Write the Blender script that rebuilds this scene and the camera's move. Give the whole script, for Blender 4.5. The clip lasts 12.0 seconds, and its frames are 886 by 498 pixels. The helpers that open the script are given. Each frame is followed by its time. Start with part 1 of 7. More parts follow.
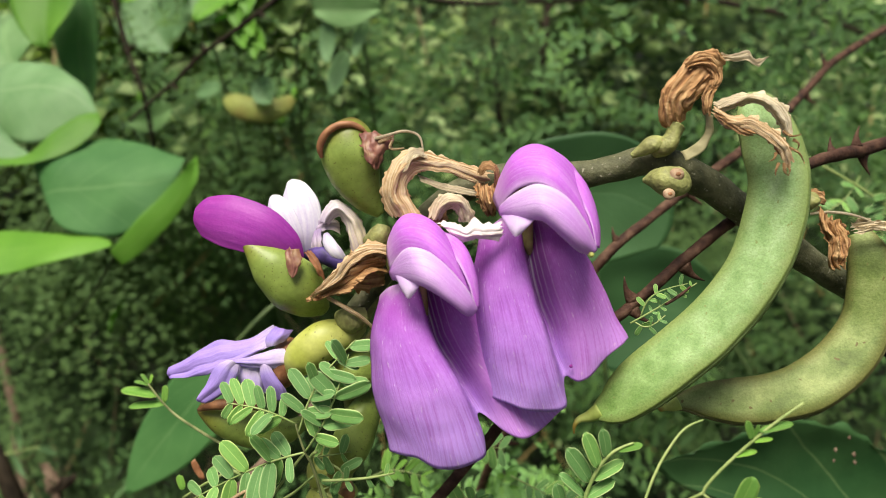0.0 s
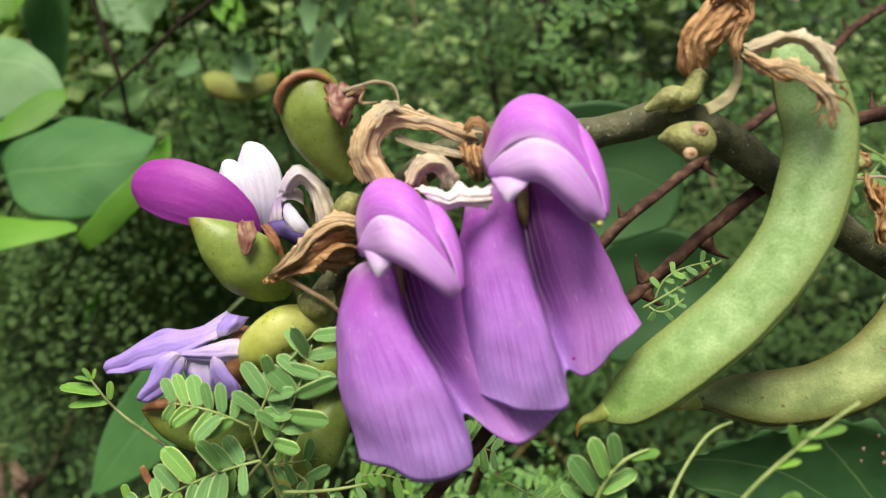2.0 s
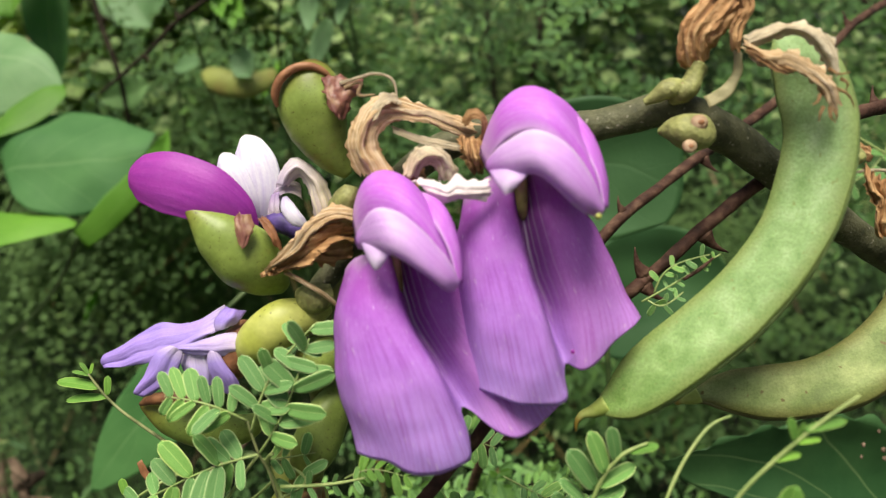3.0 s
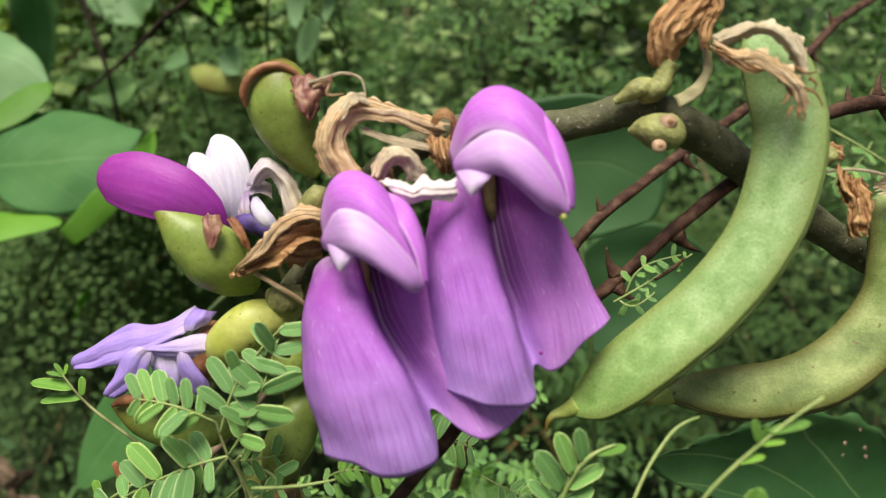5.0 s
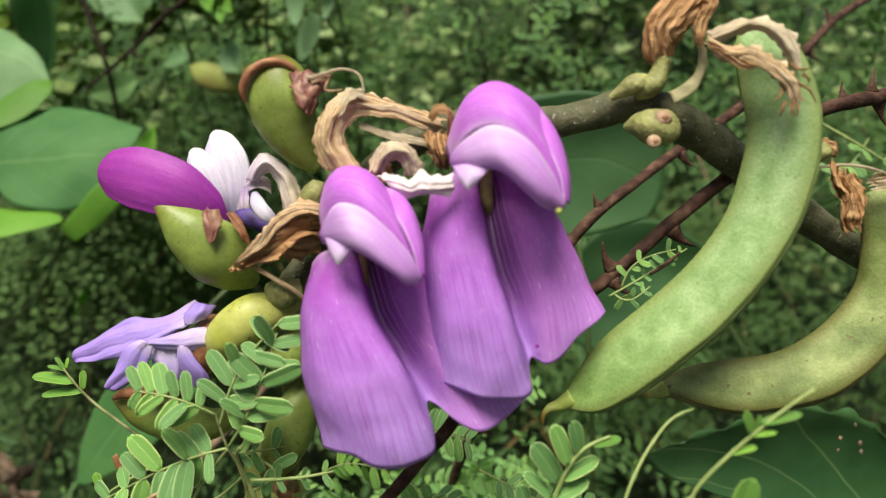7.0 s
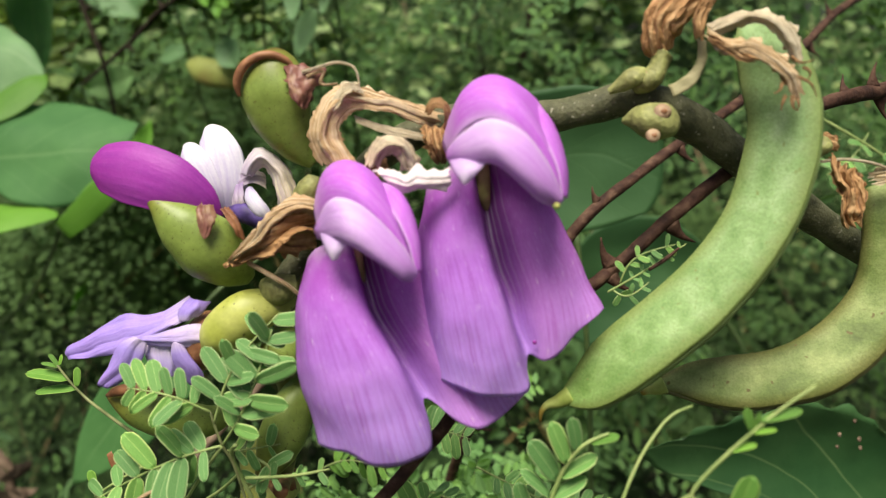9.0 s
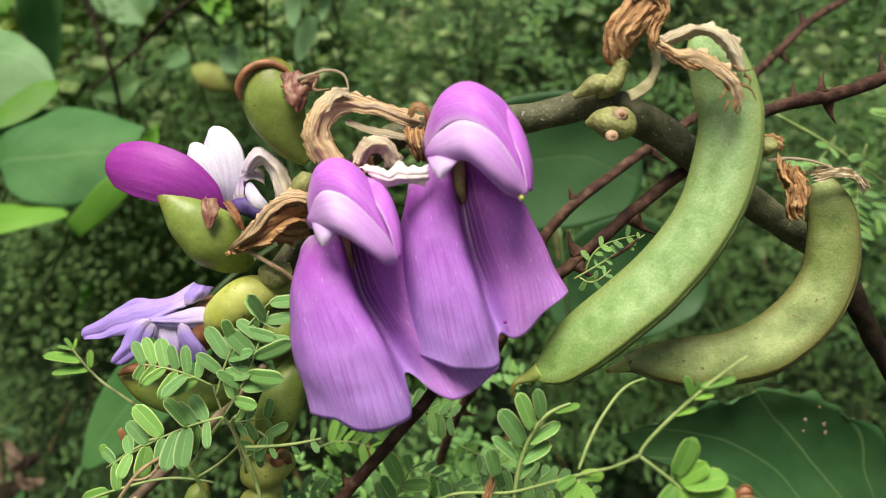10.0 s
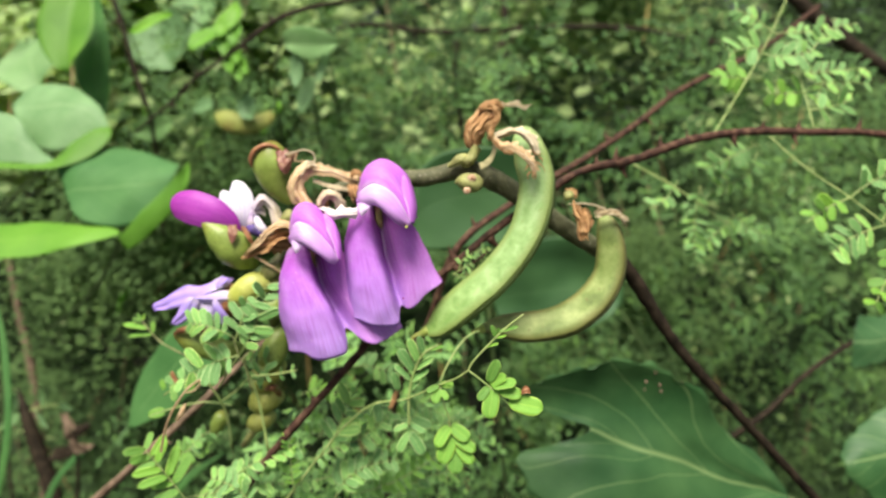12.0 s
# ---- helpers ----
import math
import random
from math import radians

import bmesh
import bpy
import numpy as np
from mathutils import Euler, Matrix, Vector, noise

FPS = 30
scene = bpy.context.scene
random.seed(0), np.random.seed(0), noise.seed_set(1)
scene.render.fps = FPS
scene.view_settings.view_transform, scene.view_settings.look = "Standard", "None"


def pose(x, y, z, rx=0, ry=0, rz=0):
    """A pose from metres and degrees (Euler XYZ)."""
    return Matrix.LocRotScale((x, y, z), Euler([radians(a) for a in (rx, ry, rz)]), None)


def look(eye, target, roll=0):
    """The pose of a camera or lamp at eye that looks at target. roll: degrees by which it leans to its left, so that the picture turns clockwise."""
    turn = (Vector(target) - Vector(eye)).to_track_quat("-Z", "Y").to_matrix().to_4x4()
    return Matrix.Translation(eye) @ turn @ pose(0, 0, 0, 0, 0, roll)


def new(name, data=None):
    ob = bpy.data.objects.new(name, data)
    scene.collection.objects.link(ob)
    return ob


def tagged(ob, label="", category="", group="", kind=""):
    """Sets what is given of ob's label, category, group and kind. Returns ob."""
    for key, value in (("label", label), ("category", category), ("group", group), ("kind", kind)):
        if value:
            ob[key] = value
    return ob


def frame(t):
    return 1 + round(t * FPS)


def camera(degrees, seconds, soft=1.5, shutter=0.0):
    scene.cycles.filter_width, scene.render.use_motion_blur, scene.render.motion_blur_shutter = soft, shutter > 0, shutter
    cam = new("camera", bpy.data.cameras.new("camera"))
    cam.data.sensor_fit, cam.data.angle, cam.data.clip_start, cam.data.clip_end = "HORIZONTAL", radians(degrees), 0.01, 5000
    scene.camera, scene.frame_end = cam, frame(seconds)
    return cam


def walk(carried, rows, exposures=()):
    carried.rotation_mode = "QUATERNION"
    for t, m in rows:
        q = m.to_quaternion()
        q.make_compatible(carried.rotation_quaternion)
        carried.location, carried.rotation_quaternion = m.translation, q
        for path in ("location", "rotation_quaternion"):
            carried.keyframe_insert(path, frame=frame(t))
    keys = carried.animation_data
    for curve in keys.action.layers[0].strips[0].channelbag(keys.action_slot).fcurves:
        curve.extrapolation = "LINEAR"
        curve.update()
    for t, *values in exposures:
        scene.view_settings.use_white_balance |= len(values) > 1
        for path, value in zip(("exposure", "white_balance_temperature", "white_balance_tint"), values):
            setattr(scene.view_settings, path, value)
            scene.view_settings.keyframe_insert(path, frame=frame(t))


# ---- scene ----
# ---- camera ----
cam = camera(62.0, 12.0, soft=1.0)
cam.data.dof.use_dof = True
cam.data.dof.focus_distance = 0.104
cam.data.dof.aperture_fstop = 23.5
EYE, TILT = 0.9, -14.0
AXES = pose(0, 0, EYE, TILT, 0, 0)
# seconds; right, ahead, up in centimetres from the first eye; yaw, pitch, roll
ROWS = [
    (0, 0, 0, 0, -0, 0, -0),
    (0.5, 0.074, 0.652, -0.061, -0.04, -0.24, 0.06),
    (1, 0.069, 1.009, -0.079, -0.26, -0.21, 0.05),
    (1.5, 0.219, 1.406, -0.134, -0.15, -0.71, 0.13),
    (2, 0.196, 1.548, -0.233, -0.26, -0.66, 0.14),
    (2.5, 0.235, 1.603, -0.223, -0.21, -0.82, 0.17),
    (3, 0.222, 1.59, -0.29, -0.23, -0.81, 0.12),
    (3.5, 0.339, 1.662, -0.308, -0.36, -0.81, 0.14),
    (5.5, 0.563, 1.632, -0.232, -0.37, -1.2, 0.22),
    (6, 0.554, 1.692, -0.258, -0.44, -1.25, 0.19),
    (6.5, 0.623, 1.54, -0.268, -0.39, -1.12, 0.13),
    (7, 0.589, 1.546, -0.289, -0.36, -1.22, 0.16),
    (9, 0.61, 1.639, -0.298, -0.48, -1.52, 0.19),
    (9.5, 0.651, 1.444, -0.303, -0.36, -1.44, 0.13),
    (10, 0.887, 0.726, -0.471, -0.25, -1.14, 0.09),
    (10.5, 1.209, -0.54, -0.571, -0.28, -0.49, -0.03),
    (11, 1.727, -2.124, -0.795, 0.05, 0.06, -0.31),
    (11.5, 1.977, -3.955, -0.985, 0.37, 0.37, -0.49),
    (12, 2.698, -5.707, -0.591, 0.72, 0.34, -0.34),
]
walk(cam, [(t, AXES @ pose(x / 100, y / 100, z / 100, 90 + pitch, roll, yaw)) for t, x, y, z, yaw, pitch, roll in ROWS],
     exposures=[(0.0, 0.5, 6650, 10), (2.0, 0.43, 6650, 10), (9.5, 0.43, 6650, 10), (12.0, 0.88, 6650, 10)])

# ---- world and sun: bright haze, no hard shadows ----
world = bpy.data.worlds.new("sky")
scene.world = world
world.use_nodes = True
wn = world.node_tree.nodes
sky = wn.new("ShaderNodeTexSky")
sky.sky_type = "NISHITA"
sky.sun_disc = False
sky.sun_elevation = radians(67)
sky.sun_rotation = radians(202)
sky.air_density, sky.dust_density = 1.0, 5.0
wn["Background"].inputs["Strength"].default_value = 0.062
world.node_tree.links.new(sky.outputs["Color"], wn["Background"].inputs["Color"])
sun = new("sun", bpy.data.lights.new("sun", "SUN"))
sun.data.energy, sun.data.angle, sun.data.color = 4.6, radians(32), (1.0, 0.95, 0.87)
sun.matrix_world = look((-0.35, -0.85, 2.2), (0, 0, 0))

# ---- building helpers; plant axes are right, ahead, up in centimetres ----
CM = AXES @ Matrix.Scale(0.01, 4)


def at(p):
    return CM @ Vector(p)


def ground_under(u, v):
    """The plant-axes point on the ground below (u, v)."""
    return (u, v, (-100 * EYE - v * math.sin(radians(TILT))) / math.cos(radians(TILT)))


def origin(ob):
    o = Vector((0, 0, 0))
    while ob:
        o = o + ob.location
        ob = ob.parent
    return o


def thing(name, base, label, category, group="", kind=""):
    ob = new(name)
    ob.empty_display_size = 0.005
    ob.location = at(base)
    return tagged(ob, label, category, group, kind)


def part(name, bm, material, parent=None, label="", smooth=True):
    """Links a bmesh in plant axes as one mesh under a thing or a part."""
    me = bpy.data.meshes.new(name)
    bmesh.ops.transform(bm, matrix=CM, verts=bm.verts)
    if parent:
        bmesh.ops.translate(bm, vec=-origin(parent), verts=bm.verts)
    bmesh.ops.recalc_face_normals(bm, faces=bm.faces)
    bm.to_mesh(me)
    bm.free()
    me.materials.append(material)
    crisp = material.name.split()[0] in ("dry", "straw", "brown", "pale-pink")
    for p in me.polygons:
        p.use_smooth = smooth and not crisp
    ob = new(name, me)
    if parent:
        ob.parent = parent
    if label:
        ob["label"] = label
    return ob


def curve(points, n):
    """n + 1 places along a smooth curve through the points, which never swings past them."""
    p = np.array(points, float)
    if len(p) == 2:
        return np.array([p[0] + (p[1] - p[0]) * k / n for k in range(n + 1)])
    d = np.sqrt(np.maximum(np.linalg.norm(np.diff(p, axis=0), axis=1), 1e-6))
    m = np.zeros_like(p)
    for i in range(1, len(p) - 1):
        m[i] = ((p[i] - p[i - 1]) / d[i - 1] * d[i] + (p[i + 1] - p[i]) / d[i] * d[i - 1]) / (d[i - 1] + d[i])
    m[0], m[-1] = 1.5 * (p[1] - p[0]) / d[0] - 0.5 * m[1], 1.5 * (p[-1] - p[-2]) / d[-1] - 0.5 * m[-2]
    out = []
    for k in range(n + 1):
        x = k / n * (len(p) - 1)
        i = min(int(x), len(p) - 2)
        f = x - i
        h = d[i]
        out.append((2 * f ** 3 - 3 * f * f + 1) * p[i] + (f ** 3 - 2 * f * f + f) * h * m[i] + (3 * f * f - 2 * f ** 3) * p[i + 1] + (f ** 3 - f * f) * h * m[i + 1])
    return np.array(out)


def wobble(p, scale, amount):
    q = Vector(p) * scale
    return np.array(noise.noise_vector(q)) * amount


def grid_bm(P, thick, taper=0.75):
    """A closed thin shell over a grid of places, with UVs along both sides."""
    nu, nv = P.shape[0] - 1, P.shape[1] - 1
    du, dv = np.gradient(P, axis=0), np.gradient(P, axis=1)
    nrm = np.cross(du, dv)
    nrm /= np.maximum(np.linalg.norm(nrm, axis=2, keepdims=True), 1e-9)
    bm = bmesh.new()
    uv = bm.loops.layers.uv.new("uv")
    sides = []
    for sign in (0.5, -0.5):
        rows = []
        for i in range(nu + 1):
            row = []
            for j in range(nv + 1):
                e = max(abs(2 * i / nu - 1), abs(2 * j / nv - 1))
                row.append(bm.verts.new(P[i, j] + sign * thick * (1 - taper * e ** 4) * nrm[i, j]))
            rows.append(row)
        sides.append(rows)

    def face(vs, us):
        f = bm.faces.new(vs)
        for loop, w in zip(f.loops, us):
            loop[uv].uv = w
    for side, rows in enumerate(sides):
        for i in range(nu):
            for j in range(nv):
                ij = [(i, j), (i + 1, j), (i + 1, j + 1), (i, j + 1)]
                if side:
                    ij.reverse()
                face([rows[a][b] for a, b in ij], [(a / nu, b / nv) for a, b in ij])
    a, b = sides
    rim = [(i, 0) for i in range(nu)] + [(nu, j) for j in range(nv)] + [(i, nv) for i in range(nu, 0, -1)] + [(0, j) for j in range(nv, 0, -1)]
    for k in range(len(rim)):
        (i, j), (m, n) = rim[k], rim[(k + 1) % len(rim)]
        face([b[i][j], b[m][n], a[m][n], a[i][j]], [(i / nu, j / nv), (m / nu, n / nv), (m / nu, n / nv), (i / nu, j / nv)])
    return bm


def skin(guides, nu=20, nv=24, thick=0.03, ruffle=0.0, scale=1.0, edge=0.0, pleat=None, rag=0.0):
    """A petal or withered sheet spanned by guide curves side by side; ruffle crumples it, edge only its rim;
    pleat: depth and number of sharp lengthwise folds; rag: how torn its rim is."""
    G = [curve(g, nv) for g in guides]
    P = np.array([curve([g[j] for g in G], nu) for j in range(nv + 1)]).transpose(1, 0, 2)
    if rag:
        Q0 = P.copy()
        for i in range(nu + 1):
            for j in range(nv + 1):
                a, b = abs(2 * i / nu - 1), abs(2 * j / nv - 1)
                k = noise.noise(Vector((i * 0.35, j * 0.35, P[0, 0, 0]))) * rag
                if a > 0.99:
                    P[i, j] += (Q0[i, j] - Q0[nu // 2, j]) * k
                if b > 0.99:
                    P[i, j] += (Q0[i, j] - Q0[i, j + (-3 if j else 3)]) * k * 2
    if pleat:
        nrm = np.cross(np.gradient(P, axis=0), np.gradient(P, axis=1))
        nrm /= np.maximum(np.linalg.norm(nrm, axis=2, keepdims=True), 1e-9)
        for i in range(nu + 1):
            for j in range(nv + 1):
                x = i / nu * pleat[1] + 0.45 * noise.noise(Vector((j / nv * 2.5, i / nu * 1.5, P[0, 0, 2])))
                fold = 4 * abs(x % 1.0 - 0.5) - 1
                P[i, j] += nrm[i, j] * pleat[0] * fold * (0.6 + 0.8 * abs(noise.noise(Vector((i * 0.2, j * 0.15, 3.0)))))
    for i in range(nu + 1):
        for j in range(nv + 1):
            if ruffle:
                P[i, j] += wobble(P[i, j] + 7.3, scale, ruffle) + wobble(P[i, j], scale * 2.7, ruffle * 0.4)
            if edge:
                e = max(abs(2 * i / nu - 1) ** 6, (j / nv) ** 6)
                P[i, j] += wobble(P[i, j] + 3.1, 2.2, edge) * e
    return grid_bm(P, thick)


def tube(path, radii, seg=12, n=24, flat=1.0, face=(0, -1, 0), rough=0.0, scale=2.0, ridge=0.0, ridges=7, lens=0.0, rim=0.11):
    """A tapering round or flattened limb along a path; face: the way its flat side looks."""
    P = curve(path, n)
    R = curve([(r, 0, 0) for r in radii], n)[:, 0]
    T = np.gradient(P, axis=0)
    T /= np.maximum(np.linalg.norm(T, axis=1, keepdims=True), 1e-9)
    bm = bmesh.new()
    uv = bm.loops.layers.uv.new("uv")
    rings = []
    for k in range(n + 1):
        b = np.array(face, float)
        b -= T[k] * (b @ T[k])
        if np.linalg.norm(b) < 1e-3:
            b = np.cross(T[k], (1, 0, 0))
        b /= np.linalg.norm(b)
        a = np.cross(T[k], b)
        ring = []
        for s in range(seg):
            th = 2 * math.pi * s / seg
            ca, cb = math.cos(th), math.sin(th)
            r = max(R[k], 0.003)
            if lens:
                h = (1 - abs(ca) ** lens) ** 0.7 * flat + rim * abs(ca) ** 12
                off = a * ca * r * (1 + 0.02 * abs(ca) ** 8) + b * math.copysign(h, cb if abs(cb) > 1e-6 else 1) * r * (1 if abs(cb) > 1e-6 else 0)
            else:
                off = (a * ca + b * cb * flat) * r
            if ridge:
                off = off * (1 + ridge * math.sin(ridges * th + 5 * noise.noise(Vector((k * 0.13, th, 1.7)))))
            q = P[k] + off
            if rough:
                q = q + wobble(q, scale, rough)
            ring.append(bm.verts.new(q))
        rings.append(ring)

    def quad(vs, us):
        f = bm.faces.new(vs)
        for loop, w in zip(f.loops, us):
            loop[uv].uv = w
    for k in range(n):
        for s in range(seg):
            s2 = (s + 1) % seg
            quad([rings[k][s], rings[k][s2], rings[k + 1][s2], rings[k + 1][s]],
                 [(s / seg, k / n), ((s + 1) / seg, k / n), ((s + 1) / seg, (k + 1) / n), (s / seg, (k + 1) / n)])
    bm.faces.new(rings[0][::-1])
    bm.faces.new(rings[-1])
    return bm


def mid(a, b, f=0.5):
    return tuple(x + (y - x) * f for x, y in zip(a, b))


def shift(p, du=0.0, dv=0.0, dw=0.0):
    return (p[0] + du, p[1] + dv, p[2] + dw)


# ---- materials ----
def material(name):
    m = bpy.data.materials.new(name)
    m.use_nodes = True
    m.node_tree.nodes.clear()
    return m, m.node_tree.nodes, m.node_tree.links


def noise_node(nodes, links, scale, detail=4.0, coords=None, stretch=None):
    tc = nodes.new("ShaderNodeTexCoord")
    n = nodes.new("ShaderNodeTexNoise")
    n.inputs["Scale"].default_value = scale
    n.inputs["Detail"].default_value = detail
    src = tc.outputs[coords or "Object"]
    if stretch:
        mp = nodes.new("ShaderNodeMapping")
        mp.inputs["Scale"].default_value = stretch
        links.new(src, mp.inputs["Vector"])
        src = mp.outputs["Vector"]
    links.new(src, n.inputs["Vector"])
    return n.outputs["Fac"]


def ramp(nodes, links, fac, stops):
    r = nodes.new("ShaderNodeValToRGB")
    e = r.color_ramp.elements
    while len(e) < len(stops):
        e.new(0.5)
    for el, (x, c) in zip(e, stops):
        el.position = x
        el.color = (*c, 1) if len(c) == 3 else c
    links.new(fac, r.inputs["Fac"])
    return r.outputs["Color"]


def mix(nodes, links, fac, a, b, blend="MIX"):
    m = nodes.new("ShaderNodeMix")
    m.data_type, m.blend_type = "RGBA", blend
    for value, socket in ((fac, m.inputs[0]), (a, m.inputs[6]), (b, m.inputs[7])):
        if isinstance(value, (int, float)):
            socket.default_value = value
        elif isinstance(value, tuple):
            socket.default_value = (*value, 1)
        else:
            links.new(value, socket)
    return m.outputs[2]


def math_node(nodes, links, op, a, b=0.0):
    m = nodes.new("ShaderNodeMath")
    m.operation = op
    for value, socket in ((a, m.inputs[0]), (b, m.inputs[1])):
        if isinstance(value, (int, float)):
            socket.default_value = value
        else:
            links.new(value, socket)
    return m.outputs[0]


def finish(m, nodes, links, colour, rough=0.5, bump=None, strength=0.3, depth=0.0002, through_light=0.0, tint=None, gloss=0.5):
    bsdf = nodes.new("ShaderNodeBsdfPrincipled")
    out = nodes.new("ShaderNodeOutputMaterial")
    links.new(colour, bsdf.inputs["Base Color"])
    if isinstance(rough, (int, float)):
        bsdf.inputs["Roughness"].default_value = rough
    else:
        links.new(rough, bsdf.inputs["Roughness"])
    bsdf.inputs["Specular IOR Level"].default_value = gloss
    if bump is not None:
        bn = nodes.new("ShaderNodeBump")
        bn.inputs["Strength"].default_value = strength
        bn.inputs["Distance"].default_value = depth
        links.new(bump, bn.inputs["Height"])
        links.new(bn.outputs["Normal"], bsdf.inputs["Normal"])
    if through_light:
        tr = nodes.new("ShaderNodeBsdfTranslucent")
        links.new(mix(nodes, links, 1.0, colour, tint, "MULTIPLY") if tint else colour, tr.inputs["Color"])
        ms = nodes.new("ShaderNodeMixShader")
        ms.inputs[0].default_value = through_light
        links.new(bsdf.outputs[0], ms.inputs[1])
        links.new(tr.outputs[0], ms.inputs[2])
        links.new(ms.outputs[0], out.inputs["Surface"])
    else:
        links.new(bsdf.outputs[0], out.inputs["Surface"])
    return m


def uv_axis(nodes, links, axis):
    tc = nodes.new("ShaderNodeTexCoord")
    s = nodes.new("ShaderNodeSeparateXYZ")
    links.new(tc.outputs["UV"], s.inputs[0])
    return s.outputs[axis]


def petal_material(name, along, veins=(90.0, 3.0), vein_colour=(0.40, 0.07, 0.47), vein_amount=0.4, light=0.3, blotch=0.25, guides=None, rim=0.0, scratched=0.0):
    """along: stops of pigment from the petal's base to its lip."""
    m, nodes, links = material(name)
    v = uv_axis(nodes, links, 1)
    warp = noise_node(nodes, links, 130, 3)
    v2 = math_node(nodes, links, "ADD", v, math_node(nodes, links, "MULTIPLY", math_node(nodes, links, "SUBTRACT", warp, 0.5), 0.25))
    col = ramp(nodes, links, v2, along)
    streak = noise_node(nodes, links, 1.0, 3, "UV", (veins[0], veins[1], 1))
    fac = math_node(nodes, links, "MULTIPLY", ramp(nodes, links, streak, [(0.45, (0, 0, 0)), (0.68, (1, 1, 1))]), vein_amount)
    col = mix(nodes, links, fac, col, vein_colour)
    big = noise_node(nodes, links, 220, 4)
    col = mix(nodes, links, math_node(nodes, links, "MULTIPLY", ramp(nodes, links, big, [(0.45, (0, 0, 0)), (0.75, (1, 1, 1))]), blotch), col, (0.72, 0.42, 0.86))
    if rim:
        edge = math_node(nodes, links, "ABSOLUTE", math_node(nodes, links, "SUBTRACT", math_node(nodes, links, "MULTIPLY", uv_axis(nodes, links, 0), 2.0), 1.0))
        col = mix(nodes, links, math_node(nodes, links, "MULTIPLY", ramp(nodes, links, edge, [(0.78, (0, 0, 0)), (0.97, (1, 1, 1))]), rim), col, (0.90, 0.78, 0.91))
    if scratched:
        scratch = ramp(nodes, links, noise_node(nodes, links, 1.0, 3, "UV", (90, 13, 1)), [(0.65, (0, 0, 0)), (0.76, (scratched, scratched, scratched))])
        col = mix(nodes, links, scratch, col, (0.86, 0.72, 0.90))
    if guides:
        u = uv_axis(nodes, links, 0)
        col = mix(nodes, links, math_node(nodes, links, "MULTIPLY", ramp(nodes, links, u, [(guides + 0.01, (0, 0, 0)), (guides + 0.14, (1, 1, 1))]), 0.4), col, (0.66, 0.22, 0.66))
        # deep purple by the throat: pigment, with the fold's shade mixed into it
        near = ramp(nodes, links, math_node(nodes, links, "ABSOLUTE", math_node(nodes, links, "SUBTRACT", u, guides + 0.03)), [(0.03, (1, 1, 1)), (0.2, (0, 0, 0))])
        col = mix(nodes, links, math_node(nodes, links, "MULTIPLY", math_node(nodes, links, "MULTIPLY", near, ramp(nodes, links, v2, [(0.1, (1, 1, 1)), (0.75, (0, 0, 0))])), 0.7), col, (0.24, 0.03, 0.27))
        reach = ramp(nodes, links, v, [(0.03, (0, 0, 0)), (0.12, (1, 1, 1)), (0.3, (0.7, 0.7, 0.7)), (0.75, (0, 0, 0))])
        lines = None
        for k, wide, strong in ((0.0, 0.008, 1.0), (-0.032, 0.003, 0.55), (0.034, 0.0034, 0.7), (0.066, 0.003, 0.55), (-0.055, 0.002, 0.45), (0.105, 0.0025, 0.4)):
            off = math_node(nodes, links, "ABSOLUTE", math_node(nodes, links, "SUBTRACT", math_node(nodes, links, "ADD", u, math_node(nodes, links, "MULTIPLY", math_node(nodes, links, "SUBTRACT", warp, 0.5), 0.02)), guides + 0.028 + k))
            one = math_node(nodes, links, "MULTIPLY", ramp(nodes, links, off, [(wide * 0.5, (1, 1, 1)), (wide * 1.7, (0, 0, 0))]), strong)
            lines = one if lines is None else math_node(nodes, links, "MAXIMUM", lines, one)
        col = mix(nodes, links, math_node(nodes, links, "MULTIPLY", lines, reach), col, (0.93, 0.87, 0.93))
        groove = math_node(nodes, links, "MULTIPLY", ramp(nodes, links, math_node(nodes, links, "ABSOLUTE", math_node(nodes, links, "SUBTRACT", u, guides)), [(0.02, (1, 1, 1)), (0.08, (0, 0, 0))]), ramp(nodes, links, v, [(0.05, (1, 1, 1)), (0.17, (0, 0, 0))]))
        col = mix(nodes, links, groove, col, (0.46, 0.38, 0.18))
        col = mix(nodes, links, ramp(nodes, links, v2, [(0.0, (0.3, 0.3, 0.3)), (0.05, (0, 0, 0))]), col, (0.80, 0.70, 0.74))
    fine = noise_node(nodes, links, 2600, 2)
    grain = noise_node(nodes, links, 1.0, 2, "UV", (veins[0] * 1.3, veins[1] * 9, 1))
    col = mix(nodes, links, math_node(nodes, links, "MULTIPLY", ramp(nodes, links, grain, [(0.5, (0, 0, 0)), (0.72, (1, 1, 1))]), blotch * 0.7), col, (0.80, 0.52, 0.93))
    col = mix(nodes, links, 0.16, col, ramp(nodes, links, fine, [(0.35, (0.72, 0.60, 0.78)), (0.6, (1, 1, 1))]), "MULTIPLY")
    height = math_node(nodes, links, "ADD", math_node(nodes, links, "MULTIPLY", streak, 1.2), math_node(nodes, links, "MULTIPLY", fine, 0.35))
    return finish(m, nodes, links, col, 0.5, height, 0.4, 0.00018, light, gloss=0.28)


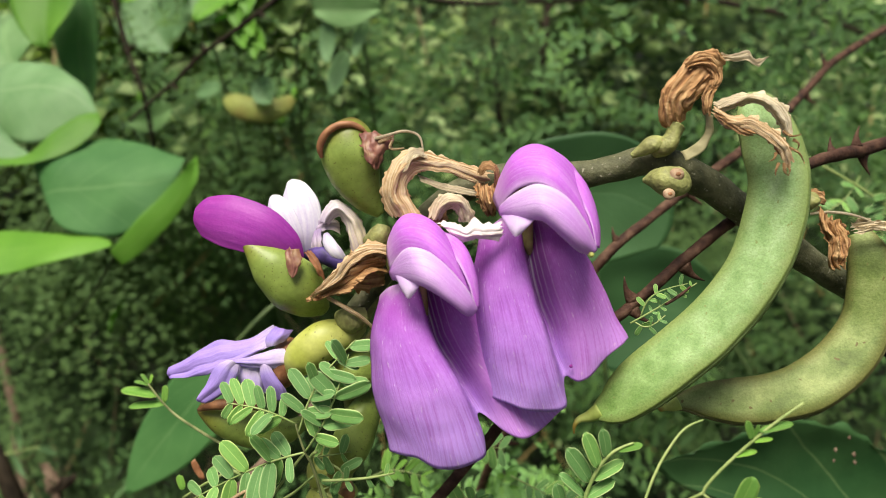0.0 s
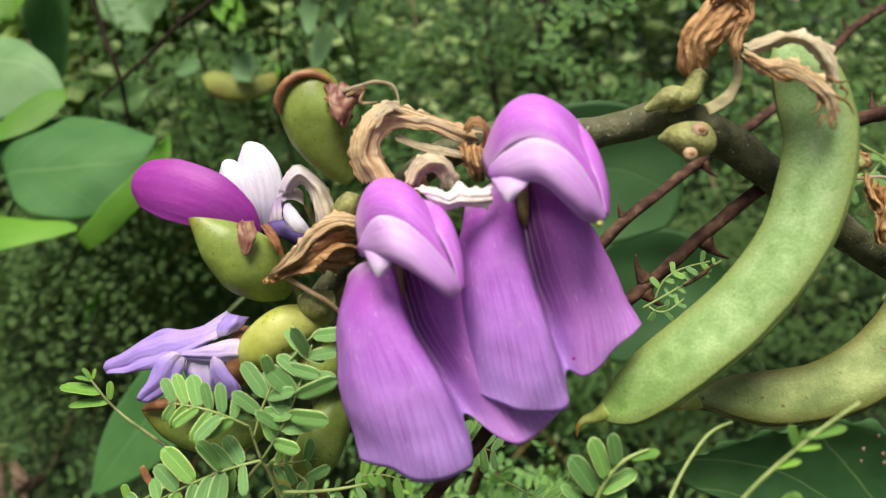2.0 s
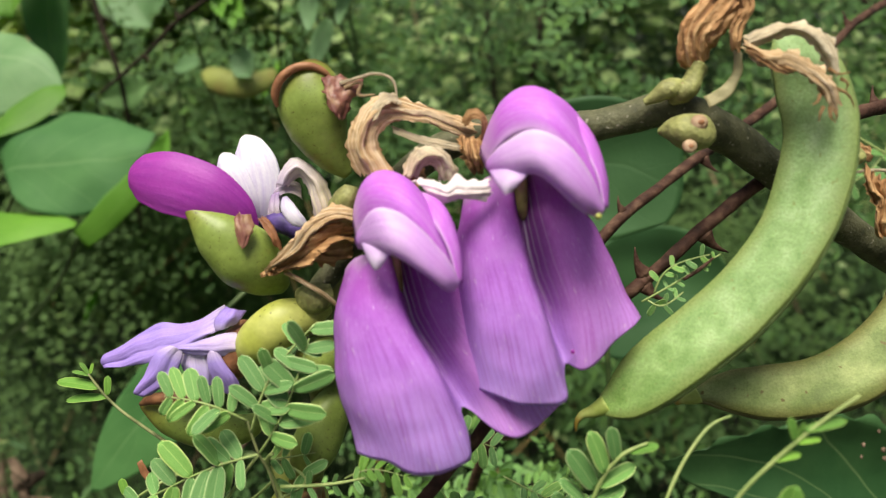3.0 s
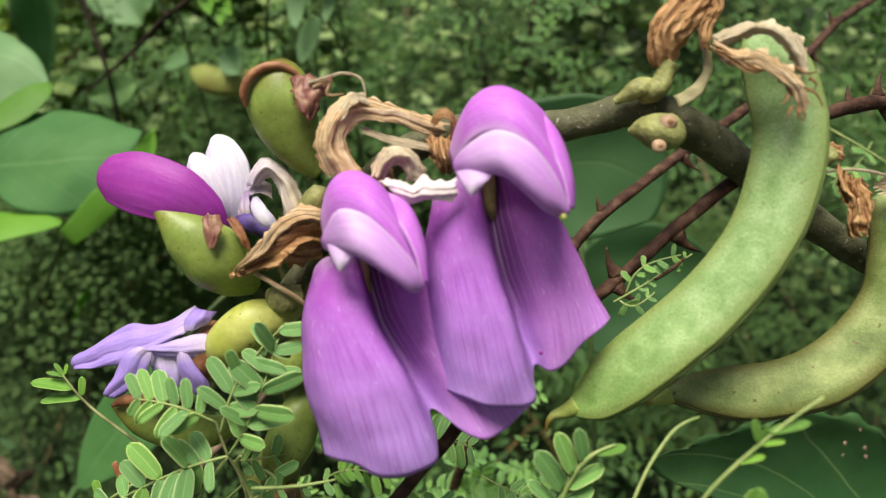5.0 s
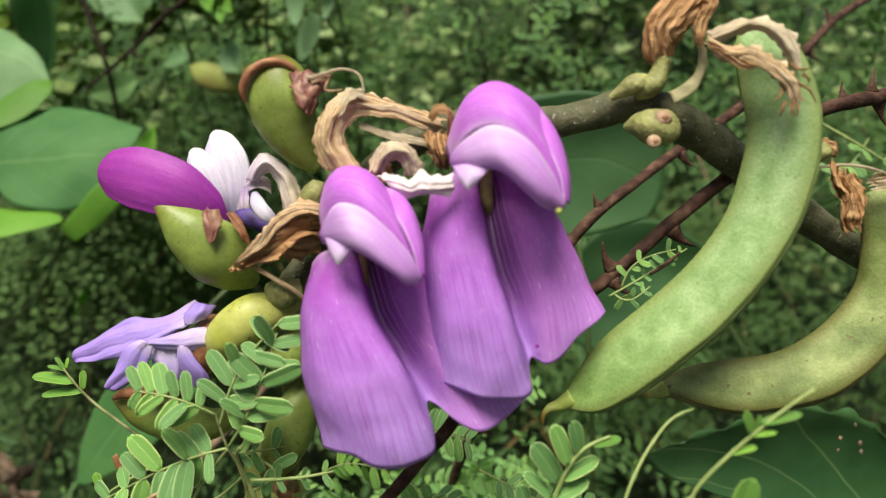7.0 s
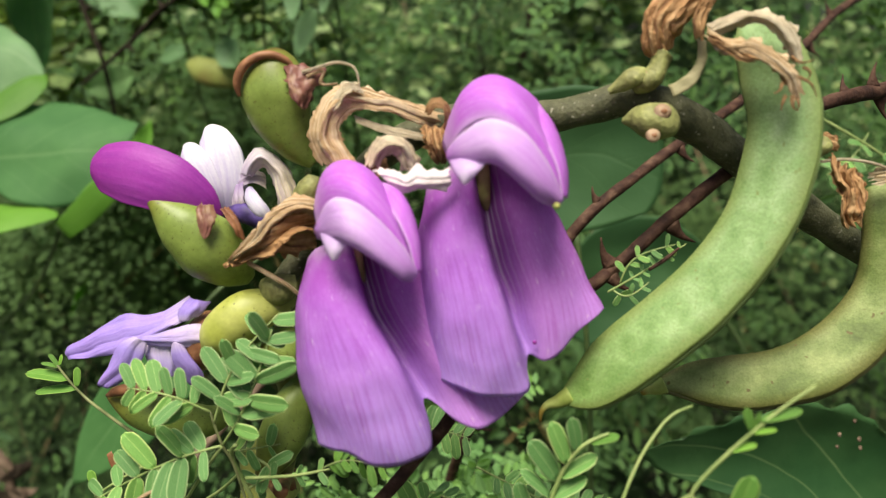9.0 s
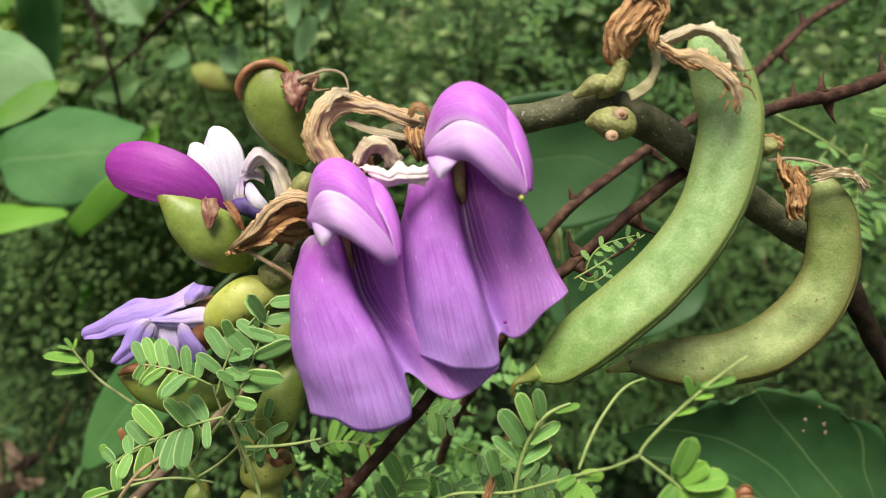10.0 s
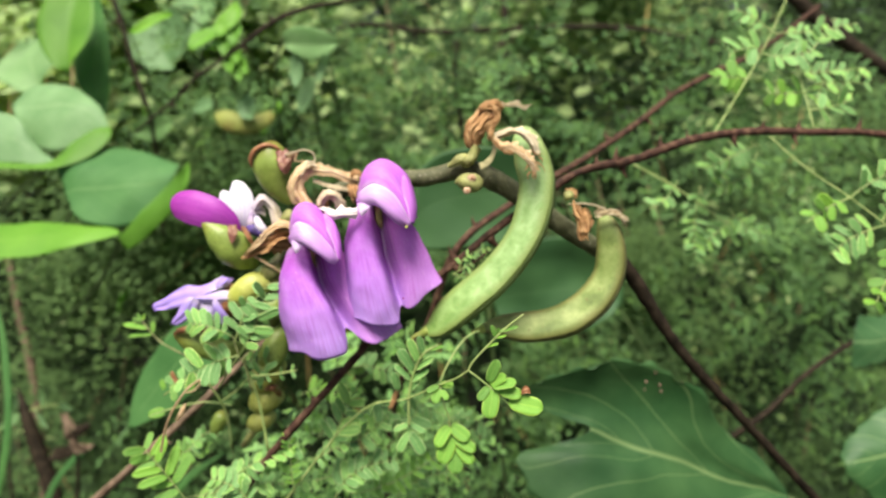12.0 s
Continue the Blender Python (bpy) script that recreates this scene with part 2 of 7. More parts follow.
def plant_material(name, stops, scale=250.0, rough=0.5, bump_scale=1200.0, strength=0.4, depth=0.0002, light=0.0, speck=None, stretch=None, gloss=0.4, along=None, edge=None):
    """Green or dry tissue: broad mottling, fine grain, and specks; along: tint from end to end as (stops, amount)."""
    m, nodes, links = material(name)
    big = noise_node(nodes, links, scale, 5, "UV" if stretch else None, stretch)
    col = ramp(nodes, links, big, stops)
    if along:
        col = mix(nodes, links, along[1], col, ramp(nodes, links, uv_axis(nodes, links, 1), along[0]), "MULTIPLY")
    # olive rim: the skin's own tint plus shading put into the colour
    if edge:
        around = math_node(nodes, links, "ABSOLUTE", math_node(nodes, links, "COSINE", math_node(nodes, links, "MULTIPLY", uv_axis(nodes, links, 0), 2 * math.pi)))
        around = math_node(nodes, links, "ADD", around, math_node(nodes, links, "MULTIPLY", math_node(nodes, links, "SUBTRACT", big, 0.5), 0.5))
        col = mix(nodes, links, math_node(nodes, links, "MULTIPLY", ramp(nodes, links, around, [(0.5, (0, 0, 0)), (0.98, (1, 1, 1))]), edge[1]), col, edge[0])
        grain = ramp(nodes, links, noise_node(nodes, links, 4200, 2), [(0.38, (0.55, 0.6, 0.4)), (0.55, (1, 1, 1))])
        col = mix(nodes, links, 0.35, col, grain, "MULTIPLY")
    fine = noise_node(nodes, links, bump_scale, 4)
    col = mix(nodes, links, 0.35, col, ramp(nodes, links, fine, [(0.3, (0.45, 0.45, 0.45)), (0.7, (1.0, 1.0, 1.0))]), "MULTIPLY")
    if speck:
        dots = noise_node(nodes, links, speck[0], 1)
        col = mix(nodes, links, ramp(nodes, links, dots, [(speck[1], (0, 0, 0)), (speck[1] + 0.05, (1, 1, 1))]), col, speck[2])
    height = math_node(nodes, links, "ADD", math_node(nodes, links, "MULTIPLY", big, 2.0 if stretch else 0.6), fine)
    return finish(m, nodes, links, col, rough, height, strength, depth, light, gloss=gloss)


def leaf_material(name, dark, pale, vein, side_veins=9.0, light=0.35, rough=0.5, margin=0.0, vary=0.3, island=False, scale=120.0, lean=0.6, vein_amount=0.55):
    """A leaf blade: midrib and side veins by its UVs, blotches, and a tone of its own for each leaf."""
    m, nodes, links = material(name)
    u, v = uv_axis(nodes, links, 0), uv_axis(nodes, links, 1)
    s = math_node(nodes, links, "ABSOLUTE", math_node(nodes, links, "SUBTRACT", math_node(nodes, links, "MULTIPLY", u, 2.0), 1.0))
    col = ramp(nodes, links, noise_node(nodes, links, scale, 5), [(0.3, dark), (0.7, pale)])
    if side_veins:
        ph = math_node(nodes, links, "FRACT", math_node(nodes, links, "MULTIPLY", math_node(nodes, links, "ADD", math_node(nodes, links, "SUBTRACT", v, math_node(nodes, links, "MULTIPLY", s, lean * 0.5)), math_node(nodes, links, "MULTIPLY", noise_node(nodes, links, 45, 2), 0.16)), side_veins))
        tri = math_node(nodes, links, "ABSOLUTE", math_node(nodes, links, "SUBTRACT", ph, 0.5))
        side = ramp(nodes, links, tri, [(0.0, (0.6, 0.6, 0.6)), (0.035, (0, 0, 0))])
    rib = ramp(nodes, links, s, [(0.0, (1, 1, 1)), (0.02, (0.7, 0.7, 0.7)), (0.045, (0, 0, 0))])
    veins = mix(nodes, links, 1.0, rib, side, "LIGHTEN") if side_veins else rib
    col = mix(nodes, links, math_node(nodes, links, "MULTIPLY", veins, vein_amount), col, vein)
    if margin:
        rim = ramp(nodes, links, s, [(0.82, (0, 0, 0)), (0.98, (1, 1, 1))])
        col = mix(nodes, links, math_node(nodes, links, "MULTIPLY", rim, margin), col, vein)
    if island:
        rnd = nodes.new("ShaderNodeNewGeometry").outputs["Random Per Island"]
    else:
        rnd = nodes.new("ShaderNodeObjectInfo").outputs["Random"]
    tone = ramp(nodes, links, rnd, [(0.0, (1 - vary, 1 - vary * 0.9, 1 - vary)), (0.5, (1, 1, 1)), (1.0, (1 + vary * 1.3, 1 + vary, 1 - vary * 0.4))])
    col = mix(nodes, links, 1.0, col, tone, "MULTIPLY")
    height = math_node(nodes, links, "SUBTRACT", noise_node(nodes, links, 900, 3), math_node(nodes, links, "MULTIPLY", veins, 0.8))
    return finish(m, nodes, links, col, rough, height, 0.3, 0.0002, light, (1.0, 1.05, 0.5), gloss=0.18 if island else 0.35)


LILAC = petal_material("lilac petal", [(0.0, (0.44, 0.15, 0.49)), (0.12, (0.41, 0.09, 0.49)), (0.3, (0.49, 0.15, 0.64)), (0.55, (0.57, 0.225, 0.77)), (1.0, (0.64, 0.40, 0.92))], (170.0, 3.0), (0.36, 0.06, 0.47), 0.6, 0.3, guides=0.667, scratched=0.9)
HOOD = petal_material("magenta hood petal", [(0.0, (0.76, 0.48, 0.80)), (0.22, (0.62, 0.16, 0.72)), (0.6, (0.64, 0.18, 0.76)), (1.0, (0.54, 0.12, 0.66))], (34.0, 2.0), (0.74, 0.36, 0.82), 0.5, 0.3, rim=0.5)
PALE = petal_material("pale pink wing petal", [(0.0, (0.64, 0.30, 0.76)), (0.18, (0.78, 0.52, 0.86)), (0.33, (0.80, 0.56, 0.88)), (0.48, (0.77, 0.49, 0.86)), (0.65, (0.70, 0.39, 0.81)), (1.0, (0.70, 0.36, 0.80))], (30.0, 2.0), (0.58, 0.22, 0.68), 0.55, 0.3, rim=0.55)
BUD_PURPLE = petal_material("deep purple bud petal", [(0.0, (0.30, 0.03, 0.28)), (0.5, (0.36, 0.045, 0.36)), (1.0, (0.28, 0.03, 0.30))], (20.0, 3.0), (0.22, 0.02, 0.26), 0.5, 0.15, 0.03)
WHITE = petal_material("white petal", [(0.0, (0.50, 0.44, 0.60)), (0.4, (0.78, 0.76, 0.82)), (1.0, (0.84, 0.82, 0.86))], (24.0, 2.0), (0.46, 0.38, 0.66), 0.5, 0.25, 0.0)
CREAM = petal_material("cream withered petal", [(0.0, (0.30, 0.22, 0.38)), (0.4, (0.46, 0.40, 0.46)), (1.0, (0.66, 0.58, 0.40))], (26.0, 2.5), (0.28, 0.20, 0.36), 0.6, 0.15, 0.1)
ARCH = petal_material("cream arched petal", [(0.0, (0.58, 0.50, 0.60)), (0.35, (0.72, 0.66, 0.62)), (0.75, (0.80, 0.72, 0.52)), (1.0, (0.60, 0.47, 0.30))], (14.0, 1.6), (0.36, 0.26, 0.44), 0.5, 0.15, 0.0)
VIOLET = petal_material("faded violet petal", [(0.0, (0.62, 0.54, 0.68)), (0.3, (0.41, 0.31, 0.72)), (1.0, (0.38, 0.27, 0.69))], (30.0, 2.0), (0.26, 0.16, 0.54), 0.45, 0.2, 0.15)
# the edge colour of both pods deepens the olive margin with painted shading
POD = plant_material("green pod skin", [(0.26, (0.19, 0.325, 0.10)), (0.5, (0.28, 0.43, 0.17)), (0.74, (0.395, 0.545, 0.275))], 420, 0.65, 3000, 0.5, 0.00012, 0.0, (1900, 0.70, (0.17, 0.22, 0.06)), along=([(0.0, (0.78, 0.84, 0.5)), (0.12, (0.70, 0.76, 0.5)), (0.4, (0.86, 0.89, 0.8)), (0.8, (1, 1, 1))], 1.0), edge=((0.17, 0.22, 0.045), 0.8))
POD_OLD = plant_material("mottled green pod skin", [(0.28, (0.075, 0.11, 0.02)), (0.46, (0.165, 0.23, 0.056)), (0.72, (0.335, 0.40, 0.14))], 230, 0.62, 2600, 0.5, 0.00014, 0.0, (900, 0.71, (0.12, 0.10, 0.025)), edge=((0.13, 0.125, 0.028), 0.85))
BEAK = plant_material("yellow-green pod beak", [(0.3, (0.34, 0.40, 0.08)), (0.7, (0.50, 0.54, 0.16))], 300, 0.5, 1800, 0.3, along=([(0.0, (0.9, 1, 0.9)), (0.55, (1, 1, 1)), (0.72, (0.75, 0.5, 0.3)), (1.0, (0.4, 0.2, 0.1))], 1.0))
TOOTH = petal_material("whitish wing tooth petal", [(0.0, (0.76, 0.50, 0.87)), (0.4, (0.80, 0.60, 0.88)), (0.75, (0.88, 0.78, 0.92)), (1.0, (0.92, 0.86, 0.92))], (14.0, 2.0), (0.70, 0.44, 0.82), 0.3, 0.35, 0.0)
BROWN_SEAM = plant_material("brownish pod seam", [(0.3, (0.07, 0.07, 0.02)), (0.7, (0.14, 0.14, 0.045))], 500, 0.65, 2500, 0.5)
SUTURE = plant_material("darker green pod seam", [(0.3, (0.10, 0.15, 0.04)), (0.7, (0.18, 0.25, 0.075))], 500, 0.65, 2500, 0.5)
CALYX = plant_material("olive green calyx skin", [(0.25, (0.22, 0.16, 0.04)), (0.40, (0.20, 0.28, 0.05)), (0.7, (0.31, 0.41, 0.09))], 200, 0.42, 1500, 0.2, 0.0001, 0.12, (3800, 0.68, (0.10, 0.09, 0.02)), along=([(0.68, (1, 1, 1)), (0.86, (0.95, 0.75, 0.62)), (1.0, (0.62, 0.36, 0.3))], 1.0))
BUD_GREEN = plant_material("yellow-green bud skin", [(0.3, (0.38, 0.42, 0.07)), (0.7, (0.58, 0.60, 0.17))], 200, 0.45, 1300, 0.3, 0.0001, 0.15, (1400, 0.70, (0.16, 0.17, 0.04)))
MAROON = plant_material("maroon calyx lobe skin", [(0.3, (0.10, 0.030, 0.024)), (0.5, (0.21, 0.085, 0.06)), (0.7, (0.32, 0.20, 0.10))], 600, 0.5, 1500, 0.4)
RUST = plant_material("rusty calyx rim", [(0.3, (0.16, 0.06, 0.025)), (0.7, (0.36, 0.17, 0.07))], 500, 0.55, 1500, 0.5)
DRY = plant_material("dry tan petal tissue", [(0.3, (0.34, 0.19, 0.085)), (0.45, (0.64, 0.43, 0.21)), (0.62, (0.87, 0.70, 0.45))], 1.0, 0.7, 1500, 0.8, 0.0003, 0.25, None, (22.0, 2.0, 1))
STRAW = plant_material("straw coloured dry petal", [(0.3, (0.40, 0.28, 0.14)), (0.44, (0.72, 0.60, 0.38)), (0.62, (0.88, 0.78, 0.56))], 1.0, 0.65, 1500, 0.8, 0.0003, 0.25, None, (22.0, 2.0, 1))
PINKISH = plant_material("pale-pink dry petal", [(0.3, (0.80, 0.68, 0.64)), (0.7, (0.92, 0.86, 0.83))], 1.0, 0.6, 1500, 0.4, 0.0002, 0.2, None, (4.0, 3.0, 1))
BROWN_DRY = plant_material("brown dry bract tissue", [(0.3, (0.15, 0.07, 0.03)), (0.46, (0.46, 0.24, 0.09)), (0.64, (0.70, 0.45, 0.21))], 1.0, 0.7, 1400, 0.9, 0.0004, 0.15, None, (22.0, 2.2, 1))
STEM = plant_material("grey-green vine bark", [(0.3, (0.048, 0.052, 0.024)), (0.5, (0.095, 0.098, 0.047)), (0.75, (0.155, 0.155, 0.085))], 500, 0.65, 2400, 0.6, 0.0003, 0.0, (1600, 0.68, (0.24, 0.23, 0.16)), gloss=0.25)
NODE = plant_material("olive knobby bud bark", [(0.3, (0.14, 0.135, 0.045)), (0.7, (0.35, 0.37, 0.12))], 450, 0.6, 1800, 0.6, 0.0003)
SCAR = plant_material("tan leaf scar", [(0.3, (0.22, 0.12, 0.06)), (0.7, (0.50, 0.36, 0.22))], 900, 0.7, 2200, 0.6)
TWIG = plant_material("red-brown thorny bark", [(0.3, (0.026, 0.013, 0.009)), (0.5, (0.066, 0.032, 0.020)), (0.75, (0.16, 0.095, 0.058))], 500, 0.75, 1800, 0.7, 0.0003, gloss=0.2)
OLD_TWIG = plant_material("dark brown twig bark", [(0.3, (0.012, 0.0095, 0.006)), (0.7, (0.046, 0.034, 0.021))], 300, 0.75, 1500, 0.8, gloss=0.1)
THROAT = plant_material("olive yellow throat skin", [(0.3, (0.30, 0.27, 0.08)), (0.7, (0.52, 0.46, 0.17))], 500, 0.5, 1500, 0.3)
TAN_BARK = plant_material("dull tan stalk bark", [(0.3, (0.09, 0.06, 0.038)), (0.7, (0.25, 0.18, 0.12))], 300, 0.75, 1500, 0.7, gloss=0.15)
STALK = plant_material("dark green stalk skin", [(0.3, (0.04, 0.075, 0.02)), (0.7, (0.09, 0.14, 0.04))], 300, 0.6, 1500, 0.3)
RACHIS = plant_material("brownish green rachis skin", [(0.3, (0.12, 0.14, 0.05)), (0.7, (0.28, 0.30, 0.12))], 400, 0.55, 1500, 0.3)
SHOOT = plant_material("pale green shoot skin", [(0.3, (0.20, 0.30, 0.08)), (0.7, (0.38, 0.46, 0.16))], 300, 0.5, 1500, 0.3)
LEAFLET = leaf_material("fresh green leaflet", (0.125, 0.31, 0.085), (0.24, 0.47, 0.145), (0.66, 0.81, 0.38), 0, 0.35, 0.5, 0.95, 0.25)
LEAFLET_YOUNG = leaf_material("lime young leaflet", (0.14, 0.33, 0.05), (0.22, 0.46, 0.09), (0.42, 0.60, 0.15), 0, 0.4, 0.5, 0.75, 0.25)
BIG_LEAF = leaf_material("deep green bean leaf", (0.026, 0.092, 0.029), (0.068, 0.165, 0.058), (0.27, 0.40, 0.17), 4.0, 0.3, 0.5, 0.0, 0.15, False, 60.0, 0.9, 0.7)
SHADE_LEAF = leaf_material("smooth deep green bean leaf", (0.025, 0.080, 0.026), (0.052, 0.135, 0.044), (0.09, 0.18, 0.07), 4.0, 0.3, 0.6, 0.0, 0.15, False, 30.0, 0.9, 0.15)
LIME_LEAF = leaf_material("bright green bean leaf", (0.17, 0.34, 0.13), (0.33, 0.53, 0.27), (0.46, 0.64, 0.36), 5.0, 0.5, 0.55, 0.0, 0.15, False, 45.0, 0.7, 0.32)
MID_LEAF = leaf_material("mid-green bean leaf", (0.045, 0.16, 0.038), (0.11, 0.28, 0.08), (0.22, 0.40, 0.15), 4.0, 0.4, 0.65, 0.0, 0.15, False, 45.0, 0.9, 0.4)
# young lime green pushed further to hold the light passing through thin leaves
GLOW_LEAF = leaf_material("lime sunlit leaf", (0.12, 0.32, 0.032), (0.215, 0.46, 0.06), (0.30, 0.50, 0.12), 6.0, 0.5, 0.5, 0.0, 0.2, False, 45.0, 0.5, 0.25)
SCRUB = leaf_material("scrub leaf", (0.026, 0.060, 0.019), (0.12, 0.21, 0.066), (0.12, 0.20, 0.07), 0, 0.4, 0.7, 0.0, 0.08, True, 11.0)
FEATHER = leaf_material("feathery scrub leaflet", (0.045, 0.105, 0.033), (0.12, 0.235, 0.075), (0.15, 0.26, 0.08), 0, 0.4, 0.6, 0.0, 0.2, True, 20.0)
LOW_FEATHER = leaf_material("fresh feathery leaflet", (0.13, 0.29, 0.085), (0.25, 0.46, 0.155), (0.34, 0.54, 0.2), 0, 0.4, 0.55, 0.0, 0.2, True, 60.0)
STRAWS = leaf_material("dry tan straw", (0.16, 0.12, 0.06), (0.34, 0.27, 0.15), (0.34, 0.27, 0.15), 0, 0.3, 0.7, 0.0, 0.4, True, 20.0)
# scrub green lightened to stand in for bright light on the upper leaves
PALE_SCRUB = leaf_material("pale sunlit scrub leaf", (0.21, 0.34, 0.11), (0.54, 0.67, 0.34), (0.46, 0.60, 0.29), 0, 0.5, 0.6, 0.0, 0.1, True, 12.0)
# HEDGE and DEEP: scrub green darkened so the depth between clumps reads as shade
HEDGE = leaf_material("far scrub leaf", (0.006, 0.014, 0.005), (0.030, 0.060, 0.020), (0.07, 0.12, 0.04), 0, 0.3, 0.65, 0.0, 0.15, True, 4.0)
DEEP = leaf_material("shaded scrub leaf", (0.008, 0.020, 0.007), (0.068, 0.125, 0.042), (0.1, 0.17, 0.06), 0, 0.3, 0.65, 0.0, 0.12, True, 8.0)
GRASS = leaf_material("grass blade", (0.06, 0.12, 0.03), (0.13, 0.22, 0.06), (0.24, 0.36, 0.12), 0, 0.3, 0.55, 0.0, 0.45, True, 20.0)
SOIL = plant_material("leaf litter soil", [(0.3, (0.010, 0.012, 0.005)), (0.5, (0.024, 0.030, 0.011)), (0.75, (0.05, 0.055, 0.022))], 18, 0.9, 160, 1.0, 0.01)


# ---- ground ----
bm = bmesh.new()
bmesh.ops.create_grid(bm, x_segments=60, y_segments=60, size=150)
for v in bm.verts:
    v.co.z = 0.03 * noise.noise(v.co * 0.4) if v.co.length < 40 else 0.0
me = bpy.data.meshes.new("ground")
bm.to_mesh(me)
bm.free()
me.materials.append(SOIL)
tagged(new("ground", me), "dark soil under scrub with leaf litter", "ground", kind="structure")


# ---- loose foliage ----
def leaf_cloud(name, label, category, material, leaves):
    """One joined mesh of many folded leaves: rows of (base, way, side, normal, length, half width) in plant axes."""
    n = len(leaves)
    base, way, side, nrm = (np.array([l[k] for l in leaves], float) for k in range(4))
    ln = np.array([l[4] for l in leaves])[:, None]
    hw = np.array([l[5] for l in leaves])[:, None]
    fold = 0.25 * hw * nrm
    pts = [base, base + way * ln * 0.3 + side * hw * 0.85 + fold, base + way * ln * 0.7 + side * hw * 0.8 + fold, base + way * ln,
           base + way * ln * 0.7 - side * hw * 0.8 + fold, base + way * ln * 0.3 - side * hw * 0.85 + fold, base + way * ln * 0.3, base + way * ln * 0.7]
    uvs = [(0.5, 0), (1, 0.3), (1, 0.7), (0.5, 1), (0, 0.7), (0, 0.3), (0.5, 0.3), (0.5, 0.7)]
    V = np.stack(pts, 1).reshape(-1, 3)
    M = np.array(CM)
    V = V @ M[:3, :3].T + M[:3, 3]
    quads = [(0, 1, 6), (6, 1, 2, 7), (7, 2, 3), (0, 6, 5), (5, 6, 7, 4), (4, 7, 3)]
    faces = [tuple(8 * i + k for k in q) for i in range(n) for q in quads]
    me = bpy.data.meshes.new(name)
    me.from_pydata(V.tolist(), [], faces)
    layer = me.uv_layers.new(name="uv")
    flat = [c for _ in range(n) for q in quads for k in q for c in uvs[k]]
    layer.data.foreach_set("uv", flat)
    me.materials.append(material)
    return tagged(new(name, me), label, category, kind="stuff")


def unit(v):
    v = np.array(v, float)
    return v / max(np.linalg.norm(v), 1e-9)


rng = random.Random(4)


def frond_leaves(base, way, length, pairs, leaflet, normal):
    """Leaf rows of one feathery frond."""
    way, normal = unit(way), np.array(normal, float)
    normal = unit(normal - way * (normal @ way))
    side = np.cross(way, normal)
    out = []
    for k in range(pairs):
        f = (k + 1) / (pairs + 0.5)
        p = np.array(base) + way * length * f - np.array((0, 0, 1)) * length * 0.25 * f * f
        for s in (-1, 1):
            if rng.random() < 0.22:
                continue
            d = unit(way * rng.uniform(0.2, 0.9) + side * s + normal * rng.uniform(-0.4, 0.4))
            sd = unit(np.cross(d, normal) + normal * rng.uniform(-0.45, 0.45))
            out.append((p, d, sd, unit(np.cross(sd, d)), leaflet * rng.uniform(0.6, 1.3) * (1 - 0.35 * abs(2 * f - 1) ** 2), leaflet * rng.uniform(0.17, 0.27)))
    return out


def spray(centre, reach, fronds, size, leaflet, pairs=9):
    """Leaf rows of a clump of fronds round a place."""
    out = []
    for _ in range(fronds):
        c = np.array(centre) + np.array([rng.gauss(0, reach[k]) for k in range(3)])
        a = rng.uniform(0, 2 * math.pi)
        way = (math.cos(a), rng.uniform(-0.5, 0.5), math.sin(a) * 0.7 - 0.1)
        out += frond_leaves(c, way, size * rng.uniform(0.7, 1.3), pairs, leaflet * rng.uniform(0.75, 1.25), (rng.uniform(-0.6, 0.6), -1, rng.uniform(0.0, 1.2)))
    return out


def loose_leaves(n, lo, hi, length, width, spread=0.6):
    out = []
    while len(out) < n:
        v = rng.uniform(lo[1], hi[1])
        p = np.array((rng.uniform(lo[0], hi[0]), v, rng.uniform(lo[2], hi[2])))
        e = (2 * p - np.array(lo) - np.array(hi)) / (np.array(hi) - np.array(lo))
        if abs(e[0]) ** 3 + abs(e[1]) ** 3 > 1 + 0.5 * noise.noise(Vector(p) * 8 / (hi[0] - lo[0])):
            continue
        d = unit([rng.gauss(0, 1) for _ in range(3)])
        nr = unit((rng.gauss(0, spread), -0.6 + rng.gauss(0, spread), 0.8 + rng.gauss(0, spread)))
        s = unit(np.cross(d, nr))
        out.append((p, d, s, unit(np.cross(s, d)), length * rng.uniform(0.6, 1.4), width * rng.uniform(0.7, 1.3)))
    return out


# dense scrub in depth, in clumps with dark gaps: broad-leaved clumps, feathery sprays, then the thicket behind
def gappy(p, cut):
    q = Vector(p)
    return noise.noise(q * 0.075 + Vector((5, 1, 9))) + 0.5 * noise.noise(q * 0.19 + Vector((2, 7, 3))) > cut


def clump_centre(near, far, low, high, left, right, cut=0.05):
    while True:
        v = near + (far - near) * rng.random() ** 1.3
        p = (rng.uniform(left, right) * v, v, rng.uniform(low, high) * v)
        if gappy(p, cut):
            return p


def leaf_clump(n, centre, reach, length, ratio=0.3):
    """Leaf rows of a clump of broad leaves that face the light."""
    out = []
    for _ in range(n):
        p = np.array(centre) + np.array([rng.gauss(0, reach) for _ in range(3)])
        nr = unit((rng.gauss(-0.1, 0.22), -0.65 + rng.gauss(0, 0.18), 0.7 + rng.gauss(0, 0.2)))
        d = np.array((rng.gauss(0, 1), rng.gauss(0, 0.5), rng.gauss(-0.35, 0.8)))
        d = unit(d - nr * (d @ nr))
        s = unit(np.cross(d, nr))
        ln = length * rng.uniform(0.55, 1.35)
        out.append((p, d, s, unit(np.cross(s, d)), ln, ln * ratio * rng.uniform(0.7, 1.3)))
    return out


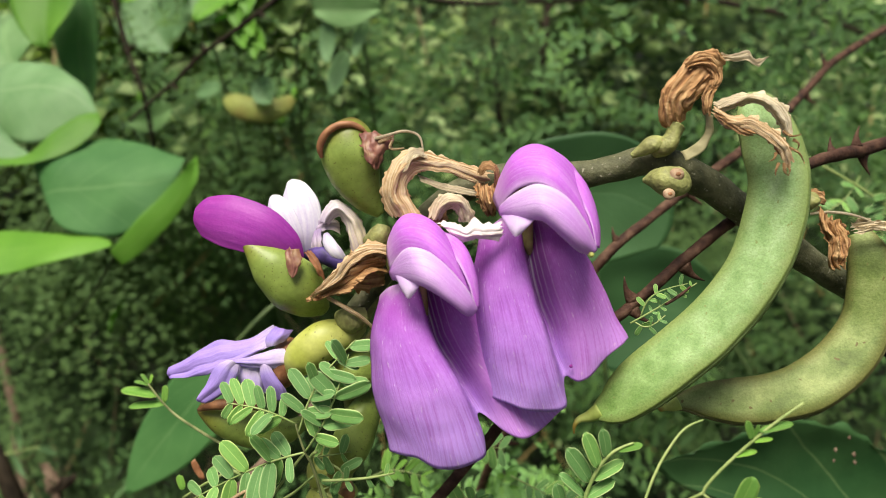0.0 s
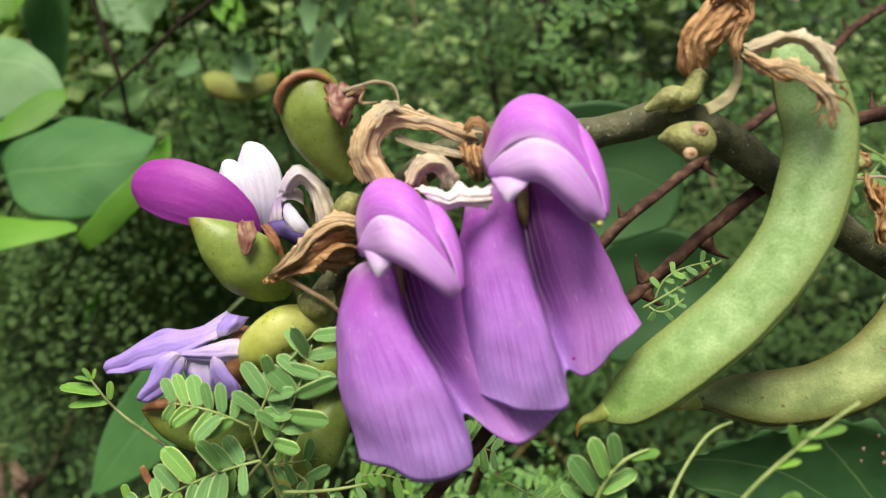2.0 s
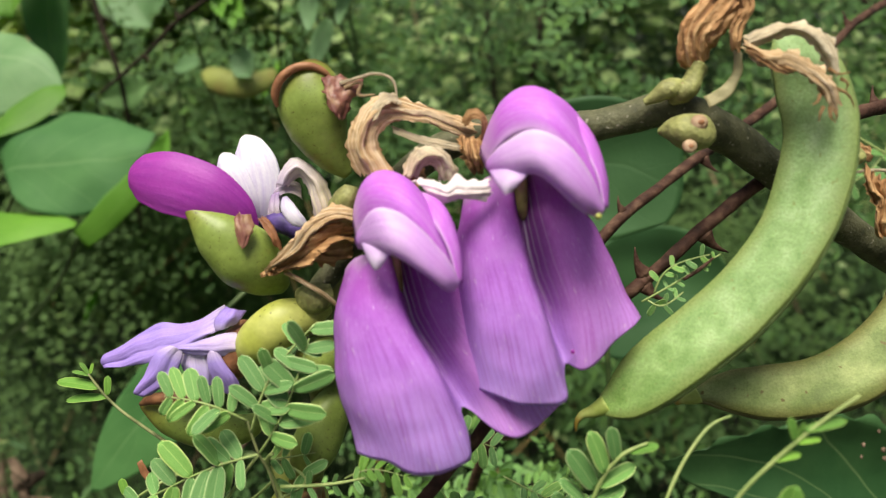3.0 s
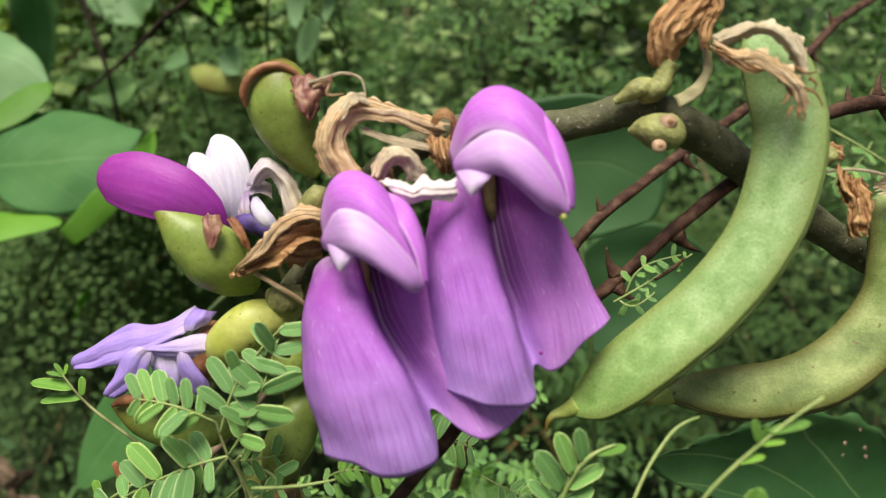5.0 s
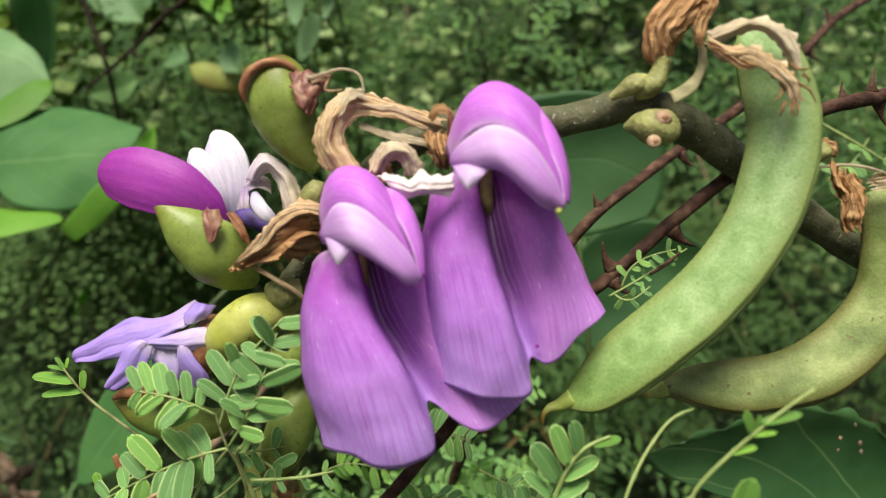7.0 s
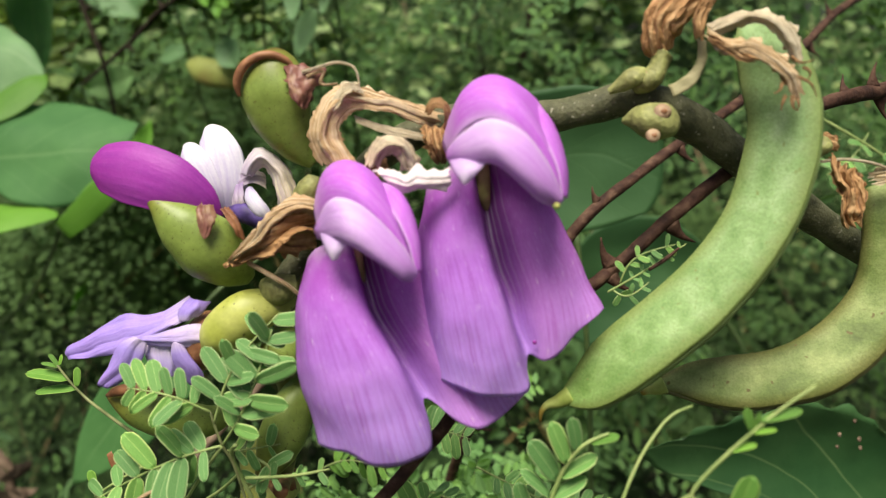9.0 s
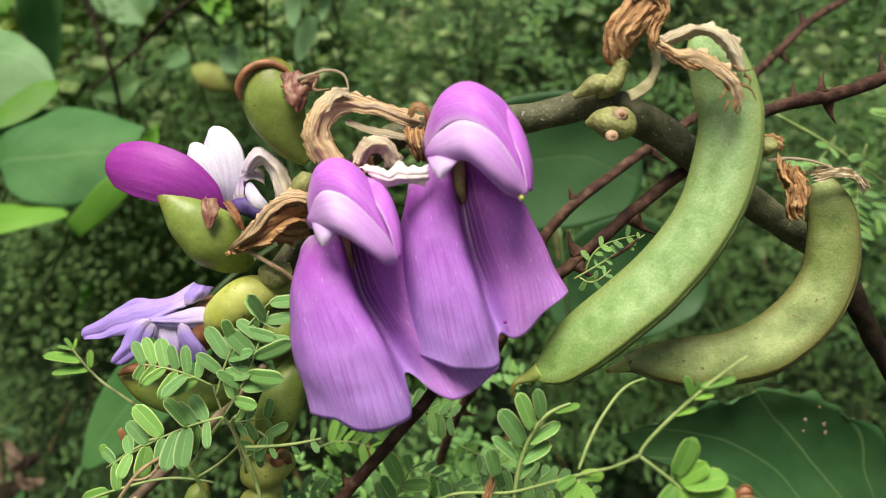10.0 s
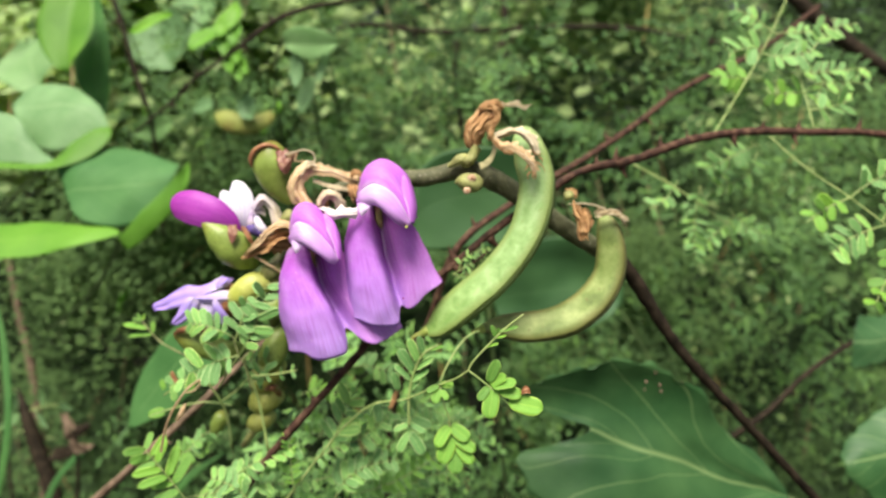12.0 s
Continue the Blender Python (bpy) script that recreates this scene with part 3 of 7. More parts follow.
rows = []
for _ in range(70):
    rows += spray(clump_centre(26, 46, -0.36, 0.40, 0.12, 0.80, 0.08), (2.0, 1.8, 1.7), 5, 4.6, 0.60)
for _ in range(60):
    rows += spray(clump_centre(34, 50, -0.05, 0.42, -0.5, 0.15, 0.08), (1.8, 1.6, 1.5), 4, 4.0, 0.58)
for _ in range(18):
    rows += spray(clump_centre(25, 34, -0.50, -0.24, -0.42, 0.12, 0.0), (1.5, 1.5, 1.2), 4, 3.6, 0.5)
leaf_cloud("scrub_foliage", "fine feathery green scrub leaflets in dense sprays", "scrub", FEATHER, rows)
rows = []
for _ in range(400):
    rows += leaf_clump(95, clump_centre(40, 72, -0.10, 0.52, -0.32, 0.36, 0.13), 1.3, 0.36, 0.42)
for _ in range(150):
    rows += leaf_clump(95, clump_centre(40, 72, -0.10, 0.52, 0.3, 0.85, 0.24), 1.3, 0.36, 0.42)
for _ in range(110):
    rows += leaf_clump(95, clump_centre(38, 66, -0.10, 0.11, -0.80, -0.3, 0.13), 1.3, 0.36, 0.42)
for _ in range(130):
    rows += leaf_clump(80, clump_centre(36, 64, -0.55, -0.06, -0.80, 0.85, 0.26), 1.1, 0.3, 0.42)
for _ in range(45):
    rows += leaf_clump(70, clump_centre(36, 60, -0.5, -0.1, -0.8, -0.2, 0.1), 1.2, 0.34, 0.42)
for _ in range(60):
    rows += leaf_clump(4, clump_centre(44, 74, -0.2, 0.45, -0.75, 0.80, 0.1), 1.6, 2.0)
leaf_cloud("scrub_foliage", "small green scrub leaves in clumps with dark gaps", "scrub", SCRUB, rows)
# back layer in the darkened green, which paints the shade behind the gaps
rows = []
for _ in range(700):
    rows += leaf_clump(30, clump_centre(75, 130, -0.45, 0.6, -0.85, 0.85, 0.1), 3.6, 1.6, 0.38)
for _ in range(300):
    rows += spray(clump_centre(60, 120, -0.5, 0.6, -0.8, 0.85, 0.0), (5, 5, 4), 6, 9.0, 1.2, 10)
leaf_cloud("scrub_foliage", "dense green scrub leaves further back, coloured dark for shade", "scrub", DEEP, rows)
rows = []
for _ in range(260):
    # carried up well above the view; the unseen top is added to shade the scrub
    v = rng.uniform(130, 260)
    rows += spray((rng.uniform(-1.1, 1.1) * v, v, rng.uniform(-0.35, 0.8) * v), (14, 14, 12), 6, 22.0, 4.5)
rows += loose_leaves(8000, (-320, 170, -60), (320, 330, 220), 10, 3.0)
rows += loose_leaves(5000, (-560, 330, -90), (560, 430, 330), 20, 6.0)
leaf_cloud("hedge_foliage", "tall far scrub thicket, its mixed green leaves coloured dark for shade", "scrub", HEDGE, rows)

rows = []
for centre in [(-2.6, 16.0, -7.3), (-1.45, 17.0, -6.73), (0.07, 16.0, -7.28), (0.99, 17.0, -6.53), (1.64, 18.0, -7.88), (-0.0, 18.0, -5.9), (-0.44, 15.0, -7.45), (0.44, 19.0, -4.04), (-1.71, 15.0, -7.78), (3.48, 19.0, -6.28)]:
    rows += spray(centre, (0.55, 0.5, 0.4), 7, 1.9, 0.34, 11)
leaf_cloud("low_foliage", "fresh green feathery leaflets close under the flowers", "scrub", LOW_FEATHER, rows)

# pale leaves high in the scrub, the light they catch put into their colour
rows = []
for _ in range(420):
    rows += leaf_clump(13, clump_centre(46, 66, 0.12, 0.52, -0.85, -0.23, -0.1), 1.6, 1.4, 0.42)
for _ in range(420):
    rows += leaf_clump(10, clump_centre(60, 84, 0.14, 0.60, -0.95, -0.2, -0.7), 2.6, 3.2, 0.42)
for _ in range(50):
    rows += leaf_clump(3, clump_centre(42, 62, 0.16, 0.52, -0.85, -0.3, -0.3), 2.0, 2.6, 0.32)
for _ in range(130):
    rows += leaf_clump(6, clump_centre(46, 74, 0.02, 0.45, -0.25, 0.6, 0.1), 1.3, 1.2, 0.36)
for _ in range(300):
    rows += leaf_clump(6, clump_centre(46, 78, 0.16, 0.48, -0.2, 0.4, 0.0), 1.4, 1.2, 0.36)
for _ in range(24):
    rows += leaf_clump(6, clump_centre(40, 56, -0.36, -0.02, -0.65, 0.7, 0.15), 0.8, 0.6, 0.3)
leaf_cloud("pale_foliage", "pale lime leaves high in the scrub, sunlight put into their colour", "scrub", PALE_SCRUB, rows)

# grass blades and dry straws rising through the scrub
rows = []
for _ in range(46):
    v = rng.uniform(80, 170)
    u = rng.uniform(-0.9, 0.75) * v
    g = ground_under(u, v)
    d = unit((rng.gauss(0, 0.25), rng.gauss(0, 0.2), 1))
    rows.append((g, d, unit(np.cross(d, (0, 1, 0))), np.array((0, -1, 0.0)), rng.uniform(70, 120), rng.uniform(0.2, 0.4)))
leaf_cloud("grass_blades", "tall thin grass blades among the scrub", "grass", GRASS, rows)
rows = []
for _ in range(220):
    p = clump_centre(40, 80, -0.5, 0.42, -0.8, 0.6, -0.3)
    d = unit((rng.gauss(0, 0.5), rng.gauss(0, 0.4), 1))
    rows.append((p, d, unit(np.cross(d, (0, 1, 0))), np.array((0, -1, 0.0)), rng.uniform(3, 11), rng.uniform(0.04, 0.1)))
leaf_cloud("dry_straws", "dry tan straws and dead stems in the scrub", "dry grass", STRAWS, rows)


# ---- vine and branches ----
vine = thing("bean_vine", ground_under(40, 34), "thick grey-green bean vine stem climbing through scrub", "vine")
vine_path = [(-1.54, 10.9, -1.24), (-0.79, 10.9, -0.24), (-0.03, 10.8, 0.67), (0.95, 10.7, 1.06), (2.08, 10.6, 1.08), (3.03, 10.5, 1.26), (3.7, 10.6, 0.98), (4.56, 10.9, 0.47), (5.46, 11.2, -0.12), (6.54, 11.6, -0.7)]
part("stem", tube(vine_path, [0.14, 0.16, 0.18, 0.19, 0.19, 0.22, 0.23, 0.22, 0.21, 0.195], 16, 150, rough=0.025, scale=3.0), STEM, vine)
part("stem", tube([(6.31, 11.5, -0.59), (6.66, 11.65, -0.78), (8.29, 12.6, -2.88), (10.67, 14, -5.21), (13.37, 15.5, -7.8), (19.26, 18.5, -13.53), ground_under(40, 34)], [0.17, 0.18, 0.14, 0.125, 0.12, 0.15, 0.25], 16, 120, rough=0.03, scale=3.0), OLD_TWIG, vine, "dark brown woody lower stem")


def knob(parent, path, radii, scars):
    """A knobby flower-stalk stub with round scars."""
    k = part("stub", tube(path, radii, 20, 28, rough=0.035, scale=4.0), NODE, parent, "olive knobby flower stub")
    for p, r in scars:
        bm = bmesh.new()
        bmesh.ops.create_uvsphere(bm, u_segments=12, v_segments=8, radius=r)
        bmesh.ops.scale(bm, vec=(1, 0.35, 0.9), verts=bm.verts)
        bmesh.ops.translate(bm, vec=shift(p, 0, 0.05, 0), verts=bm.verts)
        part("scar", bm, SCAR, k, "tan round scar")
        bm = bmesh.new()
        bmesh.ops.create_uvsphere(bm, u_segments=10, v_segments=6, radius=r * 0.4)
        bmesh.ops.scale(bm, vec=(1, 0.35, 0.8), verts=bm.verts)
        bmesh.ops.translate(bm, vec=shift(p, 0.1 * r, 0.05 - r * 0.28, 0), verts=bm.verts)
        part("scar", bm, RUST, k)


knob(vine, [(2.75, 10.15, 0.95), (2.88, 10.05, 0.96), (3.03, 9.95, 0.92), (3.17, 9.95, 0.91), (3.29, 10.05, 0.95)], [0.03, 0.13, 0.205, 0.2, 0.1], [((3.1, 9.72, 0.99), 0.1), ((3.0, 9.74, 0.73), 0.085)])
knob(vine, [(2.61, 10.2, 1.3), (2.73, 10.15, 1.36), (2.9, 10.1, 1.44), (3.04, 10.1, 1.48)], [0.04, 0.085, 0.12, 0.06], [])
knob(vine, [(2.94, 10.25, 1.36), (3.05, 10.1, 1.42), (3.14, 10.08, 1.56), (3.19, 10.08, 1.69)], [0.1, 0.13, 0.115, 0.13], [((3.01, 9.98, 1.45), 0.05)])
knob(vine, [(5.33, 10.6, 0.78), (5.25, 10.5, 0.69), (5.2, 10.5, 0.57)], [0.05, 0.12, 0.05], [])


def thorny_branch(name, path, radii, label, material, thorns, n=120, size=0.42):
    b = thing(name, path[0], label, "branch")
    part("stem", tube(path, radii, 12, n, rough=0.02, scale=4.0, ridge=0.05, ridges=3), material, b)
    P = curve(path, 400)
    R = curve([(r, 0, 0) for r in radii], 400)[:, 0]
    for f, ang, big in thorns:
        k = int(f * 400)
        t = unit(P[min(k + 3, 400)] - P[max(k - 3, 0)])
        s = np.cross(t, (0, -1, 0))
        d = unit(s * math.cos(ang) + np.array((0, -1, 0)) * math.sin(ang))
        L = size * big
        q = P[k] + d * R[k] * 0.6
        part("thorn", tube([q, q + d * L * 0.5 + t * L * 0.04, q + d * L + t * L * 0.3], [0.11 * big + 0.02, 0.05 * big, 0.006], 8, 8, flat=0.6), material, b)
    return b


thorny_branch("thorny_branch", [ground_under(-45, 30), (-4.06, 12, -8.94), (-2.08, 11.2, -6.11), (-1.11, 10.9, -4.83), (-0.33, 10.8, -3.94), (0.68, 10.8, -2.77), (1.66, 10.8, -1.65), (2.69, 10.75, -0.88), (3.43, 10.8, -0.24), (4.35, 11, 0.45),
               (5.59, 11.3, 1.29), (6.97, 11.85, 1.66), (8.62, 12.4, 2.24), (10.2, 12.9, 2.52), (12, 13.4, 2.59), (14.23, 14, 2.61), (20.0, 17.5, 1.5), (30.0, 22.0, -4.0)],
              [0.16, 0.1, 0.09, 0.09, 0.085, 0.085, 0.085, 0.085, 0.085, 0.09, 0.095, 0.105, 0.105, 0.105, 0.1, 0.1, 0.09, 0.05], "red-brown thorny branch crossing behind the pods", TWIG,
              [(0.115, 2.6, 0.8), (0.17, -0.6, 0.7), (0.235, 3.6, 0.6), (0.42, 2.9, 0.9), (0.415, 0.2, 0.8), (0.475, -0.2, 1.0), (0.61, 3.3, 0.6), (0.635, -0.2, 0.9), (0.63, 2.9, 0.8), (0.675, 3.0, 0.7),
               (0.70, 3.2, 0.5), (0.745, 0.1, 0.9), (0.775, 2.7, 0.6), (0.805, 0.2, 0.8), (0.81, 3.3, 0.7), (0.86, 3.0, 0.8)], 160)
thorny_branch("thorny_branch", [ground_under(0, 34), (0.59, 20, -11.45), (0.6, 18.5, -7.67), (1.1, 16.5, -4.7), (2.07, 14.8, -2.5), (2.85, 14, -0.4), (4.29, 14.5, 0.77), (7.08, 16.3, 2.55), (8.68, 18.0, 3.67), (10.27, 19.5, 4.9), (12.14, 21.0, 6.01), (14.48, 23.0, 7.3), (18.85, 27.0, 10.46)],
              [0.2, 0.11, 0.10, 0.10, 0.10, 0.10, 0.095, 0.10, 0.10, 0.10, 0.10, 0.10], "red-brown thorny branch slanting up behind the vine", TWIG,
              [(0.27, 0.1, 0.8), (0.31, 3.0, 0.8), (0.36, 0.1, 0.8), (0.45, 2.8, 0.7), (0.52, 0.1, 0.9), (0.6, 3.0, 0.9), (0.68, 0.0, 0.9), (0.74, 3.0, 0.9)], 100)
thorny_branch("twig", [ground_under(-60, 30), (-8.49, 14, -8.79), (-6.36, 13.5, -6.87), (-4.81, 13.5, -5.45), (-3.35, 14, -3.98), (-2.54, 15, -3.03)], [0.2, 0.12, 0.10, 0.10, 0.09, 0.07], "pale brown twig under the leaves", TAN_BARK, [(0.6, 0.1, 0.5)], 60)
thorny_branch("twig", [(-16.01, 33.0, 14.52), (-14.86, 32.0, 12.38), (-14.35, 32.0, 10.98), (-13.72, 32.0, 8.73), (-13.0, 32.0, 6.7), (-13.01, 33.0, 4.95), (-13.7, 36.0, 0.24)], [0.13, 0.13, 0.12, 0.11, 0.1, 0.09, 0.08], "dark upright twig in the scrub", OLD_TWIG, [(0.3, 0.2, 1.2), (0.5, 3.0, 1.0)], 50)
thorny_branch("twig", [(-11.9, 28.0, 4.88), (-10.99, 28.0, 5.67), (-9.9, 27.5, 6.34), (-8.83, 27.0, 7.13), (-7.66, 26.5, 7.71), (-6.4, 26.0, 8.41), (-5.43, 26.0, 9.15), (-4.21, 26.0, 9.79), (-2.33, 26.5, 10.4), (0.61, 27.0, 10.98)], [0.05, 0.07, 0.08, 0.08, 0.08, 0.1, 0.11, 0.11, 0.09, 0.07], "dark red-brown thorny twig slanting up in the scrub", OLD_TWIG, [(0.2, 0.2, 0.9), (0.35, 3.1, 0.9), (0.55, 0.2, 1.0), (0.7, 3.0, 1.0)], 60)
thorny_branch("twig", [(-5.09, 36.0, 11.65), (-2.52, 36.0, 12.36), (1.33, 36.0, 11.98), (5.81, 36.0, 12.15), (10.6, 36.0, 12.29), (13.14, 36.0, 12.14), (15.69, 36.0, 11.63), (18.55, 36.0, 11.19), (22.82, 37.0, 10.24), (29.25, 38.0, 9.51)], [0.08, 0.13, 0.13, 0.13, 0.13, 0.14, 0.16, 0.13, 0.1, 0.1], "thin dark twig crossing the scrub", OLD_TWIG, [(0.2, 0.1, 1.2), (0.5, 0.2, 1.2), (0.7, 3.0, 1.2)], 60)
thorny_branch("twig", [(5.69, 42.0, 17.32), (6.0, 42.0, 14.39), (5.69, 42.0, 11.46), (5.32, 43.0, 8.72)], [0.2, 0.22, 0.2, 0.16], "dark upright stem deep in the scrub", OLD_TWIG, [(0.5, 0.1, 1.0)], 40)
thorny_branch("twig", [(3.04, 42.0, 13.65), (2.83, 42.0, 11.45), (3.07, 42.0, 8.88), (3.58, 43.0, 5.72)], [0.14, 0.16, 0.16, 0.14], "dark upright stem deep in the scrub", OLD_TWIG, [(0.5, 0.1, 1.0)], 40)
thorny_branch("twig", [(12.23, 22, -7.95), (14.33, 22, -6.56), (16.24, 22.5, -5.04), (18.21, 23, -3.91), (21.21, 24, -2.54)], [0.11, 0.11, 0.10, 0.10, 0.09], "dark brown twig behind the large leaf", OLD_TWIG, [(0.4, 0.1, 0.8), (0.7, 3.1, 0.8)], 50)
thorny_branch("twig", [(17.55, 28.0, 11.82), (19.08, 28.0, 10.33), (20.62, 28.0, 9.12), (22.15, 28.0, 8.02), (24.19, 28.0, 6.95)], [0.3, 0.34, 0.34, 0.3, 0.3], "thick brown branch in the scrub", OLD_TWIG, [(0.5, 0.1, 1.0)], 40)


# ---- large bean leaves ----
def bean_leaf(guides, material, label, stalk, thick=0.03, ruffle=0.15, scale=0.35, nu=26, nv=30, rag=0.0):
    leaf = thing("bean_leaf", stalk[-1], label, "leaf")
    part("blade", skin(guides, nu, nv, thick, ruffle, scale, rag=rag), material, leaf)
    part("stalk", tube(stalk, [0.06] * len(stalk), 8, 16), STALK, leaf)
    return leaf


big_leaf = bean_leaf([[(13.36, 17.9, -8.05), (12.27, 17.3, -6.95), (10.79, 16.6, -5.69), (9.93, 15.9, -4.52), (8.62, 15.5, -3.89), (7.36, 15.3, -3.58), (5.92, 15.3, -3.99), (4.34, 15.6, -4.54)],
           [(13.34, 17.8, -8.13), (11.98, 17, -7.26), (10.3, 16.4, -6.29), (9.2, 16.1, -5.31), (7.99, 15.9, -4.78), (6.98, 15.8, -4.61), (5.99, 15.7, -4.68), (4.71, 15.7, -4.89)],
           [(13.31, 17.7, -8.2), (11.93, 17.1, -7.71), (10.54, 16.5, -7.19), (9.37, 16.1, -6.64), (8.49, 15.9, -6.34), (7.81, 15.8, -6.13), (7.22, 15.7, -5.91), (6.63, 15.6, -5.66)],
           [(13.1, 17.4, -8.28), (11.39, 16.6, -8.2), (9.81, 15.9, -7.81), (8.36, 15.4, -7.17), (7.35, 15.2, -6.77), (6.4, 15.2, -6.49), (5.45, 15.3, -6.31), (4.67, 15.5, -6.32)],
           [(12.5, 17.2, -8.92), (10.58, 16.2, -9.48), (8.69, 15.4, -9.18), (7.29, 14.9, -8.59), (6.33, 14.8, -8.18), (5.64, 14.9, -7.75), (5.03, 15.1, -7.24), (4.63, 15.4, -6.49)]],
          BIG_LEAF, "large dark green torn bean leaf with small holes", [(13.31, 17.7, -8.2), (13.98, 17.4, -8.45), (13.72, 16.2, -8.04)], ruffle=0.12, scale=0.5, nu=44, nv=70, rag=0.09)
bean_leaf([[(-16.81, 27.0, 4.95), (-15.75, 26.5, 3.95), (-14.28, 26.0, 3.69), (-13.25, 26.0, 4.13), (-12.27, 26.0, 4.58)],
           [(-17.12, 27.3, 5.51), (-15.57, 26.6, 5.21), (-14.35, 26.2, 5.07), (-13.3, 26.1, 4.98), (-12.24, 26.0, 4.6)],
           [(-17.57, 28.0, 6.09), (-16.23, 27.4, 6.43), (-14.84, 27.0, 6.4), (-13.46, 26.5, 5.8), (-12.22, 26.0, 4.63)],
           [(-17.77, 28.5, 6.4), (-16.8, 28.2, 7.02), (-15.35, 27.8, 7.12), (-13.64, 27.0, 6.3), (-12.22, 26.0, 4.67)]],
          LIME_LEAF, "pale green rounded bean leaf with a turned-up edge", [(-14.81, 26.4, 3.62), (-18.29, 30.0, 2.56), (-25.04, 36.0, 0.17)], ruffle=0.2, scale=0.3)
bean_leaf([[(-18.78, 26.5, 5.73), (-17.14, 26.3, 5.45), (-16.16, 26.0, 5.1), (-15.3, 25.8, 4.02), (-14.35, 25.6, 3.29)],
           [(-18.43, 26.0, 4.41), (-16.82, 25.8, 4.38), (-15.97, 25.6, 4.11), (-15.17, 25.5, 3.61), (-14.24, 25.4, 3.22)],
           [(-18.15, 25.6, 3.13), (-16.57, 25.4, 3.23), (-15.78, 25.3, 3.15), (-15.0, 25.2, 3.05), (-14.18, 25.2, 3.05)]],
          LIME_LEAF, "pale green half of a bean leaf in haze", [(-14.29, 25.4, 3.17), (-18.29, 30.0, 2.29), (-25.04, 36.0, 0.17)], ruffle=0.2, scale=0.3)
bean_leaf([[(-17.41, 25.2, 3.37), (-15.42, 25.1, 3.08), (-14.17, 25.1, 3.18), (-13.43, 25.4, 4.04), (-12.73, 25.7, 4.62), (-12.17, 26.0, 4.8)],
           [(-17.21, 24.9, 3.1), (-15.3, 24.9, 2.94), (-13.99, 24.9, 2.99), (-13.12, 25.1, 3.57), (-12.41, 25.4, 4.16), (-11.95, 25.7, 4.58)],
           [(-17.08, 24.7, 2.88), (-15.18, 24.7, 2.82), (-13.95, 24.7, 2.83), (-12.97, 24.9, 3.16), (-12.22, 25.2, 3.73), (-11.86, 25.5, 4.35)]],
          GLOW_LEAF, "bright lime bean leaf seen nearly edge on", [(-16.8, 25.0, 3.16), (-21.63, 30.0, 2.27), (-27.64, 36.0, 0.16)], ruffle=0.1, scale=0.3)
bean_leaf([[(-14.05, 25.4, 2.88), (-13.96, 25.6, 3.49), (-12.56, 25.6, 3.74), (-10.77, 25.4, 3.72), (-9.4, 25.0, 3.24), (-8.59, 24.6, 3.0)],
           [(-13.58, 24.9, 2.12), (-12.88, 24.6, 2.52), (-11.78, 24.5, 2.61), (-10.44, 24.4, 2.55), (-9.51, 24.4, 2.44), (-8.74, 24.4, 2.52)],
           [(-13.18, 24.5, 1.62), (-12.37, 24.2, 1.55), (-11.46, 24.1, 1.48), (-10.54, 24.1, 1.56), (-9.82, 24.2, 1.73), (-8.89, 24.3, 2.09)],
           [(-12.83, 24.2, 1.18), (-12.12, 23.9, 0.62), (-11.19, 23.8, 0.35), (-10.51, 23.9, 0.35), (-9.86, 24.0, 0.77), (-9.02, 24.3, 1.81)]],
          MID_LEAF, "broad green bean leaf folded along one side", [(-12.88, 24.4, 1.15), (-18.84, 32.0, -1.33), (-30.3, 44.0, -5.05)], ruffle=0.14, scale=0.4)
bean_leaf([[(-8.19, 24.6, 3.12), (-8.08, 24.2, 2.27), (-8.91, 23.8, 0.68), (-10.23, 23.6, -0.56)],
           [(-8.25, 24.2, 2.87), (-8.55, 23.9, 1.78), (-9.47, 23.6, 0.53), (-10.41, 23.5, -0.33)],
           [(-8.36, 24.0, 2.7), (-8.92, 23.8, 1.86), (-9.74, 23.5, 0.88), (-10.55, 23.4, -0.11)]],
          GLOW_LEAF, "folded half of a bean leaf, coloured lime as if backlit", [(-10.55, 23.6, -0.24), (-14.92, 30.0, -2.65), (-23.37, 40.0, -6.07)], ruffle=0.08, scale=0.4)
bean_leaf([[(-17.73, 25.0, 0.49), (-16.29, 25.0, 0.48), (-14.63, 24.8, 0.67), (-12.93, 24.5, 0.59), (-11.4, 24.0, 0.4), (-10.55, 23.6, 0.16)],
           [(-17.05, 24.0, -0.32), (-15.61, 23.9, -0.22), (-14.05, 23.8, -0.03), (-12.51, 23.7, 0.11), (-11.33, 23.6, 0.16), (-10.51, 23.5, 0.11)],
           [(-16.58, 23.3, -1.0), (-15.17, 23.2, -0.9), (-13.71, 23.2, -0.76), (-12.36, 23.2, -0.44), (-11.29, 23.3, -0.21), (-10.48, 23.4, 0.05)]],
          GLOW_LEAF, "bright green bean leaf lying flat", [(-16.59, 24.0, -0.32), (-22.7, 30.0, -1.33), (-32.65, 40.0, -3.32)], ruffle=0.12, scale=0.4)
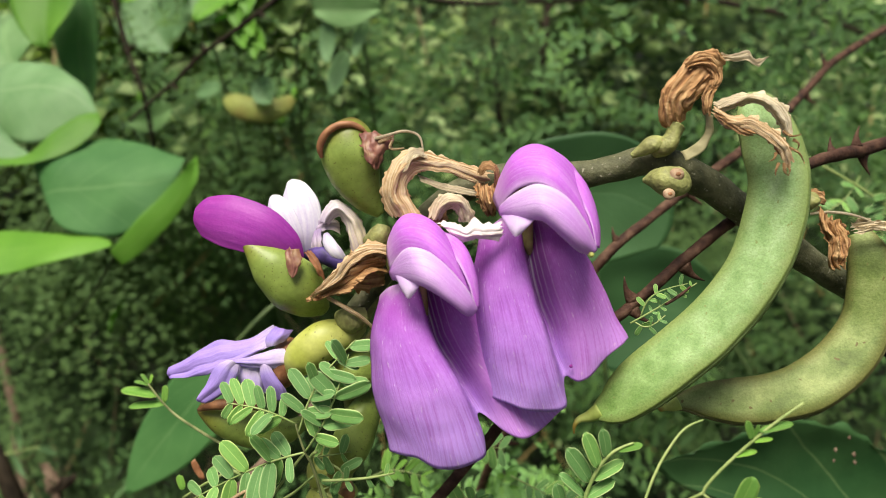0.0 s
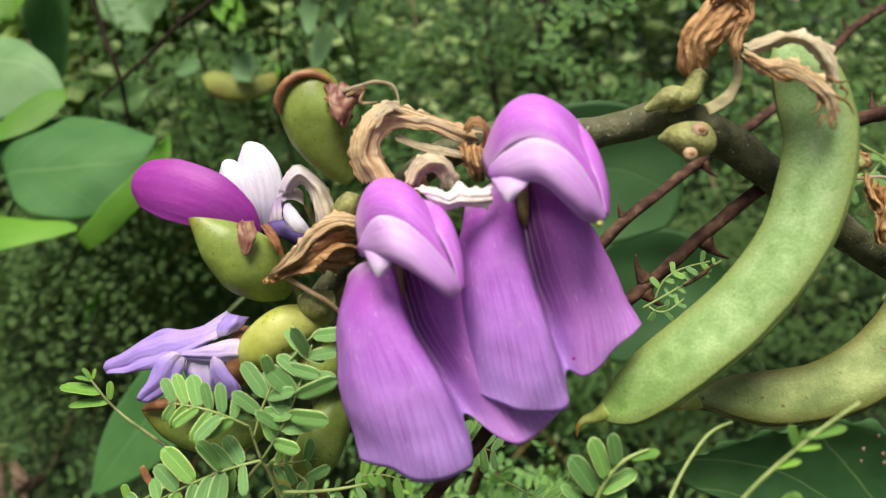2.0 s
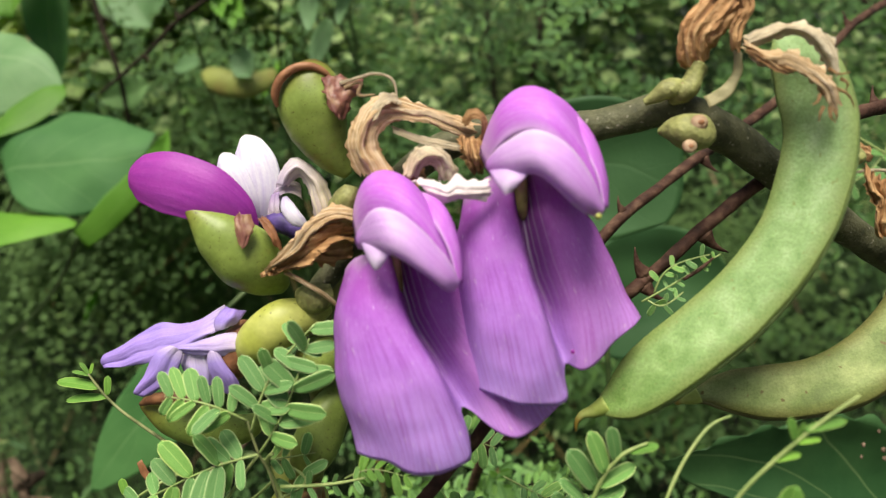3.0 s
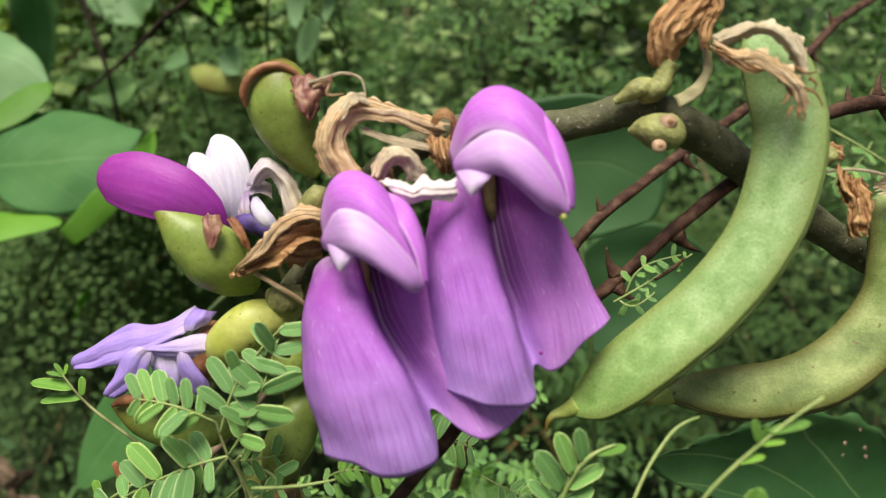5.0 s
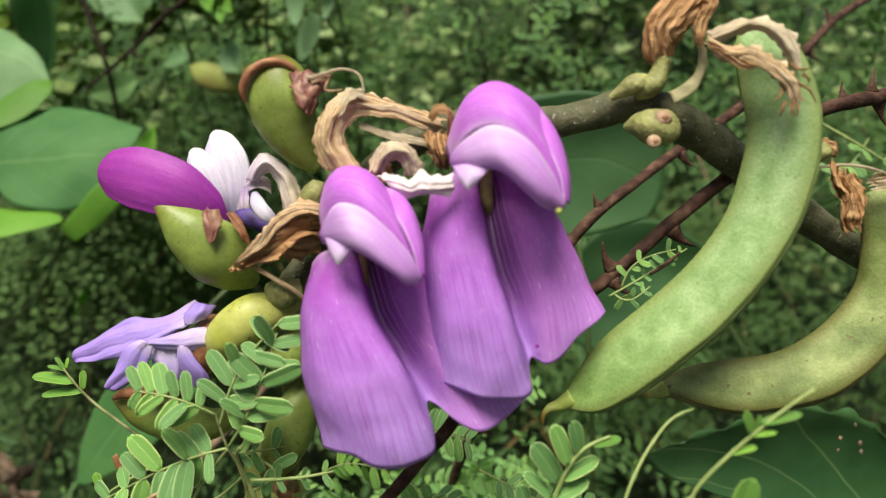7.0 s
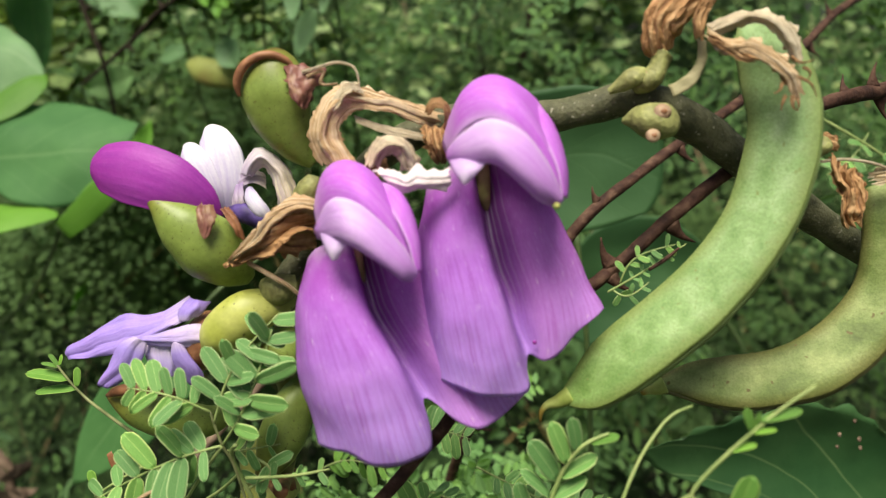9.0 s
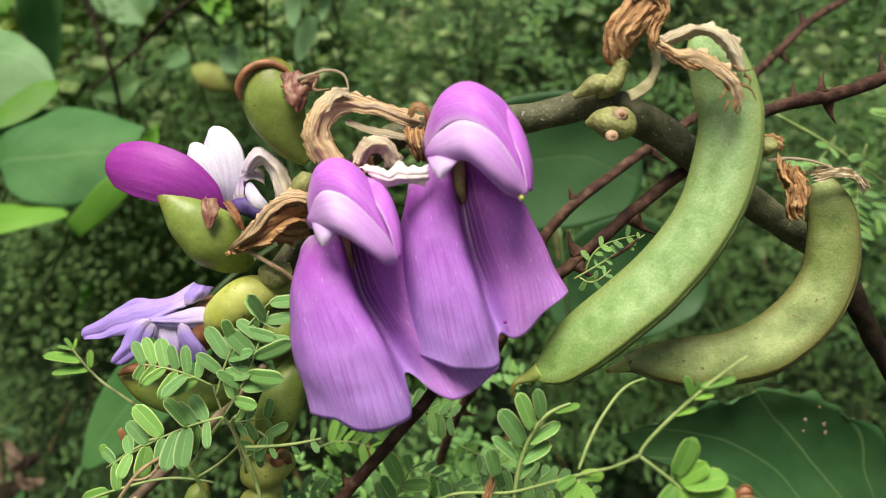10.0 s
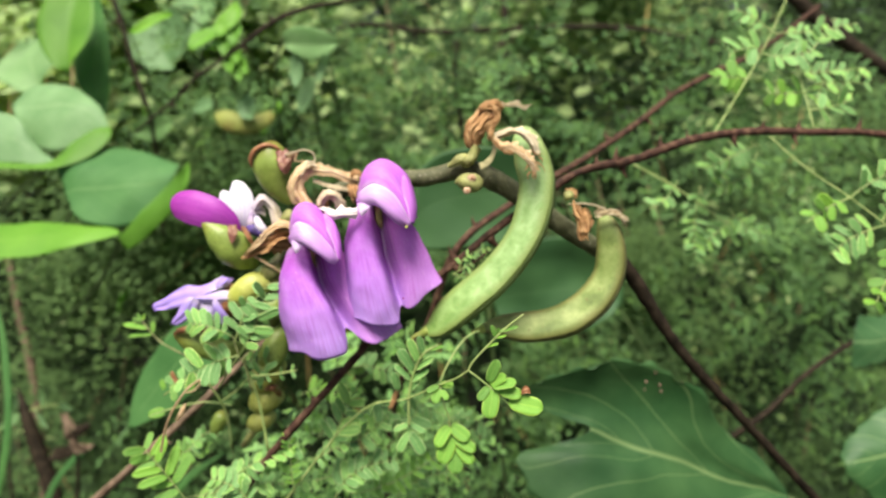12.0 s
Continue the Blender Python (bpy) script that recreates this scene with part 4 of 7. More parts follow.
bean_leaf([[(-7.13, 21.5, -2.98), (-8.07, 21.5, -4.03), (-8.9, 21.5, -5.5), (-9.31, 21.5, -7.22)],
           [(-6.4, 21.5, -3.28), (-7.23, 21.5, -4.44), (-8.27, 21.5, -5.7), (-9.25, 21.5, -7.18)],
           [(-5.45, 21.5, -3.59), (-6.07, 21.5, -4.75), (-7.53, 21.5, -6.32), (-9.16, 21.5, -7.18)]],
          MID_LEAF, "smooth mid-green bean leaf hanging down", [(-6.29, 21.5, -3.08), (-5.04, 21.5, -1.71), (-2.79, 24, 0.03), (-1.7, 30, 0.17)], ruffle=0.1)
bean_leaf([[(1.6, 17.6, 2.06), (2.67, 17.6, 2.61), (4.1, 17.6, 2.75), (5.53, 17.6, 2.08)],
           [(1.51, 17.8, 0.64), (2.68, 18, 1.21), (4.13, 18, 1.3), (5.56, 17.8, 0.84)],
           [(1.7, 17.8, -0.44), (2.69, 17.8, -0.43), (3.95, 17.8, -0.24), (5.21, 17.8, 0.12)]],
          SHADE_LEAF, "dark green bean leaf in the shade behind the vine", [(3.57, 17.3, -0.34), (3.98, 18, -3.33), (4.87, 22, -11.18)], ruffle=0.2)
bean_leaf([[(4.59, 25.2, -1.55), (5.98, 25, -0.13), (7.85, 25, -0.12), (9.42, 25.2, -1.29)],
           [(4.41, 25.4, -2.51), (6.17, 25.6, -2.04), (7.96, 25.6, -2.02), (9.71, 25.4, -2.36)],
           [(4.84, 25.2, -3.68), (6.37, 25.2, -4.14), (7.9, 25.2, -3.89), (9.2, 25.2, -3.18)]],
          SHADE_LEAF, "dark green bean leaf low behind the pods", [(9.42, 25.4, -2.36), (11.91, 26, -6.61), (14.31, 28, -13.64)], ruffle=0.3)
bean_leaf([[(19.75, 21, -4.77), (18.05, 20.5, -5.8), (16.8, 20.2, -6.63), (16.21, 20, -7.37)],
           [(19.5, 20, -6.95), (17.91, 19.6, -7.25), (16.96, 19.6, -7.45), (16.26, 19.8, -7.55)],
           [(19.51, 20, -9.87), (17.91, 19.6, -9.17), (16.96, 19.6, -8.6), (16.34, 19.8, -7.9)]],
          BIG_LEAF, "green bean leaf with a ragged edge", [(19.38, 20.1, -6.98), (20.28, 20, -7.72), (23.02, 24, -11.98)], ruffle=0.25, nv=40, rag=0.2)
bean_leaf([[(21.88, 24, -2.08), (20.02, 23.5, -2.73), (18.42, 23, -2.93)],
           [(21.56, 23.5, -3.39), (19.73, 23, -3.79), (18.15, 22.8, -3.99)],
           [(21.57, 23.5, -4.5), (19.73, 23, -4.66), (18.11, 22.8, -5.12)]],
          BIG_LEAF, "small green bean leaf at the scrub edge", [(21.63, 23.6, -3.4), (23.46, 24, -6.13), (26.26, 28, -13.51)], ruffle=0.3, nv=40, rag=0.2)

for p, r in (((8.28, 15.55, -4.24), 0.05), ((8.54, 15.5, -3.97), 0.045), ((8.69, 15.6, -4.35), 0.055), ((8.24, 15.55, -4.47), 0.04), ((8.74, 15.65, -4.53), 0.05), ((9.4, 15.8, -4.28), 0.03)):
    bm = bmesh.new()
    bmesh.ops.create_icosphere(bm, subdivisions=2, radius=r)
    for v in bm.verts:
        v.co += Vector(wobble(v.co, 14.0, 0.5 * r))
    bmesh.ops.scale(bm, vec=(0.8, 0.5, 1.1), verts=bm.verts)
    bmesh.ops.translate(bm, vec=p, verts=bm.verts)
    part("blemish", bm, TAN_BARK, big_leaf, "small tan insect blemish")


# lime leaves high in the scrub
def scrub_leaf(a, b, half, material, label, lean=0.0):
    """A broad leaf from a to b, with its stalk hanging down into the scrub."""
    a, b = np.array(a), np.array(b)
    if b[2] > a[2]:
        b = b * 1.22
    side = unit(np.cross(b - a, (0.2, 1, lean)))
    guides = [[tuple(a + (b - a) * t + side * s * half * math.sin(math.pi * (0.08 + 0.88 * t)) ** 0.7 + np.array((0, -1, 0.3)) * 0.25 * half * abs(s)) for t in (0, 0.25, 0.5, 0.75, 1)] for s in (-1, -0.5, 0, 0.5, 1)]
    d = a - b
    return bean_leaf(guides, material, label, [tuple(a), tuple(a + unit(d) * 1.5 + np.array((0, 4, -2))), tuple(a + np.array((2, 40, -50)))], ruffle=1.0, scale=0.16, nu=14, nv=16)


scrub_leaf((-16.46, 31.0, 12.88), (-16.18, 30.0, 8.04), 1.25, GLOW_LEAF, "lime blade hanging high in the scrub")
scrub_leaf((-16.39, 33.0, 13.32), (-15.75, 32.0, 6.4), 0.8, MID_LEAF, "dark green blade hanging high in the scrub")
scrub_leaf((-22.4, 38.0, 12.4), (-20.96, 37.0, 8.3), 2.2, LIME_LEAF, "pale green leaf behind the rounded leaves")
scrub_leaf((-17.74, 44.0, 15.36), (-16.17, 43.0, 11.65), 2.2, LIME_LEAF, "pale hazy leaf high in the scrub")
scrub_leaf((-16.17, 46.0, 17.6), (-15.0, 45.0, 14.12), 2.0, LIME_LEAF, "pale hazy leaf high in the scrub")
scrub_leaf((-11.16, 30.0, 11.36), (-13.13, 29.0, 10.38), 0.35, GLOW_LEAF, "narrow lime leaf beside the dark twig")
scrub_leaf((-8.67, 29.0, 10.33), (-9.68, 28.5, 8.75), 0.5, GLOW_LEAF, "lime leaf coloured as if backlit")
scrub_leaf((-9.27, 29.0, 8.81), (-7.92, 28.5, 9.6), 0.4, GLOW_LEAF, "lime leaf coloured as if backlit")
scrub_leaf((-4.69, 26.0, 8.61), (-2.56, 25.0, 8.52), 0.75, LIME_LEAF, "pale green lobed leaf drooping from the twig")
scrub_leaf((-4.39, 26.0, 8.25), (-4.39, 25.6, 6.81), 0.28, LIME_LEAF, "pale narrow leaf drooping from the twig")
scrub_leaf((-3.22, 26.0, 8.37), (-3.3, 25.6, 6.86), 0.28, LIME_LEAF, "pale narrow leaf drooping from the twig")
scrub_leaf((-3.77, 27.0, 7.39), (-4.43, 26.6, 5.92), 0.3, LIME_LEAF, "pale narrow leaf drooping from the twig")
scrub_leaf((-7.26, 30.0, 7.29), (-6.3, 29.5, 6.37), 0.55, LIME_LEAF, "pale green leaf in the scrub")
scrub_leaf((-14.81, 34.0, 6.01), (-12.57, 33.0, 6.0), 0.8, LIME_LEAF, "pale green leaf at the foot of the twig")
scrub_leaf((-14.34, 34.0, 5.55), (-13.41, 33.0, 6.59), 0.4, GLOW_LEAF, "lime leaf at the foot of the twig")
scrub_leaf((-11.28, 34.0, 6.79), (-9.94, 33.0, 6.66), 0.5, LIME_LEAF, "pale lime leaf in the scrub")
scrub_leaf((-15.15, 34.0, -4.1), (-14.78, 33.0, -2.22), 0.5, GLOW_LEAF, "lime leaf upright in the shade")
scrub_leaf((-6.39, 31.0, 5.59), (-6.42, 30.0, 6.47), 0.35, GLOW_LEAF, "lime leaf behind the curled pod")


# lime pinnate leaf with backlight in its colour, and an old curled pod high in the scrub
sprig = thing("lime_frond", (-7.77, 29.0, 11.89), "yellow-green frond hanging in the scrub, backlight put into its colour", "frond")
part("stalk", tube([(-7.83, 29.2, 11.96), (-8.03, 29.2, 10.34), (-7.91, 29.2, 9.0), (-7.36, 29.2, 7.65)], [0.05, 0.05, 0.04, 0.03], 6, 14), SHOOT, sprig)
for a, b, h in (((-7.6, 29.0, 11.35), (-7.82, 28.6, 9.84), 0.42), ((-8.13, 29.0, 10.82), (-8.26, 28.6, 9.41), 0.4), ((-7.7, 29.0, 10.55), (-7.59, 28.5, 9.02), 0.42), ((-8.18, 29.0, 10.01), (-8.01, 28.5, 8.54), 0.4), ((-7.91, 29.0, 9.53), (-7.32, 28.5, 8.23), 0.38),
                ((-8.12, 29.0, 9.08), (-7.64, 28.5, 7.75), 0.36), ((-7.74, 29.0, 8.89), (-6.9, 28.5, 7.7), 0.36), ((-7.53, 29.0, 8.54), (-7.26, 28.5, 7.35), 0.32)):
    a, b = np.array(a), np.array(b)
    s = unit(np.cross(b - a, (0.1, 1, 0.3))) * h
    part("leaf", skin([[tuple(a), tuple((a + b) / 2 + s), tuple(b)], [tuple(a), tuple((a + b) / 2 + np.array((0, 0.1, 0))), tuple(b)], [tuple(a), tuple((a + b) / 2 - s), tuple(b)]], 8, 10, 0.02, 0.05, 1.5), GLOW_LEAF, sprig)
old = thing("old_pod", (-9.11, 31.0, 6.15), "yellowing curled pod lying in the scrub", "bean pod")
part("body", tube([(-9.12, 31.0, 6.37), (-8.54, 30.6, 5.96), (-7.63, 30.4, 5.71), (-6.85, 30.6, 5.86), (-6.34, 31.0, 6.38)], [0.2, 0.5, 0.52, 0.48, 0.15], 14, 30, flat=0.6, rough=0.06, scale=1.5), plant_material("yellowing pod skin", [(0.3, (0.24, 0.20, 0.05)), (0.5, (0.28, 0.32, 0.07)), (0.7, (0.40, 0.44, 0.11))], 90, 0.6), old)


# dry stalks low in the shade
pale = thing("weed", (-24.97, 44, -18.03), "dull tan upright weed stem in the shaded scrub", "weed")
part("stem", tube([(-24.56, 44, -20.31), (-25.54, 44, -10), (-26.63, 44, -5.03), (-27.56, 44, -0.43)], [0.32, 0.28, 0.24, 0.2], 8, 30, rough=0.05), TAN_BARK, pale)
low = thing("weed", (-17.35, 30, -9.27), "low weed sprig with pale green leaves in shade", "weed")
part("stem", tube([(-19.84, 30, -10.12), (-18.74, 30, -8.73), (-17.63, 30, -8.31), (-16.25, 30, -8.03)], [0.06, 0.06, 0.05, 0.03], 6, 20), SHOOT, low)
for a, b, h in (((-18.74, 30, -8.73), (-17.88, 29, -7.17), 0.22), ((-18.19, 30, -8.46), (-18.67, 29, -9.05), 0.25), ((-17.63, 30, -8.31), (-16.38, 29, -9.03), 0.25), ((-17.22, 30, -8.23), (-17.09, 29.5, -6.98), 0.2), ((-16.53, 30, -8.06), (-15.44, 29.5, -8.19), 0.2)):
    a, b = np.array(a), np.array(b)
    s = unit(np.cross(b - a, (0.1, 1, 0.3))) * h
    part("leaf", skin([[tuple(a), tuple((a + b) / 2 + s), tuple(b)], [tuple(a), tuple((a + b) / 2 + np.array((0, 0.08, 0))), tuple(b)], [tuple(a), tuple((a + b) / 2 - s), tuple(b)]], 8, 10, 0.02, 0.05, 1.5), LIME_LEAF, low)
for pts in ([(-16.44, 28, -13.97), (-15.55, 28, -11.37), (-14.64, 28, -10.2), (-13.92, 28, -9.67)], [(-17.09, 26, -11.73), (-16.53, 26, -8.8), (-16.91, 26.5, -5.46), (-17.75, 27, -2.51)], [(-8.66, 24, -10.96), (-7.98, 24, -9.81), (-6.54, 24.5, -8.79)]):
    blade = thing("grass_blade", pts[0], "narrow green grass blade arching in the scrub", "grass")
    part("blade", tube(pts, [0.16] * (len(pts) - 1) + [0.02], 8, 24, flat=0.15, face=(0.2, -1, 0.5)), MID_LEAF, blade)
dry = thing("dry_stalk", (-16.62, 30, -13.11), "reddish brown dry weed stalk low in the scrub", "dry stalk")
part("stalk", tube([(-16.05, 30, -14.75), (-16.77, 30, -12.01), (-17.57, 30, -9.82), (-18.05, 30, -8.45), (-19.07, 31, -7.55)], [0.42, 0.4, 0.36, 0.26, 0.1], 8, 30, rough=0.03), OLD_TWIG, dry)
part("stalk", tube([(-19.6, 32, -14.7), (-20.09, 32, -11.51), (-20.36, 32, -8.03), (-20.88, 33, -5.25)], [0.09, 0.08, 0.07, 0.05], 8, 30, rough=0.03), OLD_TWIG, dry)
for k, p in enumerate(((-14.4, 27, -8.15), (-13.89, 27, -8.53), (-14.01, 27, -9.16), (-13.63, 27, -9.28), (-14.64, 27, -9.54), (-14.27, 27, -8.78))):
    a = np.array(p)
    d = 0.55 * unit((rng.gauss(0, 1), rng.gauss(0, 0.4), rng.gauss(0, 1)))
    e = unit(np.cross(d, (0, 1, 0.2)))
    part("dry_leaf", skin([[tuple(a - d + e * 0.1), tuple(a + e * 0.22), tuple(a + d)], [tuple(a - d - e * 0.1), tuple(a - e * 0.22), tuple(a + d * 0.9)]], 8, 10, 0.03, 0.25, 1.0), (TAN_BARK, OLD_TWIG, TAN_BARK)[k % 3], dry)
part("stalk", tube([(-14.49, 28, -12.4), (-14.18, 27.5, -10.18), (-14.14, 27, -8.28)], [0.09, 0.08, 0.06], 8, 16), OLD_TWIG, dry)


# ---- the two open flowers ----
dome_one = [[(-0.7, 9.75, -0.27), (-0.45, 9.25, -0.12), (-0.13, 9.05, -0.21), (0.15, 9.05, -0.44), (0.38, 9.1, -0.76)],
            [(-0.74, 9.8, -0.11), (-0.5, 9.3, 0.15), (-0.19, 9.05, 0.1), (0.1, 9.05, -0.18), (0.39, 9.1, -0.73)],
            [(-0.76, 9.95, 0.02), (-0.54, 9.5, 0.33), (-0.21, 9.25, 0.31), (0.09, 9.2, 0.02), (0.41, 9.15, -0.71)],
            [(-0.77, 10.2, 0.1), (-0.53, 9.9, 0.44), (-0.26, 9.7, 0.43), (0.04, 9.5, 0.16), (0.41, 9.25, -0.68)],
            [(-0.75, 10.5, 0.08), (-0.53, 10.4, 0.41), (-0.27, 10.2, 0.4), (0.03, 10.0, 0.06), (0.4, 9.5, -0.73)]]
wing_one = [[(-0.67, 9.55, -0.22), (-0.39, 8.98, 0.02), (-0.18, 8.92, -0.03), (0.1, 8.92, -0.26), (0.32, 8.95, -0.53), (0.42, 9.02, -0.74)],
            [(-0.68, 9.5, -0.25), (-0.34, 8.86, -0.09), (-0.14, 8.8, -0.16), (0.11, 8.82, -0.38), (0.3, 8.88, -0.61), (0.41, 9.0, -0.76)],
            [(-0.69, 9.48, -0.3), (-0.31, 8.8, -0.24), (-0.12, 8.74, -0.32), (0.11, 8.77, -0.52), (0.29, 8.86, -0.69), (0.39, 9.0, -0.78)],
            [(-0.67, 9.48, -0.36), (-0.3, 8.82, -0.37), (-0.11, 8.76, -0.46), (0.11, 8.79, -0.63), (0.27, 8.88, -0.76), (0.37, 9.01, -0.81)],
            [(-0.65, 9.5, -0.4), (-0.29, 8.92, -0.44), (-0.11, 8.86, -0.53), (0.11, 8.87, -0.68), (0.26, 8.93, -0.8), (0.35, 9.05, -0.82)]]
side_one = [[(-0.11, 9.5, 0.13), (0.14, 9.14, -0.11), (0.29, 9.06, -0.38), (0.39, 9.06, -0.73)],
            [(-0.01, 9.55, 0.21), (0.25, 9.24, 0.03), (0.39, 9.14, -0.33), (0.44, 9.1, -0.74)],
            [(0.05, 9.85, 0.19), (0.28, 9.58, -0.05), (0.42, 9.38, -0.39), (0.45, 9.2, -0.74)]]
tooth_one = [[(-0.63, 9.42, -0.28), (-0.54, 9.14, -0.45), (-0.45, 9.06, -0.59)],
             [(-0.43, 9.1, -0.28), (-0.43, 8.98, -0.46), (-0.42, 9.0, -0.6)],
             [(-0.22, 8.95, -0.36), (-0.31, 8.95, -0.48), (-0.38, 9.02, -0.58)]]
dome_two = [[(0.74, 9.7, 0.48), (0.94, 9.2, 0.75), (1.24, 8.95, 0.77), (1.55, 8.95, 0.52), (1.81, 9.0, 0.07)],
            [(0.69, 9.8, 0.6), (0.91, 9.3, 1.0), (1.24, 9.0, 1.01), (1.58, 8.98, 0.69), (1.87, 9.0, 0.07)],
            [(0.68, 9.95, 0.68), (0.91, 9.5, 1.16), (1.27, 9.25, 1.2), (1.66, 9.2, 0.81), (1.91, 9.1, 0.1)],
            [(0.71, 10.2, 0.74), (0.97, 9.9, 1.29), (1.27, 9.7, 1.37), (1.7, 9.6, 1.05), (1.94, 9.2, 0.14)],
            [(0.79, 10.5, 0.72), (1.06, 10.4, 1.25), (1.34, 10.2, 1.35), (1.76, 10.1, 1.0), (1.97, 9.5, 0.12)]]
wing_two = [[(0.73, 9.5, 0.55), (0.89, 9.1, 0.69), (1.15, 8.85, 0.78), (1.45, 8.82, 0.65), (1.69, 8.85, 0.36), (1.87, 8.95, -0.0)],
            [(0.71, 9.45, 0.5), (0.9, 9.0, 0.58), (1.15, 8.74, 0.63), (1.44, 8.71, 0.48), (1.66, 8.77, 0.22), (1.85, 8.92, -0.03)],
            [(0.72, 9.43, 0.45), (0.91, 8.97, 0.47), (1.16, 8.7, 0.48), (1.42, 8.68, 0.33), (1.64, 8.75, 0.12), (1.82, 8.92, -0.05)],
            [(0.76, 9.45, 0.41), (0.95, 9.0, 0.38), (1.18, 8.74, 0.38), (1.41, 8.71, 0.22), (1.62, 8.78, 0.05), (1.79, 8.94, -0.06)],
            [(0.81, 9.5, 0.38), (0.99, 9.1, 0.36), (1.2, 8.86, 0.33), (1.42, 8.82, 0.14), (1.61, 8.87, -0.02), (1.77, 8.98, -0.07)]]
side_two = [[(1.46, 9.5, 1.0), (1.62, 9.1, 0.71), (1.78, 8.98, 0.38), (1.85, 8.94, 0.04)],
            [(1.58, 9.5, 1.09), (1.8, 9.22, 0.75), (1.9, 9.1, 0.36), (1.9, 9.0, 0.01)],
            [(1.65, 9.9, 1.15), (1.88, 9.58, 0.73), (1.97, 9.38, 0.33), (1.93, 9.1, 0.02)]]
tooth_two = [[(0.74, 9.38, 0.42), (0.79, 9.08, 0.28), (0.85, 9.02, 0.18)],
             [(0.91, 9.08, 0.45), (0.89, 8.94, 0.29), (0.89, 8.96, 0.15)],
             [(1.14, 8.9, 0.4), (1.03, 8.9, 0.28), (0.94, 8.98, 0.18)]]


def bean_flower(base, standard, hood, throat, label):
    f = thing("bean_flower", base, label, "flower", "open bean flowers")
    part("standard_petal", skin(standard, 60, 60, 0.028, 0.022, 1.6, 0.05), LILAC, f, "broad lilac standard petal with fine veins")
    dome, wing, side, tooth = hood
    part("wing_tooth", skin(tooth, 14, 16, 0.02, 0.006, 3.0), TOOTH, f, "whitish blunt tooth of the wing petal")
    part("keel", skin(dome, 28, 32, 0.03, 0.01, 2.0), HOOD, f, "domed magenta keel petal")
    part("wing_petal", skin(side, 14, 28, 0.025, 0.008, 2.0), HOOD, f)
    part("wing_petal", skin(wing, 32, 48, 0.022, 0.006, 2.0), PALE, f, "pale pink curled wing petal")
    part("throat", tube(throat, [0.085, 0.085, 0.08, 0.03], 12, 16, rough=0.008), THROAT, f, "greenish yellow throat")
    part("calyx", tube([base, mid(base, throat[0], 0.6), throat[0]], [0.16, 0.3, 0.2], 14, 14, rough=0.02), CALYX, f)
    return f


flower_one = [[(-0.89, 10.0, -0.65), (-0.96, 9.85, -1.21), (-0.9, 9.75, -1.94), (-0.7, 9.7, -2.65)],
              [(-0.74, 9.75, -0.52), (-0.74, 9.4, -1.15), (-0.63, 9.28, -1.85), (-0.37, 9.36, -2.63)],
              [(-0.55, 9.6, -0.45), (-0.45, 9.22, -1.12), (-0.18, 9.12, -1.81), (0.03, 9.3, -2.75)],
              [(-0.37, 9.62, -0.43), (-0.17, 9.28, -1.13), (0.19, 9.2, -1.75), (0.57, 9.42, -2.62)],
              [(-0.33, 10.05, -0.4), (-0.14, 10.0, -1.16), (0.19, 9.92, -1.71), (0.46, 9.8, -2.17)],
              [(-0.07, 9.85, -0.36), (0.21, 9.72, -1.11), (0.58, 9.68, -1.7), (1.03, 9.74, -2.49)],
              [(0.28, 10.0, -0.46), (0.84, 9.98, -1.14), (1.27, 10.05, -1.68), (1.63, 10.1, -2.18)]]
flower_two = [[(0.49, 10.1, 0.16), (0.4, 10.0, -0.46), (0.43, 9.9, -1.21), (0.48, 9.85, -1.85)],
              [(0.62, 9.85, 0.29), (0.56, 9.64, -0.44), (0.64, 9.53, -1.16), (0.77, 9.6, -2.01)],
              [(0.78, 9.75, 0.42), (0.8, 9.46, -0.43), (0.97, 9.38, -1.15), (1.15, 9.52, -2.09)],
              [(0.94, 9.7, 0.47), (1.07, 9.42, -0.43), (1.29, 9.38, -1.1), (1.58, 9.55, -2.06)],
              [(1.08, 10.1, 0.52), (1.23, 10.08, -0.49), (1.43, 10.0, -1.15), (1.62, 9.86, -1.7)],
              [(1.27, 9.9, 0.53), (1.52, 9.72, -0.37), (1.74, 9.7, -1.03), (1.8, 9.76, -1.73)],
              [(1.65, 10.0, 0.44), (2.04, 9.9, -0.27), (2.3, 9.9, -0.81), (2.46, 9.9, -1.19)]]
bean_flower((-0.69, 10.7, 0.01), flower_one, (dome_one, wing_one, side_one, tooth_one), [(-0.33, 9.9, -0.36), (-0.3, 9.88, -0.56), (-0.28, 9.9, -0.73), (-0.23, 10.05, -0.92)], "lilac bean flower with broad standard petal, beside its twin")
flower_b = bean_flower((0.87, 10.7, 0.91), flower_two, (dome_two, wing_two, side_two, tooth_two), [(1.1, 9.9, 0.53), (1.12, 9.9, 0.31), (1.14, 9.94, 0.1), (1.2, 10.1, -0.07)], "lilac bean flower with darker pink hood, beside the pods")

for ob, p, r, mat, tag in ((flower_b, (1.79, 8.9, -0.07), 0.036, BUD_GREEN, "small yellow keel tip"), (flower_b, (1.68, 9.69, -1.54), 0.024, BUD_PURPLE, "tiny dark purple spot")):
    bm = bmesh.new()
    bmesh.ops.create_icosphere(bm, subdivisions=2, radius=r)
    bmesh.ops.translate(bm, vec=p, verts=bm.verts)
    part("tip" if mat is not BUD_PURPLE else "spot", bm, mat, ob, tag)

# ---- unopened and fading flowers on the same cluster ----
bud = thing("flower_bud", (-1.54, 10.9, -0.87), "deep purple bean flower bud in an olive green calyx", "flower bud")
